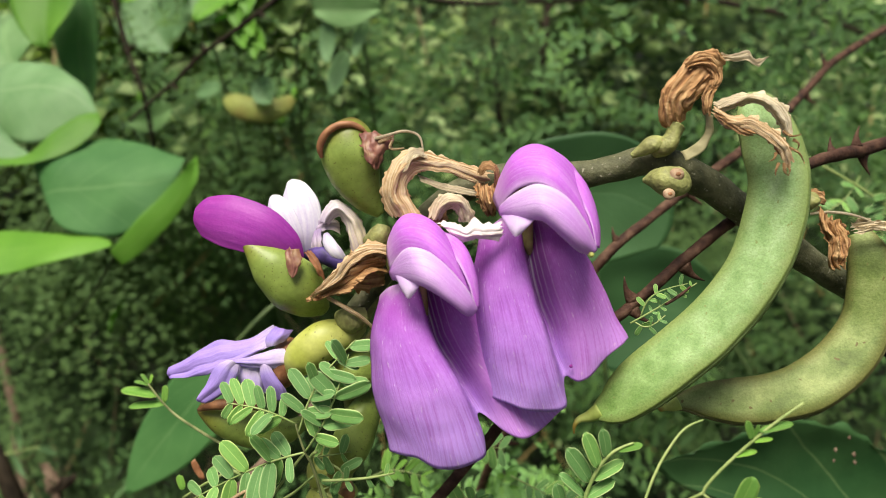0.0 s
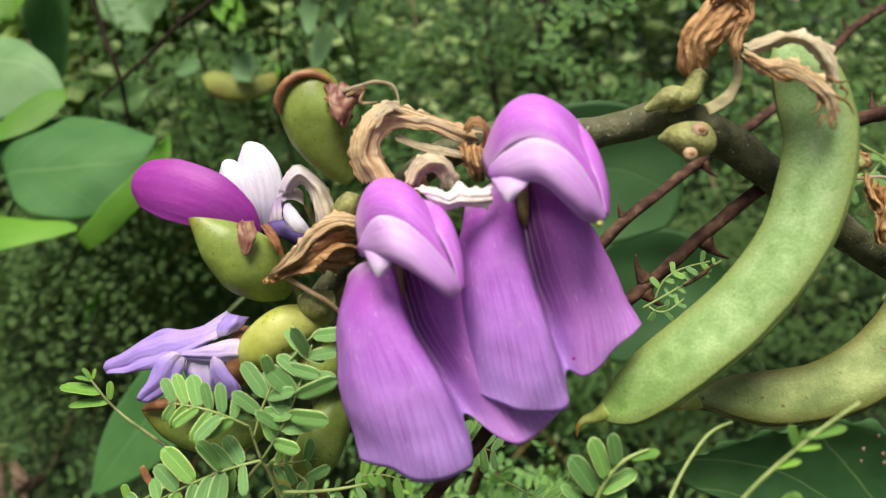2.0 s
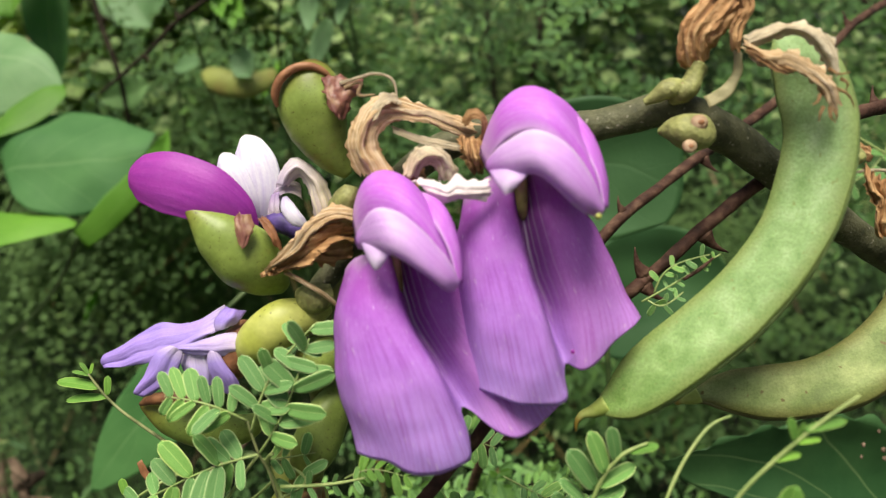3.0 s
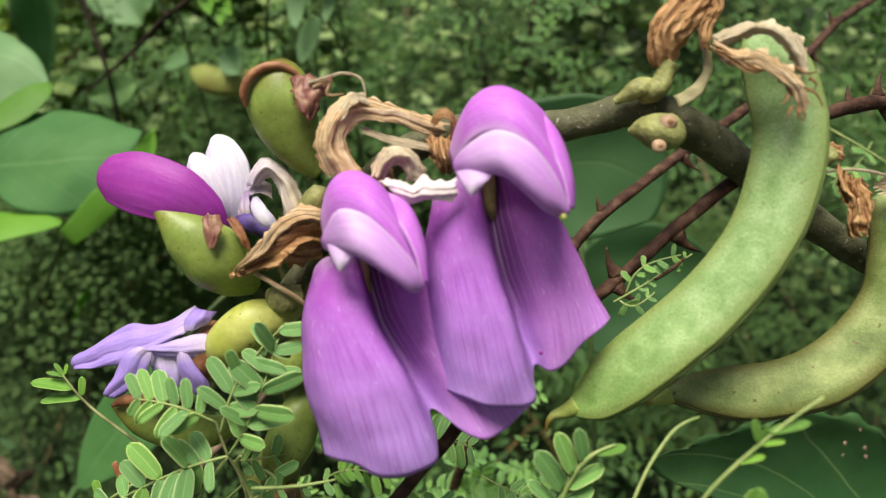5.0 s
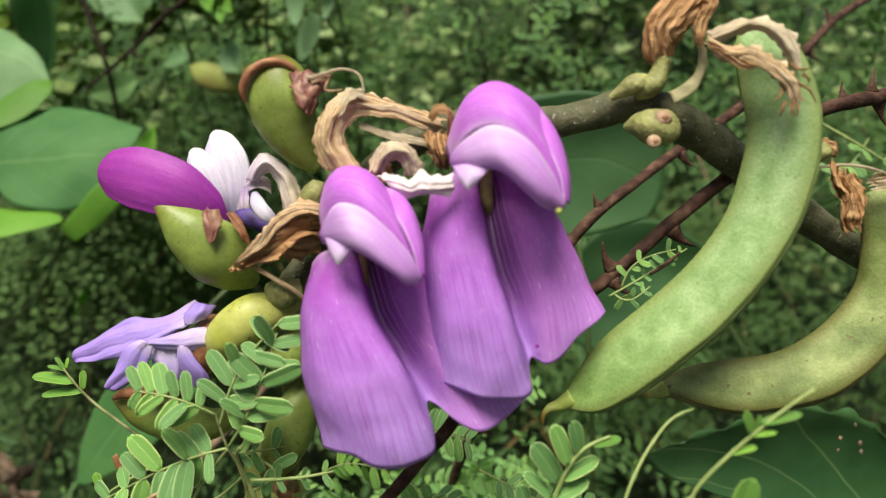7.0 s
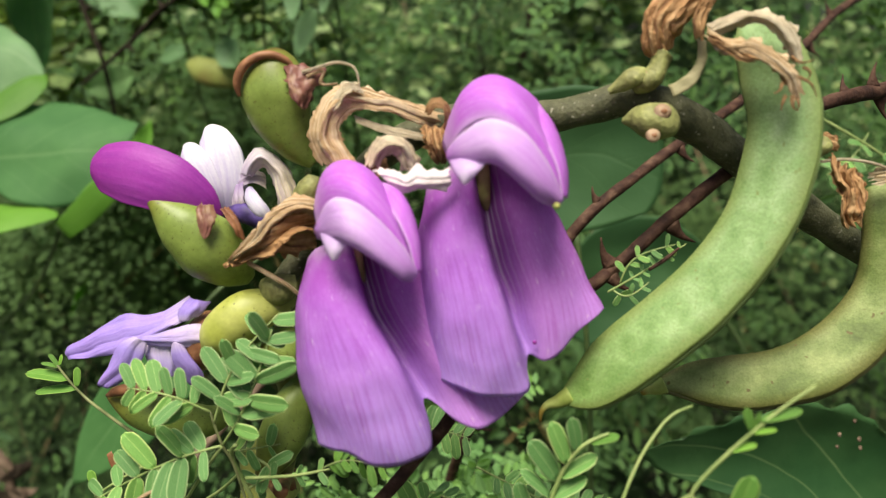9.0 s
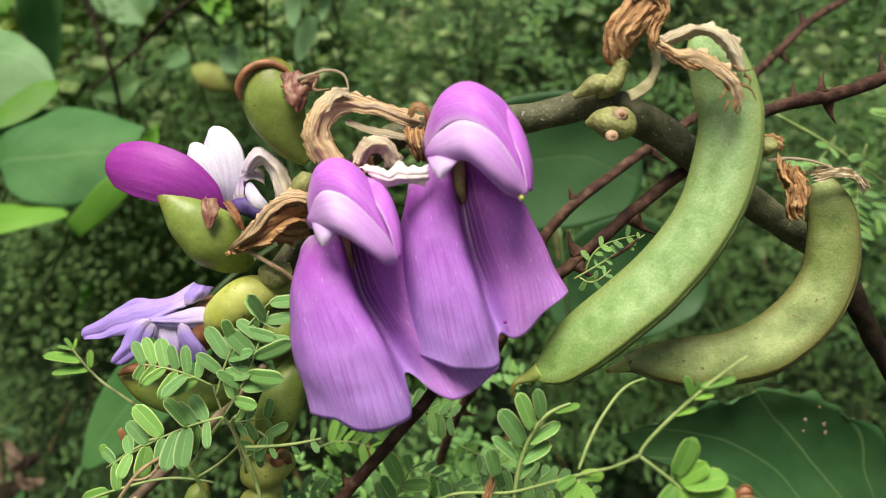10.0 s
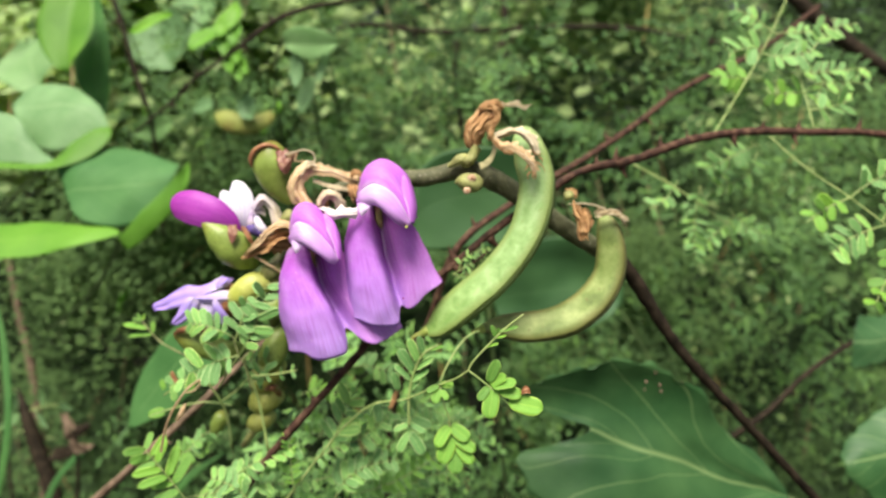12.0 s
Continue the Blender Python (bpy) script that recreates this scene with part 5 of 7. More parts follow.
part("standard_petal", tube([(-3.61, 10.75, 0.48), (-3.43, 10.7, 0.46), (-3.04, 10.6, 0.39), (-2.61, 10.55, 0.25), (-2.25, 10.65, 0.02), (-2.06, 10.75, -0.16)], [0.12, 0.29, 0.375, 0.355, 0.24, 0.05], 40, 56, flat=0.4, lens=2.2), BUD_PURPLE, bud)
cal = part("calyx", tube([(-1.75, 10.95, -0.91), (-1.92, 10.8, -0.76), (-2.17, 10.65, -0.51), (-2.47, 10.55, -0.24), (-2.73, 10.5, -0.02), (-2.87, 10.5, 0.06)], [0.09, 0.28, 0.41, 0.31, 0.12, 0.02], 32, 44, flat=0.72, rough=0.03), CALYX, bud)
part("calyx_lobe", skin([[(-2.21, 10.33, -0.0), (-2.19, 10.28, -0.16), (-2.15, 10.27, -0.33)], [(-2.11, 10.28, 0.02), (-2.08, 10.24, -0.19), (-2.1, 10.25, -0.42)], [(-2.0, 10.33, -0.0), (-1.97, 10.28, -0.18), (-2.04, 10.27, -0.31)]], 20, 20, 0.012, 0.02, 6.0, 0, (0.008, 3), 0.25), MAROON, cal, "maroon withered calyx lobe")
part("calyx_lobe", skin([[(-1.97, 10.42, -0.04), (-1.86, 10.35, -0.16), (-1.77, 10.4, -0.36)], [(-1.88, 10.5, -0.01), (-1.74, 10.42, -0.19), (-1.67, 10.48, -0.47)]], 12, 16, 0.012, 0.015, 6.0, 0, (0.006, 2), 0.2), RUST, cal, "rusty withered calyx lobe")

fading = thing("fading_flower", (-1.58, 11.2, -0.51), "fading bean flower with white and cream curled petals", "flower")
part("petal", tube([(-2.1, 11.1, -0.13), (-2.05, 11.0, 0.25), (-2.1, 11.0, 0.59), (-2.22, 11.05, 0.89), (-2.31, 11.1, 1.02)], [0.14, 0.26, 0.27, 0.19, 0.05], 32, 44, flat=0.4, lens=2.4), WHITE, fading, "clean white petal")
part("petal", tube([(-2.13, 11.05, -0.11), (-2.22, 10.92, 0.19), (-2.36, 10.9, 0.49), (-2.49, 10.95, 0.7), (-2.56, 11.0, 0.78)], [0.1, 0.165, 0.18, 0.13, 0.04], 32, 44, flat=0.4, lens=2.4), WHITE, fading, "clean white petal")
part("petal", skin([[(-1.83, 10.86, 0.4), (-1.75, 10.8, 0.57), (-1.56, 10.78, 0.71), (-1.34, 10.8, 0.6), (-1.17, 10.84, 0.31), (-1.03, 10.9, -0.02)],
                    [(-1.73, 10.74, 0.39), (-1.63, 10.66, 0.52), (-1.5, 10.64, 0.6), (-1.37, 10.66, 0.48), (-1.26, 10.7, 0.19), (-1.15, 10.78, -0.11)],
                    [(-1.68, 10.84, 0.38), (-1.61, 10.8, 0.46), (-1.52, 10.78, 0.5), (-1.44, 10.8, 0.36), (-1.38, 10.82, 0.11), (-1.31, 10.88, -0.16)]], 40, 48, 0.012, 0.03, 2.4, 0, (0.02, 2.0), 0.3), ARCH, fading, "cream withered petal curled over")
part("petal", skin([[(-1.94, 11.0, 0.25), (-1.87, 10.96, 0.42), (-1.7, 10.94, 0.47), (-1.54, 10.96, 0.39)], [(-1.96, 10.94, 0.01), (-1.83, 10.86, 0.2), (-1.67, 10.84, 0.28), (-1.51, 10.9, 0.21)]], 20, 24, 0.012, 0.03, 2.6, 0, (0.015, 2), 0.2), CREAM, fading, "pale violet folded petal")
part("petal", skin([[(-1.92, 10.9, 0.26), (-1.96, 10.86, 0.05), (-1.93, 10.9, -0.14)], [(-1.79, 10.84, 0.31), (-1.79, 10.78, 0.08), (-1.75, 10.84, -0.12)]], 14, 20, 0.012, 0.025, 2.6, 0, (0.015, 2), 0.2), CREAM, fading, "greyish violet crumpled petal")
part("petal", tube([(-1.72, 10.84, 0.22), (-1.66, 10.76, 0.09), (-1.56, 10.74, -0.04), (-1.43, 10.8, -0.15)], [0.04, 0.095, 0.1, 0.04], 14, 24, flat=0.6, rough=0.02), WHITE, fading, "white curled petal lobe")
part("throat", tube([(-2.01, 10.95, -0.12), (-1.78, 10.85, -0.09), (-1.53, 10.85, -0.2), (-1.33, 10.9, -0.33)], [0.08, 0.13, 0.14, 0.08], 12, 14, rough=0.03), plant_material("dark violet throat", [(0.3, (0.02, 0.01, 0.06)), (0.7, (0.10, 0.06, 0.24))], 600, 0.6), fading, "dark violet throat")

wilted = thing("wilted_flower", (-1.92, 11.2, -1.79), "wilted violet bean flower with crumpled petals", "flower")
INNER = petal_material("pale violet inner petal", [(0.0, (0.80, 0.74, 0.74)), (0.5, (0.62, 0.54, 0.80)), (1.0, (0.42, 0.32, 0.72))], (26.0, 2.0), (0.40, 0.30, 0.70), 0.4)
part("petal", skin([[(-2.53, 10.98, -1.13), (-2.71, 10.95, -1.25), (-2.98, 10.93, -1.35), (-3.31, 10.95, -1.36), (-3.67, 11.0, -1.54), (-4.1, 11.05, -1.8)],
                    [(-2.47, 10.9, -1.25), (-2.68, 10.86, -1.37), (-2.95, 10.84, -1.45), (-3.3, 10.86, -1.5), (-3.67, 10.94, -1.65), (-4.12, 11.04, -1.87)],
                    [(-2.48, 10.84, -1.37), (-2.68, 10.8, -1.46), (-2.96, 10.78, -1.54), (-3.3, 10.8, -1.62), (-3.63, 10.9, -1.75), (-4.1, 11.03, -1.93)],
                    [(-2.58, 10.82, -1.48), (-2.75, 10.78, -1.57), (-3.0, 10.76, -1.66), (-3.32, 10.78, -1.74), (-3.55, 10.87, -1.83), (-4.06, 11.02, -1.96)]], 40, 48, 0.012, 0.05, 1.5, 0.05, (0.02, 1.6)), VIOLET, wilted, "long violet petal")
part("petal", skin([[(-3.09, 10.62, -1.58), (-3.28, 10.64, -1.68), (-3.41, 10.68, -1.87), (-3.6, 10.76, -2.18)], [(-3.0, 10.58, -1.6), (-3.12, 10.56, -1.74), (-3.26, 10.6, -1.96), (-3.55, 10.73, -2.23)], [(-2.93, 10.62, -1.66), (-2.99, 10.62, -1.84), (-3.12, 10.64, -2.04), (-3.36, 10.75, -2.22)]], 30, 28, 0.014, 0.015, 2.0, 0.02, (0.02, 1.6)), VIOLET, wilted)
part("petal", skin([[(-2.64, 10.62, -1.66), (-2.63, 10.62, -1.84), (-2.55, 10.66, -2.06), (-2.45, 10.72, -2.2)], [(-2.54, 10.58, -1.66), (-2.47, 10.57, -1.82), (-2.39, 10.6, -1.98), (-2.34, 10.69, -2.18)], [(-2.49, 10.65, -1.71), (-2.38, 10.66, -1.87), (-2.28, 10.68, -2.03), (-2.28, 10.74, -2.16)]], 30, 26, 0.014, 0.015, 2.0, 0.02, (0.008, 2.0)), VIOLET, wilted)
part("petal", skin([[(-2.13, 10.78, -1.5), (-2.4, 10.68, -1.45), (-2.7, 10.65, -1.53), (-3.0, 10.66, -1.6)], [(-2.13, 10.72, -1.63), (-2.37, 10.6, -1.59), (-2.67, 10.56, -1.61), (-3.01, 10.6, -1.63)], [(-2.25, 10.76, -1.76), (-2.43, 10.66, -1.73), (-2.66, 10.62, -1.72), (-2.96, 10.64, -1.69)]], 30, 34, 0.014, 0.02, 2.4, 0.02, (0.01, 2.4)), INNER, wilted, "pale inner petal")
part("petal", skin([[(-2.99, 10.72, -1.66), (-3.0, 10.72, -1.87), (-2.9, 10.76, -2.08)], [(-2.8, 10.67, -1.67), (-2.77, 10.65, -1.86), (-2.72, 10.7, -2.1)], [(-2.64, 10.72, -1.71), (-2.62, 10.72, -1.91), (-2.56, 10.78, -2.13)]], 24, 24, 0.014, 0.03, 2.4, 0.03, (0.015, 2)), INNER, wilted, "pale crumpled inner petal")
part("petal", skin([[(-2.56, 10.72, -1.43), (-2.55, 10.72, -1.28), (-2.43, 10.8, -1.12)], [(-2.44, 10.65, -1.4), (-2.36, 10.62, -1.25), (-2.29, 10.7, -1.15)], [(-2.33, 10.74, -1.36), (-2.24, 10.72, -1.28), (-2.18, 10.8, -1.18)]], 20, 20, 0.014, 0.02, 2.4, 0.02, (0.01, 2)), VIOLET, wilted)
part("calyx", tube([(-2.51, 11.0, -2.0), (-2.36, 10.92, -1.77), (-2.26, 10.92, -1.55), (-2.22, 11.0, -1.36)], [0.16, 0.26, 0.25, 0.12], 14, 18, rough=0.04), RUST, wilted, "rusty brown calyx")


def green_bud(path, radii, label, material, lip=None):
    b = thing("flower_bud", path[0], label, "flower bud", "green bean flower buds")
    body = part("calyx", tube(path, radii, 18, 26, flat=0.85, rough=0.02), material, b)
    if lip:
        part("tip", tube(lip, [0.03, 0.08, 0.09, 0.05], 10, 14, rough=0.02), RUST, body, "rust-brown withered tip")
    return b


green_bud([(-1.2, 10.9, -1.12), (-1.43, 10.75, -1.23), (-1.75, 10.65, -1.34), (-2.03, 10.65, -1.58), (-2.18, 10.75, -1.85)], [0.12, 0.22, 0.29, 0.28, 0.10], "yellow-green bean flower bud, plump", BUD_GREEN)
green_bud([(-2.23, 11.9, -2.77), (-2.55, 11.7, -2.91), (-2.97, 11.6, -2.85), (-3.41, 11.6, -2.68), (-3.84, 11.7, -2.52)], [0.10, 0.22, 0.29, 0.28, 0.10], "olive and rust bean flower calyx below the wilted flower", CALYX, [(-3.81, 11.5, -2.51), (-3.54, 11.3, -2.4), (-3.18, 11.25, -2.37), (-2.81, 11.3, -2.43)])
green_bud([(-0.88, 11.1, -1.78), (-1.13, 11, -1.8), (-1.33, 10.9, -1.83), (-1.54, 10.9, -2.08)], [0.12, 0.28, 0.3, 0.12], "rust-tinged olive bean bud behind the flower", CALYX)
green_bud([(-1.07, 11.3, -2.16), (-1.23, 11.1, -2.54), (-1.38, 11, -2.94), (-1.65, 11.1, -3.48)], [0.10, 0.27, 0.30, 0.10], "olive green hanging bean bud behind the flower", CALYX)
green_bud([(-1.51, 12.6, -3.3), (-1.74, 12.4, -3.48), (-2.02, 12.4, -3.76), (-2.18, 12.5, -3.99)], [0.15, 0.32, 0.3, 0.1], "yellow-green bean bud low in the cluster", BUD_GREEN)
green_bud([(-1.55, 12.8, -4.18), (-1.78, 12.6, -4.22), (-2.07, 12.6, -4.32), (-2.3, 12.7, -4.48)], [0.12, 0.28, 0.3, 0.1], "yellow-green bean bud with a rusty tip", BUD_GREEN, [(-1.88, 12.4, -3.97), (-1.41, 11.05, -3.67), (-1.6, 12.4, -3.97), (-1.54, 12.5, -4.13)])
green_bud([(-1.78, 12.9, -4.7), (-1.95, 12.7, -4.76), (-2.16, 12.7, -4.85), (-2.4, 12.8, -4.97)], [0.1, 0.22, 0.24, 0.08], "small lime bean bud at the foot of the cluster", BUD_GREEN)
green_bud([(-3.35, 13.1, -5.27), (-3.25, 13, -5.03), (-3.15, 13, -4.81), (-3.06, 13.1, -4.66)], [0.08, 0.18, 0.2, 0.08], "small olive bean bud in shade", CALYX)
part("stalk", tube([(-0.79, 10.95, -0.24), (-1.23, 11.1, -1.01), (-1.42, 11.3, -1.9), (-1.49, 12.2, -3.17), (-1.95, 13, -4.51), (-2.71, 13.4, -5.63)], [0.16, 0.15, 0.14, 0.13, 0.11, 0.08], 12, 40, rough=0.03), NODE, vine, "olive flower stalk")
knob(vine, [(-1.52, 10.8, -0.98), (-1.29, 10.6, -1.01), (-1.09, 10.6, -0.97)], [0.1, 0.2, 0.12], [((-1.39, 10.45, -1.03), 0.07)])
knob(vine, [(-1.07, 10.8, 0.09), (-0.9, 10.5, 0.17), (-0.84, 10.5, 0.33)], [0.1, 0.16, 0.1], [])

urn = thing("spent_calyx", (-0.78, 10.8, 0.57), "urn-shaped green calyx with a rusty rolled rim", "calyx")
body = part("calyx", tube([(-0.93, 10.8, 0.5), (-1.1, 10.72, 0.73), (-1.26, 10.64, 1.07), (-1.34, 10.6, 1.35), (-1.4, 10.6, 1.59), (-1.47, 10.66, 1.75)], [0.07, 0.22, 0.37, 0.42, 0.38, 0.27], 28, 40, flat=0.72, rough=0.02), CALYX, urn)
part("rim", tube([(-1.72, 10.42, 1.28), (-1.73, 10.36, 1.43), (-1.65, 10.32, 1.61), (-1.5, 10.32, 1.72), (-1.32, 10.34, 1.75), (-1.17, 10.38, 1.7), (-1.07, 10.42, 1.62)], [0.02, 0.05, 0.055, 0.055, 0.05, 0.045, 0.02], 12, 40, rough=0.012), RUST, body, "rust-brown rolled rim")
part("calyx_lobe", skin([[(-1.21, 10.36, 1.63), (-1.13, 10.25, 1.41), (-1, 10.24, 1.17)], [(-0.97, 10.36, 1.63), (-0.96, 10.25, 1.39), (-0.94, 10.26, 1.11)], [(-0.72, 10.44, 1.61), (-0.78, 10.38, 1.41), (-0.87, 10.34, 1.16)]], 24, 24, 0.012, 0.035, 6.0, 0, (0.012, 3), 0.5), MAROON, body, "maroon withered calyx lobe")
part("filament", tube([(-0.95, 10.3, 1.54), (-0.74, 10.25, 1.59), (-0.54, 10.2, 1.63), (-0.34, 10.2, 1.57), (-0.28, 10.2, 1.38)], [0.025, 0.022, 0.02, 0.018, 0.012], 8, 24), STRAW, urn, "straw coloured curled filament")
part("filament", tube([(-0.9, 10.3, 1.49), (-0.7, 10.28, 1.54), (-0.74, 10.3, 1.41), (-0.54, 10.3, 1.41)], [0.025, 0.02, 0.02, 0.012], 8, 20), DRY, urn, "tan curled filament")

# ---- withered petals and bracts in the cluster ----
husk = thing("withered_flower", (0.62, 10.6, 0.98), "withered tan bean flower arched into a loop", "dried flower")
part("petal", skin([[(-0.7, 10.12, 0.44), (-0.82, 10.1, 0.78), (-0.75, 10.12, 1.08), (-0.57, 10.2, 1.33), (-0.3, 10.22, 1.32), (0.09, 10.3, 1.26), (0.66, 10.4, 1.07)],
                    [(-0.5, 9.92, 0.43), (-0.64, 9.9, 0.74), (-0.59, 9.92, 1.01), (-0.43, 10.02, 1.18), (-0.22, 10.06, 1.16), (0.13, 10.14, 1.11), (0.63, 10.3, 0.96)],
                    [(-0.28, 10.08, 0.46), (-0.47, 10.05, 0.7), (-0.5, 10.05, 0.88), (-0.35, 10.1, 1.05), (-0.15, 10.12, 1.09), (0.16, 10.2, 1.03), (0.59, 10.35, 0.88)]], 60, 90, 0.012, 0.035, 2.4, 0, (0.035, 2.0), 0.35), DRY, husk)
part("petal", skin([[(-0.6, 9.98, 0.99), (-0.54, 10.0, 1.22), (-0.44, 10.06, 1.37), (-0.29, 10.12, 1.36)], [(-0.45, 9.9, 1.1), (-0.39, 9.92, 1.2), (-0.32, 9.98, 1.26), (-0.21, 10.06, 1.21)]], 16, 24, 0.012, 0.03, 3.0, 0, (0.02, 2), 0.5), STRAW, husk, "pale curled outer fold")
part("petal", skin([[(-0.33, 10.2, 1.02), (-0.01, 10.2, 0.91), (0.29, 10.22, 0.85), (0.53, 10.28, 0.8)], [(-0.3, 10.14, 0.93), (0.0, 10.14, 0.81), (0.29, 10.16, 0.75), (0.53, 10.24, 0.72)]], 20, 40, 0.012, 0.012, 3.0, 0, (0.012, 2), 0.2), STRAW, husk, "straw coloured inner strip")
part("petal", skin([[(0.49, 10.2, 1.04), (0.57, 10.14, 1.18), (0.7, 10.14, 1.18), (0.77, 10.2, 1.03), (0.75, 10.25, 0.8)], [(0.54, 10.08, 1.01), (0.59, 10.02, 1.06), (0.67, 10.02, 1.05), (0.7, 10.08, 0.94), (0.67, 10.16, 0.73)]], 24, 34, 0.012, 0.03, 2.6, 0, (0.02, 2.0), 0.4), BROWN_DRY, husk, "brown curled strip")
part("petal", skin([[(0.44, 10.16, 0.93), (0.46, 10.06, 0.74), (0.49, 10.08, 0.58), (0.59, 10.2, 0.47)], [(0.57, 10.04, 0.91), (0.59, 9.94, 0.75), (0.62, 9.98, 0.6), (0.66, 10.16, 0.46)], [(0.7, 10.16, 0.9), (0.71, 10.08, 0.74), (0.71, 10.1, 0.58), (0.7, 10.2, 0.47)]], 36, 40, 0.012, 0.05, 2.6, 0, (0.05, 2.5), 0.5), BROWN_DRY, husk, "brown crumpled petal base")

scrap = thing("withered_flower", (0.37, 10.4, 0.65), "small pale pink and tan shrivelled flower", "dried flower")
part("petal", skin([[(-0.19, 9.95, 0.41), (-0.11, 9.9, 0.63), (0.05, 9.86, 0.74), (0.22, 9.86, 0.71), (0.36, 9.9, 0.56), (0.4, 9.95, 0.39)], [(-0.11, 9.8, 0.39), (-0.03, 9.74, 0.55), (0.08, 9.7, 0.64), (0.21, 9.7, 0.62), (0.29, 9.74, 0.5), (0.33, 9.8, 0.36)], [(-0.05, 9.92, 0.39), (0.01, 9.88, 0.5), (0.1, 9.86, 0.56), (0.16, 9.86, 0.53), (0.21, 9.88, 0.45), (0.23, 9.92, 0.36)]], 40, 50, 0.012, 0.03, 3.0, 0, (0.03, 2), 0.5), STRAW, scrap, "tan curled petal loop")
part("petal", skin([[(-0.19, 10.05, 0.45), (-0.11, 10.0, 0.51), (0.03, 10.05, 0.55)], [(-0.14, 9.9, 0.24), (-0.02, 9.9, 0.31), (0.1, 9.95, 0.38)]], 14, 18, 0.012, 0.04, 3.0, 0, (0.02, 2), 0.5), BROWN_DRY, scrap, "brown shadowed fold")
part("petal", skin([[(-0.07, 9.6, 0.35), (0.13, 9.5, 0.35), (0.28, 9.45, 0.29), (0.38, 9.5, 0.4), (0.5, 9.4, 0.33), (0.72, 9.42, 0.34)], [(0.0, 9.5, 0.3), (0.15, 9.4, 0.26), (0.29, 9.34, 0.22), (0.4, 9.34, 0.27), (0.52, 9.3, 0.23), (0.74, 9.36, 0.27)], [(0.06, 9.48, 0.24), (0.17, 9.4, 0.18), (0.3, 9.35, 0.16), (0.41, 9.34, 0.18), (0.54, 9.32, 0.16), (0.75, 9.38, 0.2)], [(0.08, 9.52, 0.2), (0.19, 9.46, 0.11), (0.3, 9.42, 0.1), (0.42, 9.4, 0.13), (0.57, 9.38, 0.13), (0.72, 9.44, 0.09)]], 40, 50, 0.012, 0.022, 3.4, 0.02, (0.012, 3), 0.35), PINKISH, scrap, "pale pink ragged petal")

bract = thing("dried_bract", (-0.86, 10.8, -0.2), "crumpled brown dried bract with a pointed tip", "dried bract")
part("blade", skin([[(-0.8, 10.5, 0.01), (-1.08, 10.4, 0.04), (-1.34, 10.35, -0.11), (-1.59, 10.4, -0.41), (-1.67, 10.45, -0.57)], [(-0.79, 10.3, -0.13), (-1.06, 10.15, -0.16), (-1.29, 10.15, -0.33), (-1.52, 10.25, -0.5), (-1.75, 10.4, -0.65)],
                    [(-0.79, 10.3, -0.29), (-1.02, 10.1, -0.33), (-1.27, 10.1, -0.46), (-1.54, 10.25, -0.58), (-1.86, 10.45, -0.7)], [(-0.82, 10.5, -0.47), (-1.03, 10.4, -0.53), (-1.29, 10.3, -0.59), (-1.58, 10.35, -0.64), (-1.96, 10.5, -0.73)]], 60, 60, 0.012, 0.035, 2.3, 0, (0.09, 3.5), 0.6), BROWN_DRY, bract)
part("blade", skin([[(-0.81, 10.32, 0.07), (-1.05, 10.2, 0.09), (-1.33, 10.12, -0.09), (-1.56, 10.2, -0.37), (-1.77, 10.32, -0.58)], [(-0.78, 10.15, -0.04), (-1.03, 10.02, -0.04), (-1.28, 9.98, -0.19), (-1.48, 10.08, -0.41), (-1.8, 10.3, -0.64)], [(-0.78, 10.2, -0.13), (-1.02, 10.08, -0.13), (-1.26, 10.04, -0.27), (-1.47, 10.12, -0.49), (-1.87, 10.32, -0.69)]], 36, 44, 0.012, 0.025, 2.6, 0, (0.04, 2), 0.6), DRY, bract, "paler folded edge")
part("stalk", tube([(-1.63, 10.4, -0.69), (-1.37, 10.3, -0.82), (-1.14, 10.35, -0.96), (-0.96, 10.5, -1.16)], [0.03, 0.03, 0.028, 0.025], 8, 20, rough=0.01), DRY, bract, "thin dry stalk")


# ---- pods ----
def bean_pod(path, radii, label, material, flat, beak, seam):
    p = thing("bean_pod", path[-1], label, "bean pod", "curved bean pods")
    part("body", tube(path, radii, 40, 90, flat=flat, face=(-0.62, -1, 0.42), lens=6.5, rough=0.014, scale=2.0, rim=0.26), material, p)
    P, R = curve(path, 60), curve([(r, 0, 0) for r in radii], 60)[:, 0]
    T = np.gradient(P, axis=0)
    T /= np.linalg.norm(T, axis=1, keepdims=True)
    look_at = np.array((-0.62, -1, 0.42))
    for sign, thick in ((1, 0.026), (-1, 0.02)):
        line = []
        for k in range(1, 60, 4):
            b = unit(look_at - T[k] * (look_at @ T[k]))
            line.append(tuple(P[k] + np.cross(T[k], b) * sign * R[k] * 0.985))
        part("seam", tube(line, [0.02] + [thick] * (len(line) - 2) + [0.02], 8, 90, flat=1.3), seam, p, "darker green raised seam")
    part("beak", tube(beak, [0.12, 0.08, 0.05, 0.03, 0.012], 12, 24, rough=0.008), BEAK, p, "yellow-green beak with a brown hooked tip")
    return p


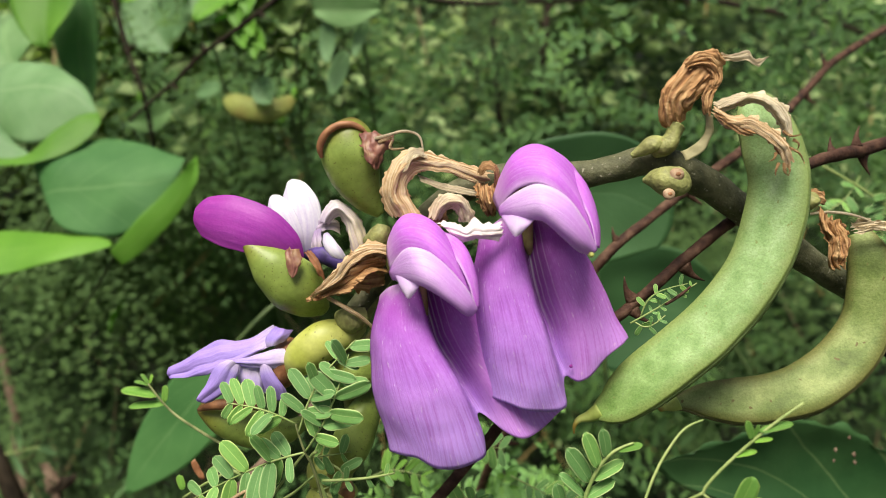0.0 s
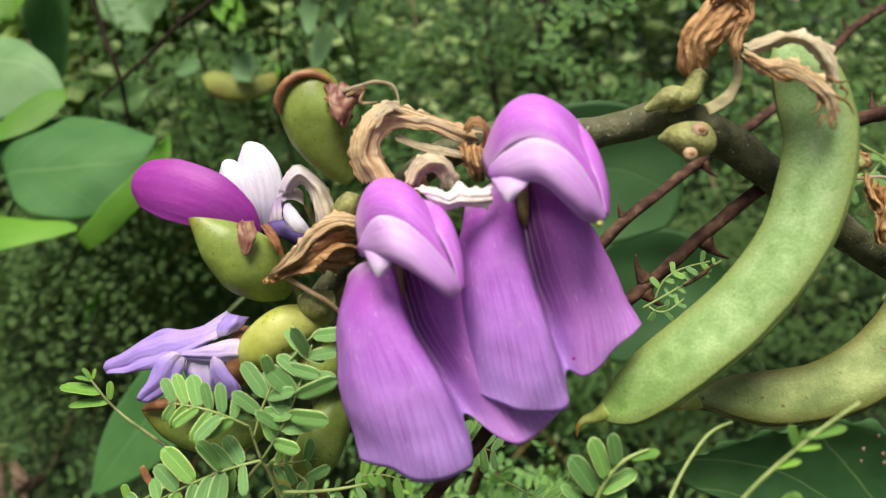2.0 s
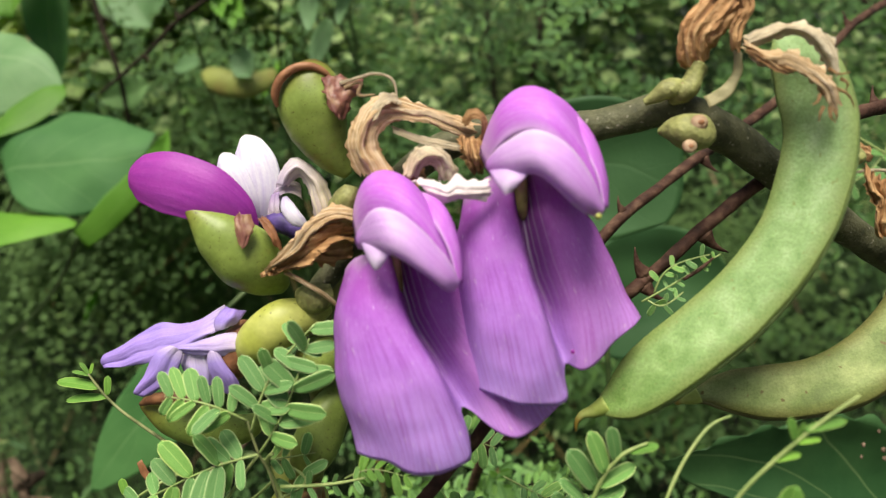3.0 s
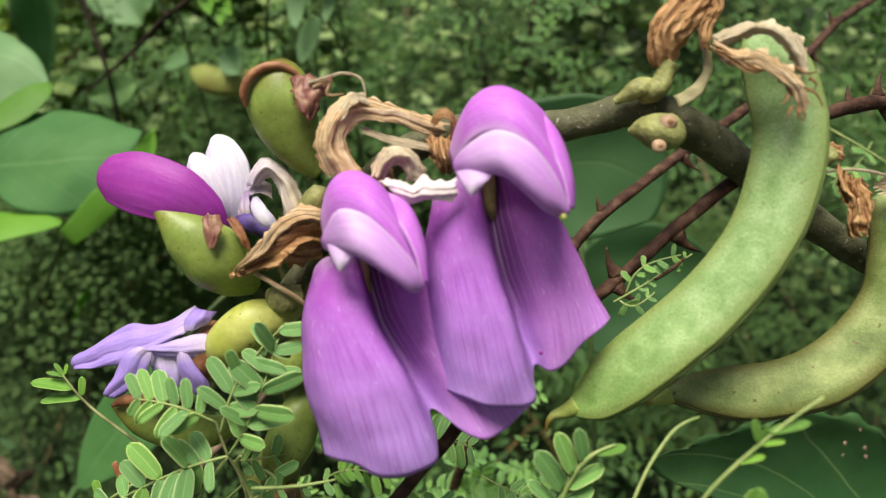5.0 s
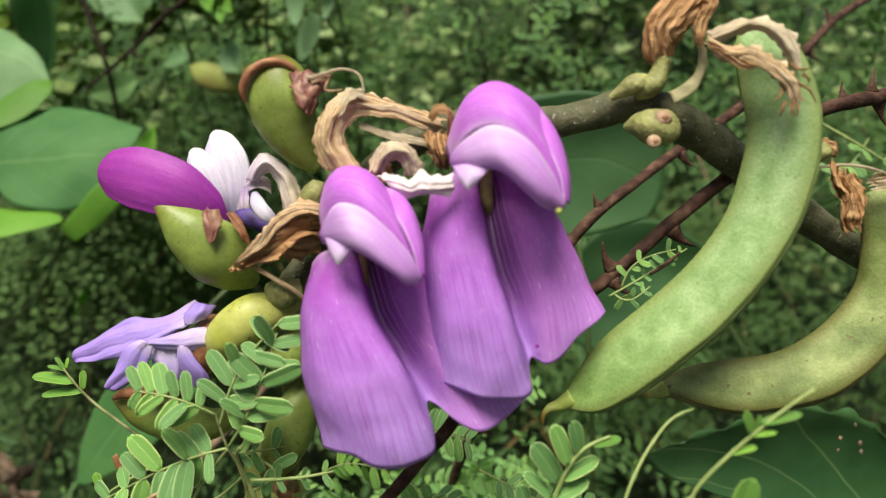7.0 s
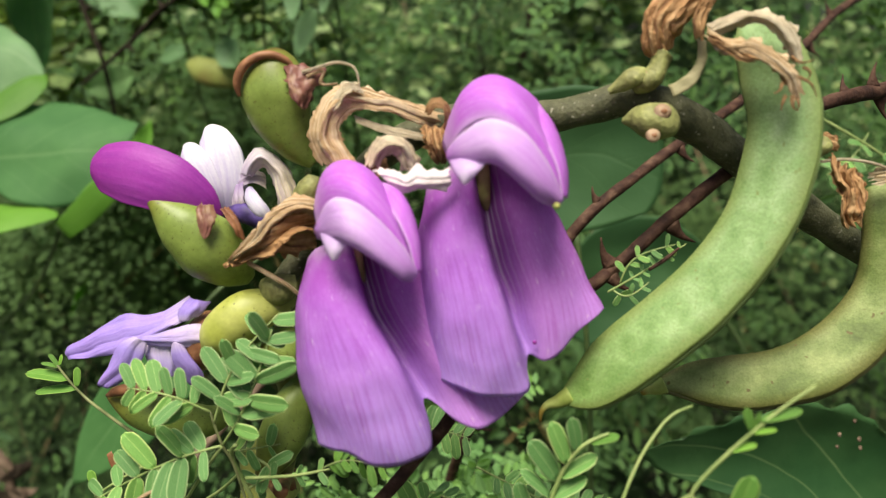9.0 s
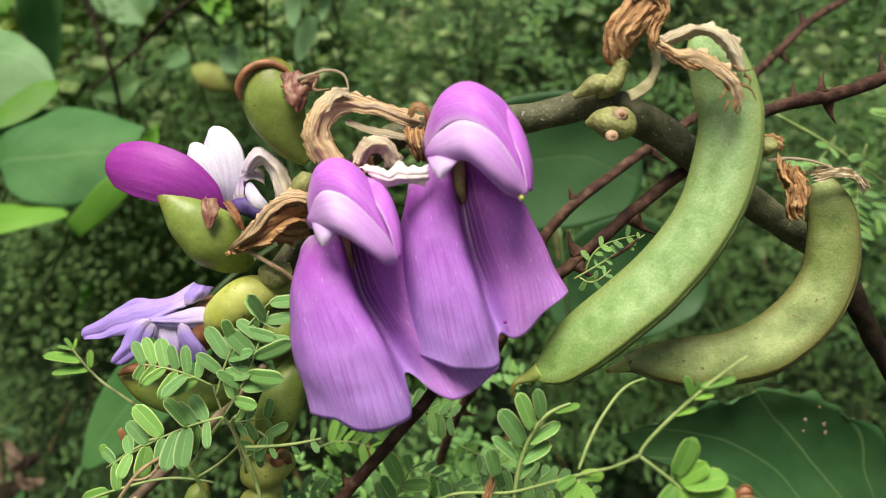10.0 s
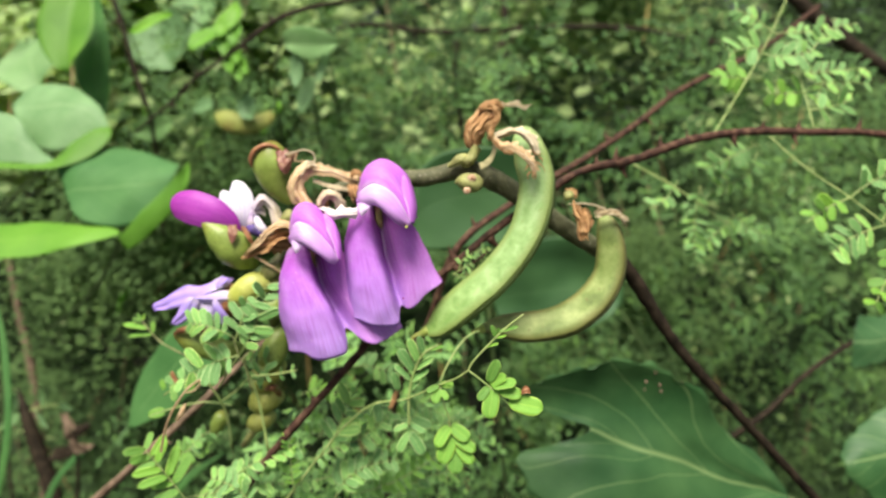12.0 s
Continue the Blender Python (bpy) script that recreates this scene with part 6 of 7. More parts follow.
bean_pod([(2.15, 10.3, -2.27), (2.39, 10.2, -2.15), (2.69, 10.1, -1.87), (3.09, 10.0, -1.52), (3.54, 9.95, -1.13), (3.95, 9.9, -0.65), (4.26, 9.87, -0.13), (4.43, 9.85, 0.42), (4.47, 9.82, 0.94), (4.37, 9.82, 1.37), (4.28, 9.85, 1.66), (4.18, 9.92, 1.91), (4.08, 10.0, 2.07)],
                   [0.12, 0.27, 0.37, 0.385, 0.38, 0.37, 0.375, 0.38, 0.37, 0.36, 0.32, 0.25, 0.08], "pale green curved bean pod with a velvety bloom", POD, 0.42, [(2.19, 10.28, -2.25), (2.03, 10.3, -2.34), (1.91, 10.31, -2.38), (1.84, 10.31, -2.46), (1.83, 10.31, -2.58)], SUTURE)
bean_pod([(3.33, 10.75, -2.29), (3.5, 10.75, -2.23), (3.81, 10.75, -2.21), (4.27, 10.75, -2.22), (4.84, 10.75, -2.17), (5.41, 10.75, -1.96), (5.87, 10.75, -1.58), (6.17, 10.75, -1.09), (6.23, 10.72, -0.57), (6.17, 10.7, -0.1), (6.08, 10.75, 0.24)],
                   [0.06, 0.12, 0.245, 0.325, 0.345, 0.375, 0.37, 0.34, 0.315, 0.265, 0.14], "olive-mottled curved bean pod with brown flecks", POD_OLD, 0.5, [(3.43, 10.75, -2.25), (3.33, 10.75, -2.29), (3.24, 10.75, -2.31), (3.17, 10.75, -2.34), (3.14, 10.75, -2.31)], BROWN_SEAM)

crown = thing("dried_calyx", (3.17, 10.1, 1.83), "wrinkled brown dried calyx standing on a stub", "dried calyx")
part("body", tube([(3.19, 10.1, 1.7), (3.13, 10.02, 1.89), (3.23, 9.95, 2.1), (3.4, 9.9, 2.3), (3.55, 9.9, 2.5), (3.65, 9.95, 2.63)], [0.13, 0.21, 0.22, 0.22, 0.19, 0.08], 36, 50, flat=0.8, rough=0.05, scale=3.0, ridge=0.10, ridges=11), BROWN_DRY, crown)
part("lobe", skin([[(3.25, 9.9, 2.51), (3.43, 9.82, 2.61), (3.64, 9.82, 2.63), (3.78, 9.9, 2.56)], [(3.24, 9.78, 2.41), (3.39, 9.7, 2.46), (3.55, 9.7, 2.46), (3.67, 9.78, 2.33)], [(3.31, 9.78, 2.35), (3.4, 9.7, 2.36), (3.5, 9.7, 2.31), (3.57, 9.75, 2.06)]], 28, 28, 0.02, 0.07, 3.0, 0, (0.04, 4), 0.4), BROWN_DRY, crown, "dark brown torn lobe")
part("lobe", skin([[(3.64, 9.8, 2.5), (3.69, 9.75, 2.32), (3.6, 9.75, 2.1), (3.56, 9.8, 1.81)], [(3.53, 9.75, 2.46), (3.54, 9.7, 2.24), (3.46, 9.72, 2.02), (3.45, 9.8, 1.77)]], 20, 28, 0.02, 0.06, 3.0, 0, (0.04, 3), 0.4), BROWN_DRY, crown)
part("petal", skin([[(3.7, 9.85, 2.6), (3.88, 9.82, 2.58), (4.05, 9.82, 2.61), (4.19, 9.84, 2.54), (4.33, 9.85, 2.57)], [(3.69, 9.82, 2.49), (3.88, 9.8, 2.49), (4.06, 9.8, 2.5), (4.2, 9.82, 2.46), (4.32, 9.85, 2.53)]], 14, 34, 0.02, 0.05, 3.5, 0, (0.025, 2), 0.6), STRAW, crown, "straw coloured ragged strip")
part("petal", skin([[(3.52, 9.9, 1.83), (3.54, 9.92, 1.64), (3.46, 9.98, 1.45), (3.24, 10.05, 1.33)], [(3.61, 9.85, 1.78), (3.62, 9.88, 1.58), (3.53, 9.92, 1.34), (3.3, 10, 1.19)]], 8, 20, 0.03, 0.04, 2.5), plant_material("dull tan green bract", [(0.3, (0.22, 0.21, 0.09)), (0.7, (0.42, 0.38, 0.20))], 300, 0.6), crown, "dull tan hanging bract")

shroud = thing("withered_flower", (3.84, 9.7, 1.87), "straw coloured withered petals clinging to a pod top", "dried flower")
part("petal", skin([[(3.58, 9.75, 1.93), (3.75, 9.6, 1.98), (3.99, 9.5, 2.01), (4.26, 9.46, 1.92), (4.44, 9.46, 1.72), (4.47, 9.46, 1.49)], [(3.57, 9.66, 1.84), (3.73, 9.5, 1.88), (3.95, 9.4, 1.92), (4.17, 9.37, 1.82), (4.33, 9.37, 1.65), (4.39, 9.4, 1.46)], [(3.61, 9.7, 1.8), (3.78, 9.56, 1.83), (3.98, 9.48, 1.87), (4.16, 9.45, 1.79), (4.3, 9.44, 1.63), (4.38, 9.45, 1.48)]], 36, 60, 0.01, 0.03, 3.0, 0, (0.022, 2.0), 0.8), STRAW, shroud)
part("petal", skin([[(3.55, 9.68, 1.86), (3.72, 9.5, 1.7), (3.94, 9.42, 1.68), (4.18, 9.38, 1.56), (4.35, 9.36, 1.37), (4.45, 9.4, 1.11)], [(3.54, 9.6, 1.76), (3.68, 9.42, 1.61), (3.88, 9.34, 1.58), (4.09, 9.3, 1.45), (4.26, 9.29, 1.27), (4.38, 9.34, 1.04)], [(3.59, 9.64, 1.71), (3.7, 9.48, 1.55), (3.89, 9.42, 1.51), (4.08, 9.38, 1.4), (4.24, 9.36, 1.23), (4.36, 9.4, 1.03)]], 40, 64, 0.01, 0.035, 3.0, 0, (0.028, 2.5), 0.9), DRY, shroud, "tan folded petal")
part("petal", skin([[(3.54, 9.6, 1.81), (3.62, 9.46, 1.68), (3.74, 9.4, 1.59), (3.9, 9.36, 1.5)], [(3.55, 9.58, 1.72), (3.61, 9.44, 1.59), (3.73, 9.4, 1.5), (3.87, 9.38, 1.43)]], 18, 30, 0.01, 0.03, 3.4, 0, (0.02, 2), 0.8), BROWN_DRY, shroud, "brown folded edge")
for a, b, c in (((4.33, 9.4, 1.51), (4.42, 9.36, 1.44), (4.54, 9.36, 1.46)), ((4.37, 9.36, 1.3), (4.51, 9.34, 1.22), (4.59, 9.36, 1.08)), ((4.23, 9.36, 1.23), (4.2, 9.34, 1.15), (4.15, 9.36, 1.12)), ((4.34, 9.36, 1.1), (4.34, 9.34, 0.98), (4.4, 9.36, 0.93)),
                ((4.38, 9.36, 1.08), (4.4, 9.34, 1.0), (4.39, 9.36, 0.94)), ((4.28, 9.38, 1.1), (4.24, 9.36, 1.01), (4.24, 9.38, 0.94)), ((4.45, 9.4, 1.4), (4.52, 9.38, 1.34), (4.51, 9.4, 1.27))):
    part("shred", tube([a, b, c], [0.022, 0.014, 0.005], 8, 12, rough=0.02), BROWN_DRY if c[2] < a[2] else STRAW, shroud, "thin dry shred")

tuft = thing("withered_flower", (5.68, 10.6, 0.22), "brown shrivelled petals at the mottled pod's neck", "dried flower")
part("petal", skin([[(5.31, 10.5, 0.63), (5.31, 10.45, 0.34), (5.38, 10.4, 0.03), (5.52, 10.4, -0.32)], [(5.47, 10.4, 0.5), (5.49, 10.35, 0.25), (5.56, 10.35, -0.04), (5.59, 10.38, -0.29)], [(5.72, 10.5, 0.43), (5.75, 10.45, 0.22), (5.77, 10.42, 0.03), (5.67, 10.42, -0.22)]], 36, 36, 0.02, 0.08, 2.8, 0, (0.06, 3), 0.4), BROWN_DRY, tuft)
part("petal", skin([[(5.79, 10.5, 0.35), (6.08, 10.42, 0.4), (6.32, 10.4, 0.35), (6.54, 10.45, 0.18)], [(5.85, 10.42, 0.23), (6.1, 10.35, 0.27), (6.3, 10.35, 0.23), (6.44, 10.42, 0.08)]], 20, 30, 0.02, 0.05, 3.0, 0, (0.05, 4), 0.6), STRAW, tuft)
part("petal", skin([[(5.21, 10.6, 0.84), (5.32, 10.55, 0.88), (5.45, 10.55, 0.78)], [(5.24, 10.55, 0.63), (5.34, 10.5, 0.65), (5.46, 10.5, 0.63)]], 16, 20, 0.012, 0.06, 5.0, 0, (0.03, 2), 0.6), BROWN_DRY, tuft, "brown curled scale")
part("filament", tube([(5.23, 10.5, 0.5), (5.52, 10.42, 0.52), (5.89, 10.4, 0.45), (6.2, 10.4, 0.3)], [0.02, 0.02, 0.018, 0.01], 8, 20), STRAW, tuft, "straw thread")


# ---- feathery fronds of the thorny scrub ----
def leaflet_mesh(name, material, half=0.2):
    """One oblong leaflet, unit long along +y, slightly folded and cupped."""
    ns, nt = 6, 9
    P = np.zeros((ns + 1, nt + 1, 3))
    for i in range(ns + 1):
        s = 2 * i / ns - 1
        for j in range(nt + 1):
            t = j / nt
            w = half * max(1 - abs(2 * t - 1) ** 3.2, 0.04) ** 0.5 * (0.88 + 0.2 * t)
            P[i, j] = (s * w + 0.05 * (t - t * t), t, 0.03 * abs(s) - 0.10 * (t - 0.4) ** 2)
    bm = grid_bm(P, 0.018, 0.5)
    me = bpy.data.meshes.new(name)
    bmesh.ops.recalc_face_normals(bm, faces=bm.faces)
    bm.to_mesh(me)
    bm.free()
    me.materials.append(material)
    for p in me.polygons:
        p.use_smooth = True
    return me


GREEN, YOUNG, SLIM = leaflet_mesh("leaflet", LEAFLET, 0.2), leaflet_mesh("leaflet", LEAFLET_YOUNG, 0.26), leaflet_mesh("leaflet", LEAFLET_YOUNG, 0.165)
frng = random.Random(11)
TURN = AXES.to_3x3()


def leaflet(parent, p, way, normal, length, mesh):
    way, normal = unit(way), np.array(normal, float)
    side = unit(np.cross(way, normal))
    normal = np.cross(side, way)
    ob = new("leaflet", mesh)
    ob.parent = parent
    wide = frng.uniform(0.85, 1.2)
    m = Matrix((side * wide, way, normal)).transposed()
    m = (TURN @ m).to_4x4() @ Matrix.Scale(length * 0.01, 4)
    m.translation = at(p) - origin(parent)
    ob.matrix_basis = m
    return ob


def pinna(parent, path, pairs, length, mesh=None, start=0.15, facing=(0.1, -1, 0.35), open_angle=0.5, thick=0.02, grow=0.0, end=True):
    """One row of paired leaflets along a thin rachis."""
    mesh = mesh or GREEN
    part("rachis", tube(path, [thick, thick * 0.9, thick * 0.55], 6, 18), SHOOT, parent)
    P = curve(path, 200)
    for k in range(pairs):
        f = start + (1 - start) * (k + 0.5) / pairs
        i = int(f * 200)
        t = unit(P[min(i + 4, 200)] - P[max(i - 4, 0)])
        n = unit(np.array(facing) + np.array([frng.gauss(0, 0.24) for _ in range(3)]))
        s = unit(np.cross(t, n))
        size = length * (1 + grow * (0.5 - f)) * (1 - 0.4 * max(0, abs(2 * f - 1.05) - 0.4))
        for sg in (-1, 1):
            if frng.random() < 0.09:
                continue
            d = t * (open_angle + frng.gauss(0, 0.18)) + s * sg + n * frng.gauss(0, 0.28)
            tilt = n + s * frng.gauss(0.25 * sg, 0.3)
            leaflet(parent, P[i], d, tilt, size * frng.uniform(0.74, 1.14), mesh)


def frond(base, label, group="feathery fronds"):
    return thing("mimosa_frond", base, label, "frond", group)


f = frond((-1.55, 10.4, -3.66), "feathery green frond with paired leaflets below the flowers")
part("stalk", tube([(-1.72, 10.6, -3.68), (-1.84, 10.4, -3.07), (-1.93, 10.3, -2.84), (-2.01, 10.25, -2.57), (-2.05, 10.25, -2.43)], [0.019, 0.018, 0.017, 0.016, 0.015], 8, 20), RACHIS, f)
pinna(f, [(-1.93, 10.3, -2.84), (-1.57, 10.1, -2.25), (-1.29, 10.1, -1.44)], 6, 0.52, thick=0.016)
pinna(f, [(-2.01, 10.25, -2.57), (-1.73, 10.1, -1.87), (-1.2, 10.15, -1.25)], 6, 0.46, thick=0.016)
pinna(f, [(-2.05, 10.25, -2.43), (-2.47, 10.12, -2.21), (-3.0, 10.2, -2.13)], 6, 0.40, thick=0.016)
f = frond((-1.93, 10.3, -2.84), "feathery green frond reaching out sideways")
pinna(f, [(-1.93, 10.3, -2.84), (-2.5, 10.3, -3.01), (-3.59, 10.6, -3.59)], 8, 0.50, thick=0.017)
pinna(f, [(-1.93, 10.5, -2.96), (-1.76, 10.6, -2.98), (-1.33, 10.7, -2.94)], 3, 0.3, thick=0.015)
part("stalk", tube([(-1.93, 10.3, -2.84), (-2.22, 10.5, -3.22), (-2.49, 10.7, -3.61)], [0.02, 0.02, 0.02], 8, 12), SHOOT, f)
f = frond((-2.85, 10.5, -3.01), "thin young shoot with folded leaflets")
part("stalk", tube([(-3.48, 11.6, -3.07), (-4.09, 12.2, -2.97), (-4.6, 12.6, -2.81), (-4.81, 12.6, -2.6), (-5.04, 12.6, -2.3)], [0.024, 0.024, 0.022, 0.02, 0.016], 8, 30), RACHIS, f)
for a, b in (((-4.88, 12.6, -2.52), (-5.5, 12.6, -2.4)), ((-4.76, 12.6, -2.66), (-5.37, 12.6, -2.69)), ((-4.76, 12.6, -2.62), (-4.75, 12.6, -2.33)), ((-5.01, 12.6, -2.33), (-5.28, 12.6, -2.26)), ((-5.03, 12.6, -2.31), (-5.16, 12.6, -2.13)), ((-5.01, 12.6, -2.3), (-4.97, 12.6, -2.14))):
    leaflet(f, a, np.array(b) - np.array(a), (0.1, -0.45, 0.9), float(np.linalg.norm(np.array(b) - np.array(a))), SLIM)

f = frond((-1.45, 11, -5.12), "feathery frond on a drooping stalk at the cluster's foot")
part("stalk", tube([(-1.45, 11, -5.12), (-1.66, 10.8, -3.8), (-1.88, 10.5, -3), (-1.78, 10.35, -2.85)], [0.035, 0.03, 0.028, 0.025], 8, 20), SHOOT, f)
pinna(f, [(-1.74, 10.6, -3.33), (-1.15, 10.5, -3.27), (-0.68, 10.4, -3.16)], 3, 0.2, thick=0.025)
pinna(f, [(-1.83, 10.7, -3.03), (-1.45, 10.7, -3.28), (-1.83, 10.7, -3.53)], 2, 0.36)
f = frond((-2.26, 10.9, -4.97), "slender stalk carrying the leaning frond")
part("stalk", tube([(-2.64, 12.2, -5.38), (-2.76, 11.9, -4.29), (-3.28, 11.6, -3.5), (-3.58, 11.7, -3.62), (-4.23, 12, -4.05)], [0.03, 0.028, 0.026, 0.022, 0.02], 8, 24), SHOOT, f)
part("stalk", tube([(-2.83, 11.9, -4.18), (-2.34, 11.6, -3.83), (-1.99, 11.3, -3.48)], [0.025, 0.022, 0.02], 8, 12), SHOOT, f)
leaflet(f, (-4.61, 12, -4.53), (1, 0, 0.25), (0, -1, 0.2), 0.42, YOUNG)
leaflet(f, (-4.23, 12, -3.92), (-0.3, 0, 1), (0, -1, 0.2), 0.25, YOUNG)
part("stalk", tube([(-4.61, 12, -4.57), (-3.96, 12, -4.35), (-3.27, 12, -4.21), (-2.59, 12, -4.28)], [0.02, 0.022, 0.022, 0.02], 8, 18), SHOOT, f)
tw = thing("dry_tendril", (-3.74, 10.6, -5.03), "curled brown dry tendril among the fronds", "tendril")
part("tendril", tube([(-3.74, 10.6, -5.03), (-3.48, 10.4, -4.23), (-3.07, 10.3, -3.59), (-2.72, 10.2, -3.35), (-2.85, 10.2, -3.57), (-3.1, 10.2, -3.64)], [0.03, 0.025, 0.025, 0.022, 0.02, 0.012], 8, 30, rough=0.015), DRY, tw)
part("tendril", tube([(-3.33, 10.4, -4.29), (-3.19, 10.35, -4.1), (-3.11, 10.35, -3.91)], [0.02, 0.06, 0.02], 8, 12), DRY, tw)
bit = thing("withered_leaflet", (-4.08, 12.4, -3.99), "small orange withered leaflet on a frond tip", "leaflet")
part("blade", skin([[(-4.25, 12.4, -3.57), (-4.2, 12.4, -3.74), (-4.06, 12.4, -3.88)], [(-4.17, 12.4, -3.52), (-4.09, 12.4, -3.68), (-4, 12.4, -3.85)]], 6, 8, 0.02, 0.02, 4.0), RUST, bit)

# low fronds along the bottom
def low_frond(a, b, c, pairs, size, mesh):
    f = frond(a, "small feathery frond low in the thorny scrub" if mesh is GREEN else "lime young frond low in the thorny scrub")
    pinna(f, [a, b, c], pairs, size, mesh, facing=(0.05, -0.75, 0.7), thick=0.016)


low_frond((-3.25, 11.0, -6.31), (-3.72, 10.8, -5.57), (-4.2, 10.7, -4.94), 7, 0.62, SLIM)
low_frond((-2.83, 11.2, -6.2), (-1.9, 11.0, -5.46), (-0.77, 11.0, -4.91), 9, 0.44, GREEN)
low_frond((-3.5, 11.4, -6.32), (-2.47, 11.2, -6.06), (-1.4, 11.2, -5.85), 8, 0.42, GREEN)
low_frond((-0.84, 11.0, -6.06), (-0.91, 10.9, -5.42), (-0.95, 10.9, -4.68), 9, 0.24, SLIM)
low_frond((-0.59, 11.2, -5.37), (-0.16, 11.2, -5.19), (0.28, 11.2, -4.92), 4, 0.34, GREEN)
low_frond((-0.12, 11.3, -5.21), (0.15, 11.2, -4.48), (0.51, 11.2, -3.73), 6, 0.55, GREEN)
low_frond((0.04, 11.6, -5.19), (0.74, 11.5, -4.81), (1.32, 11.5, -4.28), 5, 0.5, GREEN)
low_frond((-0.53, 11.7, -5.99), (0.36, 11.6, -5.69), (1.45, 11.6, -5.41), 9, 0.4, GREEN)
low_frond((1.2, 12.0, -5.25), (1.58, 12.0, -4.82), (1.93, 12.0, -4.25), 5, 0.5, GREEN)
low_frond((-2.35, 11.7, -6.44), (-1.58, 11.6, -6.1), (-0.41, 11.6, -5.91), 9, 0.38, GREEN)
low_frond((0.5, 12.5, -6.51), (1.39, 12.4, -6.16), (2.5, 12.4, -5.46), 9, 0.42, SLIM)
low_frond((-4.03, 13.0, -5.71), (-3.72, 13.0, -5.33), (-3.2, 13.0, -5.07), 6, 0.36, GREEN)
low_frond((-4.47, 13.0, -5.97), (-4.09, 13.0, -5.68), (-3.43, 13.0, -5.53), 7, 0.36, SLIM)
low_frond((1.24, 13.5, -4.15), (2.13, 13.5, -4.61), (3.34, 13.5, -5.19), 10, 0.4, GREEN)
low_frond((-0.07, 13.6, -3.62), (0.46, 13.6, -3.55), (1.14, 13.6, -3.72), 7, 0.4, GREEN)
low_frond((2.51, 14.0, -5.01), (3.17, 14.0, -4.98), (3.83, 14.0, -5.3), 8, 0.4, GREEN)
low_frond((-1.47, 14.5, -4.51), (-1.01, 14.5, -4.35), (-0.32, 14.5, -4.5), 7, 0.4, SLIM)
low_frond((0.27, 14.2, -4.74), (1.04, 14.2, -5.04), (1.84, 14.2, -5.67), 9, 0.4, GREEN)
low_frond((1.26, 13.5, -6.94), (1.84, 13.5, -6.49), (2.73, 13.5, -6.28), 8, 0.42, GREEN)
low_frond((-2.02, 13.0, -5.09), (-1.59, 13.0, -4.8), (-1.01, 13.0, -4.82), 6, 0.34, GREEN)
low_frond((-0.04, 11.5, -6.42), (0.26, 11.4, -5.86), (0.76, 11.4, -5.52), 6, 0.45, GREEN)
low_frond((-1.76, 11.0, -6.4), (-2.12, 10.9, -5.94), (-2.7, 10.8, -5.66), 7, 0.42, GREEN)

# the long wiry shoot in front of the lower pod
f = frond((0.55, 10.6, -4.34), "long wiry shoot with small young leaflets under the pods")
part("stalk", tube([(-1.16, 11.2, -6.36), (-0.34, 10.9, -5.27), (0.34, 10.6, -4.43), (1, 10.25, -3.87), (1.78, 9.7, -3.63), (2.45, 9.1, -3.23), (2.81, 8.8, -3.03), (3.03, 8.6, -2.85)], [0.0265, 0.0250, 0.0234, 0.0215, 0.0199, 0.0196, 0.0186, 0.0175], 8, 70, rough=0.0078), SHOOT, f)
part("stalk", tube([(3.03, 8.6, -2.87), (3.06, 8.58, -2.77), (3.35, 8.5, -2.41), (3.63, 8.4, -2.1), (4.06, 8.3, -1.73)], [0.0186, 0.0196, 0.0196, 0.0186, 0.0144], 8, 40, rough=0.0062), SHOOT, f)
part("stalk", tube([(3.03, 8.6, -2.86), (3.37, 8.6, -3.12), (3.72, 8.6, -3.42), (4.06, 8.6, -3.74)], [0.0175, 0.0175, 0.0154, 0.0113], 8, 30, rough=0.0062), SHOOT, f)
part("stalk", tube([(2.47, 9.1, -3.16), (2.61, 9.15, -2.84), (2.8, 9.2, -2.52), (3.03, 9.25, -2.26), (3.28, 9.3, -2.16)], [0.0175, 0.0186, 0.0186, 0.0175, 0.0113], 8, 40, rough=0.0062), SHOOT, f)
part("stalk", tube([(2.47, 9.1, -3.28), (2.56, 9.2, -3.64), (2.68, 9.3, -4.05), (2.67, 9.4, -4.08)], [0.0154, 0.0154, 0.0144, 0.0129], 8, 20), SHOOT, f)


def shoot_leaflet(a, b, tip_out=-0.05, mesh=YOUNG, facing=(0.05, -1, 0.35)):
    """One leaflet from its stalk end a to its tip b."""
    d = np.array(b) - np.array(a)
    leaflet(f, a, d + np.array((0, tip_out, 0)), facing, float(np.linalg.norm(d)), mesh)


shoot_leaflet((3.53, 8.42, -2.18), (3.45, 8.42, -1.95), mesh=SLIM)
shoot_leaflet((3.55, 8.42, -2.15), (3.59, 8.42, -1.99), mesh=SLIM)
shoot_leaflet((3.6, 8.4, -2.08), (3.97, 8.4, -1.97), mesh=SLIM, facing=(0.05, -0.6, 0.9))
shoot_leaflet((3.54, 8.42, -2.2), (3.75, 8.42, -2.15), mesh=SLIM, facing=(0.05, -0.6, 0.9))
shoot_leaflet((3.35, 8.5, -2.39), (3.6, 8.5, -2.31), mesh=SLIM, facing=(0.05, -0.5, 0.9))
shoot_leaflet((3.41, 8.6, -3.09), (3.59, 8.55, -2.63))
shoot_leaflet((3.45, 8.6, -3.14), (3.74, 8.55, -2.91))
shoot_leaflet((3.48, 8.6, -3.16), (3.95, 8.55, -3.05), facing=(0.05, -0.6, 0.9))
shoot_leaflet((3.43, 8.6, -3.17), (3.21, 8.55, -3.42))
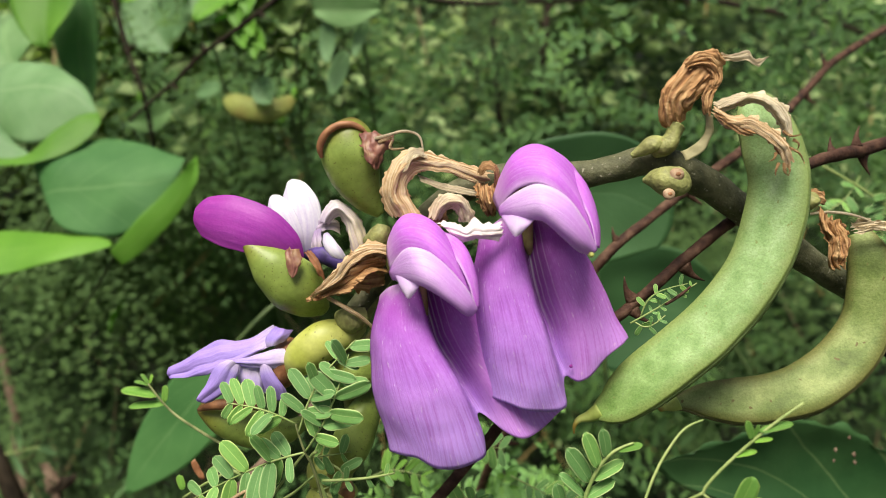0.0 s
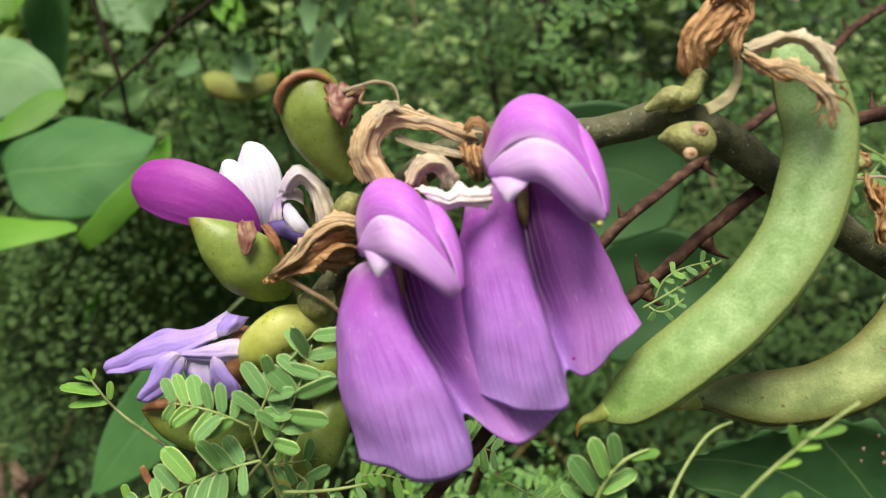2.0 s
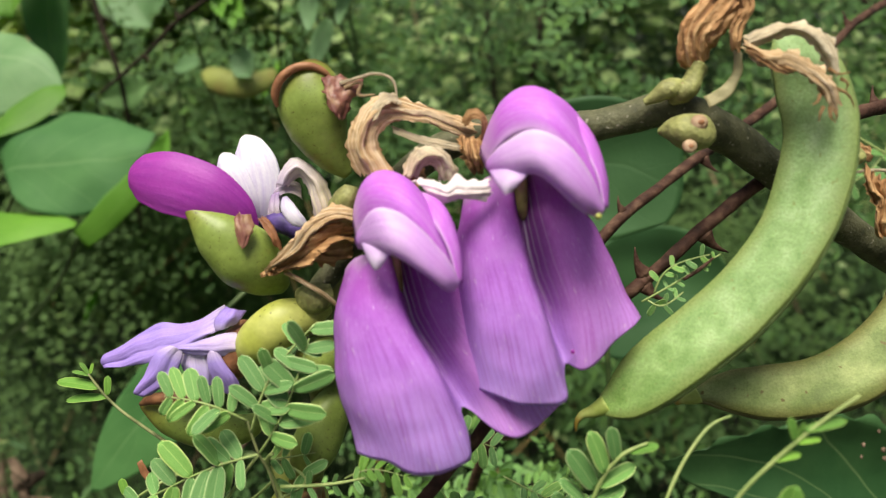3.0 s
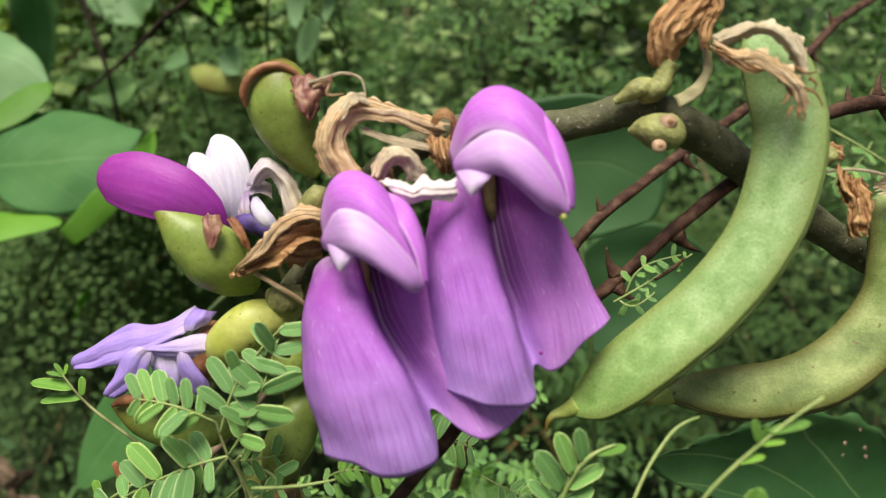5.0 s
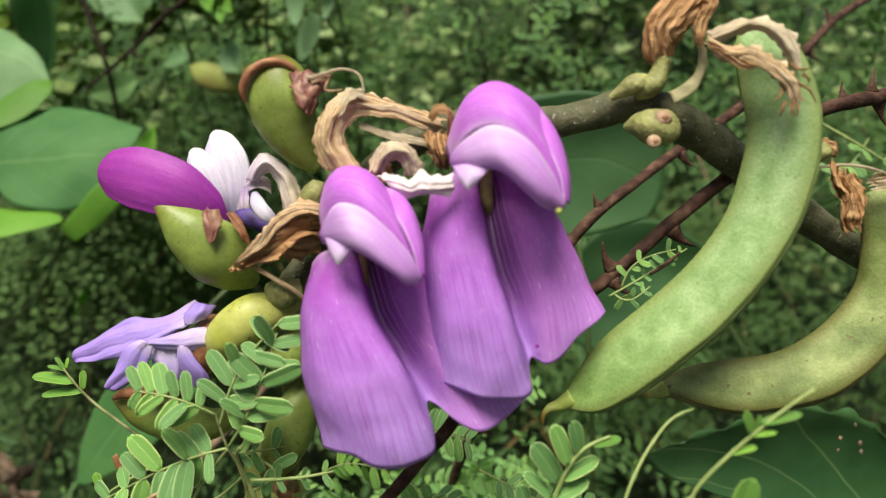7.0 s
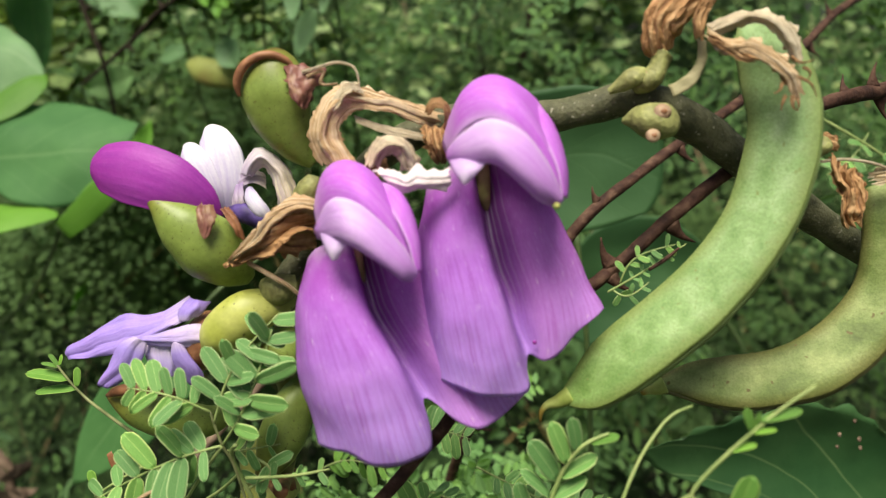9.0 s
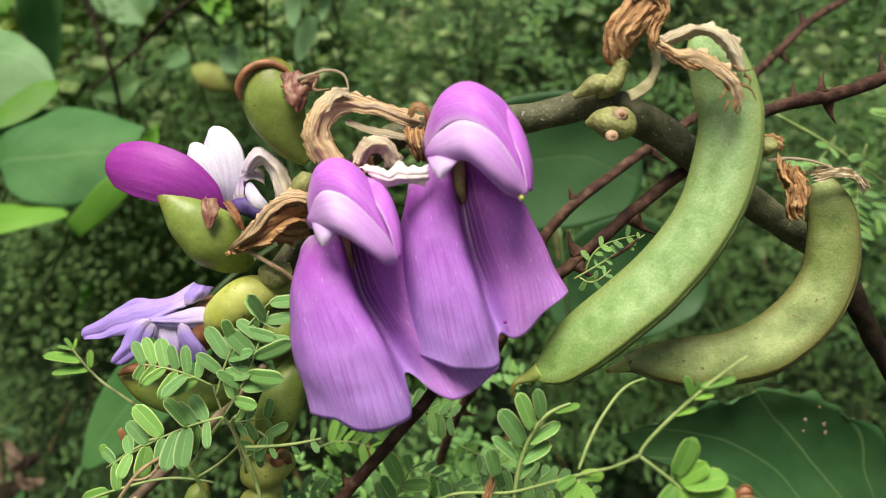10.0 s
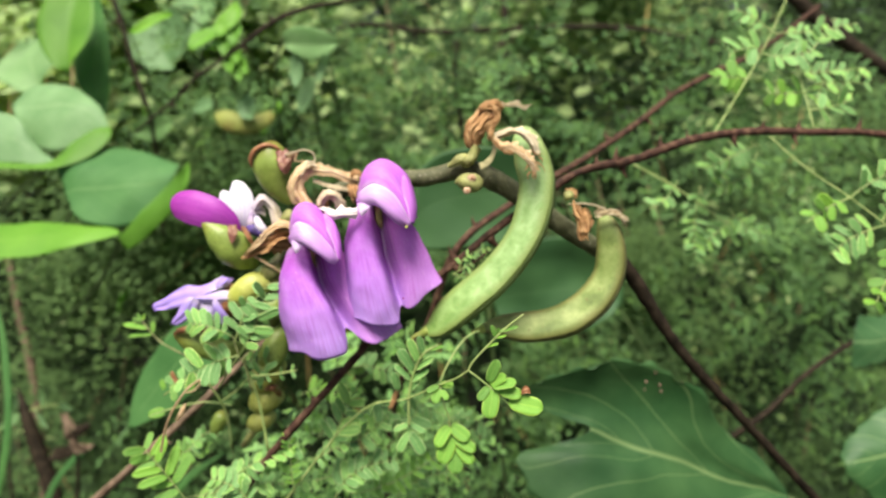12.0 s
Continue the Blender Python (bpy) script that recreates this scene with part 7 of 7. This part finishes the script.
shoot_leaflet((3.52, 8.6, -3.21), (3.41, 8.5, -3.76))
shoot_leaflet((3.59, 8.6, -3.2), (4.05, 8.55, -3.31))
shoot_leaflet((3.8, 8.6, -3.44), (4.46, 8.5, -3.55))
shoot_leaflet((2.44, 9.1, -3.25), (2.19, 9.05, -3.36))
shoot_leaflet((2.49, 9.1, -3.22), (2.75, 9.05, -3.2))
shoot_leaflet((2.46, 9.1, -3.31), (2.35, 9.05, -3.59))
shoot_leaflet((2.5, 9.1, -3.33), (2.63, 9.05, -3.52))
f = frond((1.8, 9.7, -3.63), "small frond standing on the wiry shoot under the pod tip")
part("rachis", tube([(1.81, 9.8, -4.23), (1.82, 9.7, -3.52), (1.93, 9.6, -3.03), (2.13, 9.45, -2.64), (2.43, 9.4, -2.47)], [0.026, 0.028, 0.026, 0.024, 0.015], 8, 40, rough=0.006), SHOOT, f)
shoot_leaflet((2, 9.5, -2.82), (1.81, 9.45, -2.34), mesh=GREEN)
shoot_leaflet((2.1, 9.45, -2.67), (2.02, 9.4, -2.28), mesh=GREEN)
shoot_leaflet((1.91, 9.6, -3.03), (1.6, 9.55, -2.57), mesh=GREEN)
shoot_leaflet((1.84, 9.65, -3.23), (1.51, 9.6, -2.91), mesh=GREEN, facing=(0.05, -0.6, 0.9))
shoot_leaflet((1.95, 9.6, -3), (2.33, 9.55, -2.73), mesh=GREEN, facing=(0.05, -0.6, 0.9))
shoot_leaflet((1.87, 9.65, -3.25), (2.23, 9.6, -2.99), mesh=GREEN, facing=(0.05, -0.6, 0.9))
shoot_leaflet((1.84, 9.7, -3.48), (2.04, 9.65, -3.23), mesh=GREEN, facing=(0.05, -0.5, 0.9))
shoot_leaflet((2.24, 9.43, -2.58), (2.54, 9.4, -2.48), facing=(0.05, -0.4, 0.9))
shoot_leaflet((1.58, 9.75, -3.47), (1.48, 9.7, -3.07), mesh=GREEN)
shoot_leaflet((1.84, 10, -4.23), (2.16, 10, -4.39), mesh=GREEN)
shoot_leaflet((1.81, 10, -4.23), (1.47, 10, -4.36), mesh=GREEN)
shoot_leaflet((1.83, 10, -4.4), (2.13, 10, -4.86), mesh=GREEN)
shoot_leaflet((1.81, 10, -4.4), (1.57, 10, -4.82), mesh=GREEN)
f = frond((2.65, 9.4, -4.08), "lime young frond hanging from the wiry shoot")
part("rachis", tube([(2.63, 9.4, -4.02), (2.74, 9.4, -4.3), (2.87, 9.4, -4.74)], [0.026, 0.024, 0.02], 8, 20), SHOOT, f)
shoot_leaflet((2.69, 9.4, -4.11), (3.07, 9.35, -4.37))
shoot_leaflet((2.67, 9.4, -4.11), (2.39, 9.35, -4.53), facing=(0.05, -0.6, 0.9))
shoot_leaflet((2.74, 9.4, -4.32), (3.2, 9.35, -4.6))
shoot_leaflet((2.74, 9.4, -4.32), (2.49, 9.35, -4.86))
shoot_leaflet((2.8, 9.4, -4.49), (3.15, 9.35, -4.85))
shoot_leaflet((2.81, 9.4, -4.53), (2.78, 9.35, -5.08))
dead = thing("withered_leaflet", (1.39, 9.9, -3.86), "brown withered leaflet bunch on the wiry shoot", "leaflet")
part("blade", skin([[(1.36, 9.9, -3.91), (1.41, 9.88, -3.73), (1.49, 9.86, -3.53), (1.57, 9.88, -3.37)], [(1.44, 9.86, -3.85), (1.52, 9.83, -3.7), (1.58, 9.83, -3.52), (1.61, 9.86, -3.38)]], 14, 20, 0.02, 0.04, 3.0, 0, (0.03, 2), 0.3), BROWN_DRY, dead)
bit = thing("withered_leaflet", (4.06, 8.55, -3.31), "small red withered leaflet beside the shoot", "leaflet")
part("blade", skin([[(4.02, 8.55, -3.3), (4.12, 8.5, -3.13), (4.23, 8.5, -3.19)], [(4.04, 8.52, -3.33), (4.14, 8.48, -3.26), (4.23, 8.5, -3.28)]], 10, 12, 0.02, 0.03, 4.0, 0, (0.02, 2), 0.2), RUST, bit)

# sprig caught on the thorny branch between flower and pod
f = frond((2.69, 10.6, -1.07), "thin broken sprig with few leaflets on the thorny branch")
pinna(f, [(2.69, 10.6, -1.07), (3.09, 10.5, -0.82), (3.58, 10.4, -0.48)], 6, 0.13, GREEN, thick=0.014)
pinna(f, [(2.84, 10.6, -0.97), (2.98, 10.5, -0.67), (3.45, 10.4, -0.49)], 5, 0.17, GREEN, thick=0.012)
pinna(f, [(2.75, 10.6, -1.04), (2.9, 10.5, -1.11), (3.15, 10.45, -0.94)], 3, 0.15, GREEN, thick=0.012)
part("stalk", tube([(3.15, 10.46, -0.79), (3.32, 10.42, -0.67), (3.5, 10.4, -0.52)], [0.02, 0.025, 0.012], 8, 14, rough=0.01), TWIG, f, "dead brown tip")

# fronds on stalks from the thorny branch, to the side of the pods
f = frond((9.16, 12.6, 2.39), "frond on a long straight stalk from the thorny branch")
part("stalk", tube([(9.14, 12.55, 2.41), (10.15, 13.5, 3.69), (11.14, 14.5, 5), (12.59, 16, 7.24)], [0.0217, 0.0217, 0.0205, 0.0186], 8, 24), SHOOT, f)
pinna(f, [(11.1, 14.4, 4.97), (10.76, 14.3, 5.02), (10.11, 14.2, 4.83)], 5, 0.56, GREEN)
pinna(f, [(11.1, 14.4, 4.89), (11.55, 14.2, 4.76), (12.13, 14, 4.83)], 6, 0.50, GREEN)
pinna(f, [(10.64, 14, 4.1), (10.23, 13.9, 4.11), (9.55, 13.8, 4.11)], 5, 0.48, YOUNG)
pinna(f, [(11.5, 14.8, 5.63), (10.96, 14.8, 6.02), (10.46, 14.8, 6.25)], 5, 0.40, GREEN)
pinna(f, [(11.5, 14.8, 5.55), (12.67, 14.8, 5.63), (13.91, 14.8, 5.87)], 8, 0.44, GREEN)
f = frond((12, 13.4, 2.72), "frond hanging from a short stalk above the branch")
part("stalk", tube([(12, 13.4, 2.71), (12.06, 14, 3.66), (11.99, 14.5, 4.77)], [0.0198, 0.0186, 0.0174], 8, 18), SHOOT, f)
pinna(f, [(11.99, 14.5, 4.77), (12.48, 14.4, 5.05), (12.7, 14.4, 5.43)], 5, 0.40, GREEN)
pinna(f, [(11.91, 14.5, 4.38), (12.78, 14.4, 4.39), (13.85, 14.4, 4.51)], 7, 0.44, GREEN)
pinna(f, [(12.23, 14.2, 3.85), (11.78, 14.2, 3.77), (11.17, 14.2, 3.77)], 4, 0.48, YOUNG)
pinna(f, [(12.11, 13.8, 3.24), (12.63, 13.8, 3.32), (13.22, 13.8, 3.54)], 4, 0.48, GREEN)
pinna(f, [(12.43, 14.3, 4.03), (13.19, 14.3, 4.11), (13.94, 14.3, 4.03)], 5, 0.40, GREEN)
pinna(f, [(12.68, 14.5, 4.61), (12.71, 14.4, 4.05), (12.48, 14.4, 3.59)], 5, 0.32, GREEN)
f = frond((10.7, 13, 2.44), "frond on a pale stalk running down from the branch")
part("stalk", tube([(10.7, 13, 2.41), (11.52, 12.7, 1.55), (12.4, 12.4, 0.83), (13.18, 12.2, 0.14), (14, 12, -0.54)], [0.0217, 0.0205, 0.0186, 0.0186, 0.0155], 8, 30), SHOOT, f)
pinna(f, [(12.4, 12.4, 0.83), (11.81, 12.3, 0.57), (11.21, 12.2, 0.19)], 5, 0.50, YOUNG)
pinna(f, [(12.4, 12.4, 0.83), (12.96, 12.3, 1.26), (13.58, 12.2, 1.5)], 5, 0.48, GREEN)
pinna(f, [(13.15, 12.2, 0.16), (12.31, 12.1, -0.14), (11.73, 12, -0.55)], 6, 0.53, GREEN)
pinna(f, [(13.45, 12.2, -0.13), (13.13, 12, -0.95), (12.68, 11.9, -1.82)], 6, 0.40, YOUNG)
pinna(f, [(13.04, 12.2, 0.2), (13.25, 12.1, 0.68), (13.52, 12.1, 1.08)], 5, 0.40, GREEN)
f = frond((9.79, 17, 1.51), "blurred fine frond behind the thorny branch")
pinna(f, [(11.62, 16, 2.67), (10.79, 16, 2.25), (10.13, 16, 1.92)], 10, 0.46, GREEN)
pinna(f, [(11.82, 16.5, 2.49), (11.49, 16.5, 1.81), (10.65, 16.5, 1.47)], 10, 0.46, GREEN)
pinna(f, [(9.62, 17, 1.68), (9.27, 17, 1.16), (8.75, 17, 0.81)], 7, 0.42, GREEN)
pinna(f, [(10.31, 17, 1.51), (10.14, 17, 0.65), (10.14, 17, -0.74)], 13, 0.46, GREEN)
pinna(f, [(11.34, 17, 0.65), (11, 17, 0.3), (10.49, 17, -0.22)], 7, 0.42, GREEN)
pinna(f, [(11.17, 17, 0.83), (11.69, 17, 0.31), (12.21, 17, 0.05)], 7, 0.4, GREEN)
part("stalk", tube([(8.23, 17, 2.2), (9.62, 17, 1.42), (11, 17, 0.48), (12.21, 17, -0.04)], [0.03, 0.03, 0.03, 0.02], 8, 18), SHOOT, f)
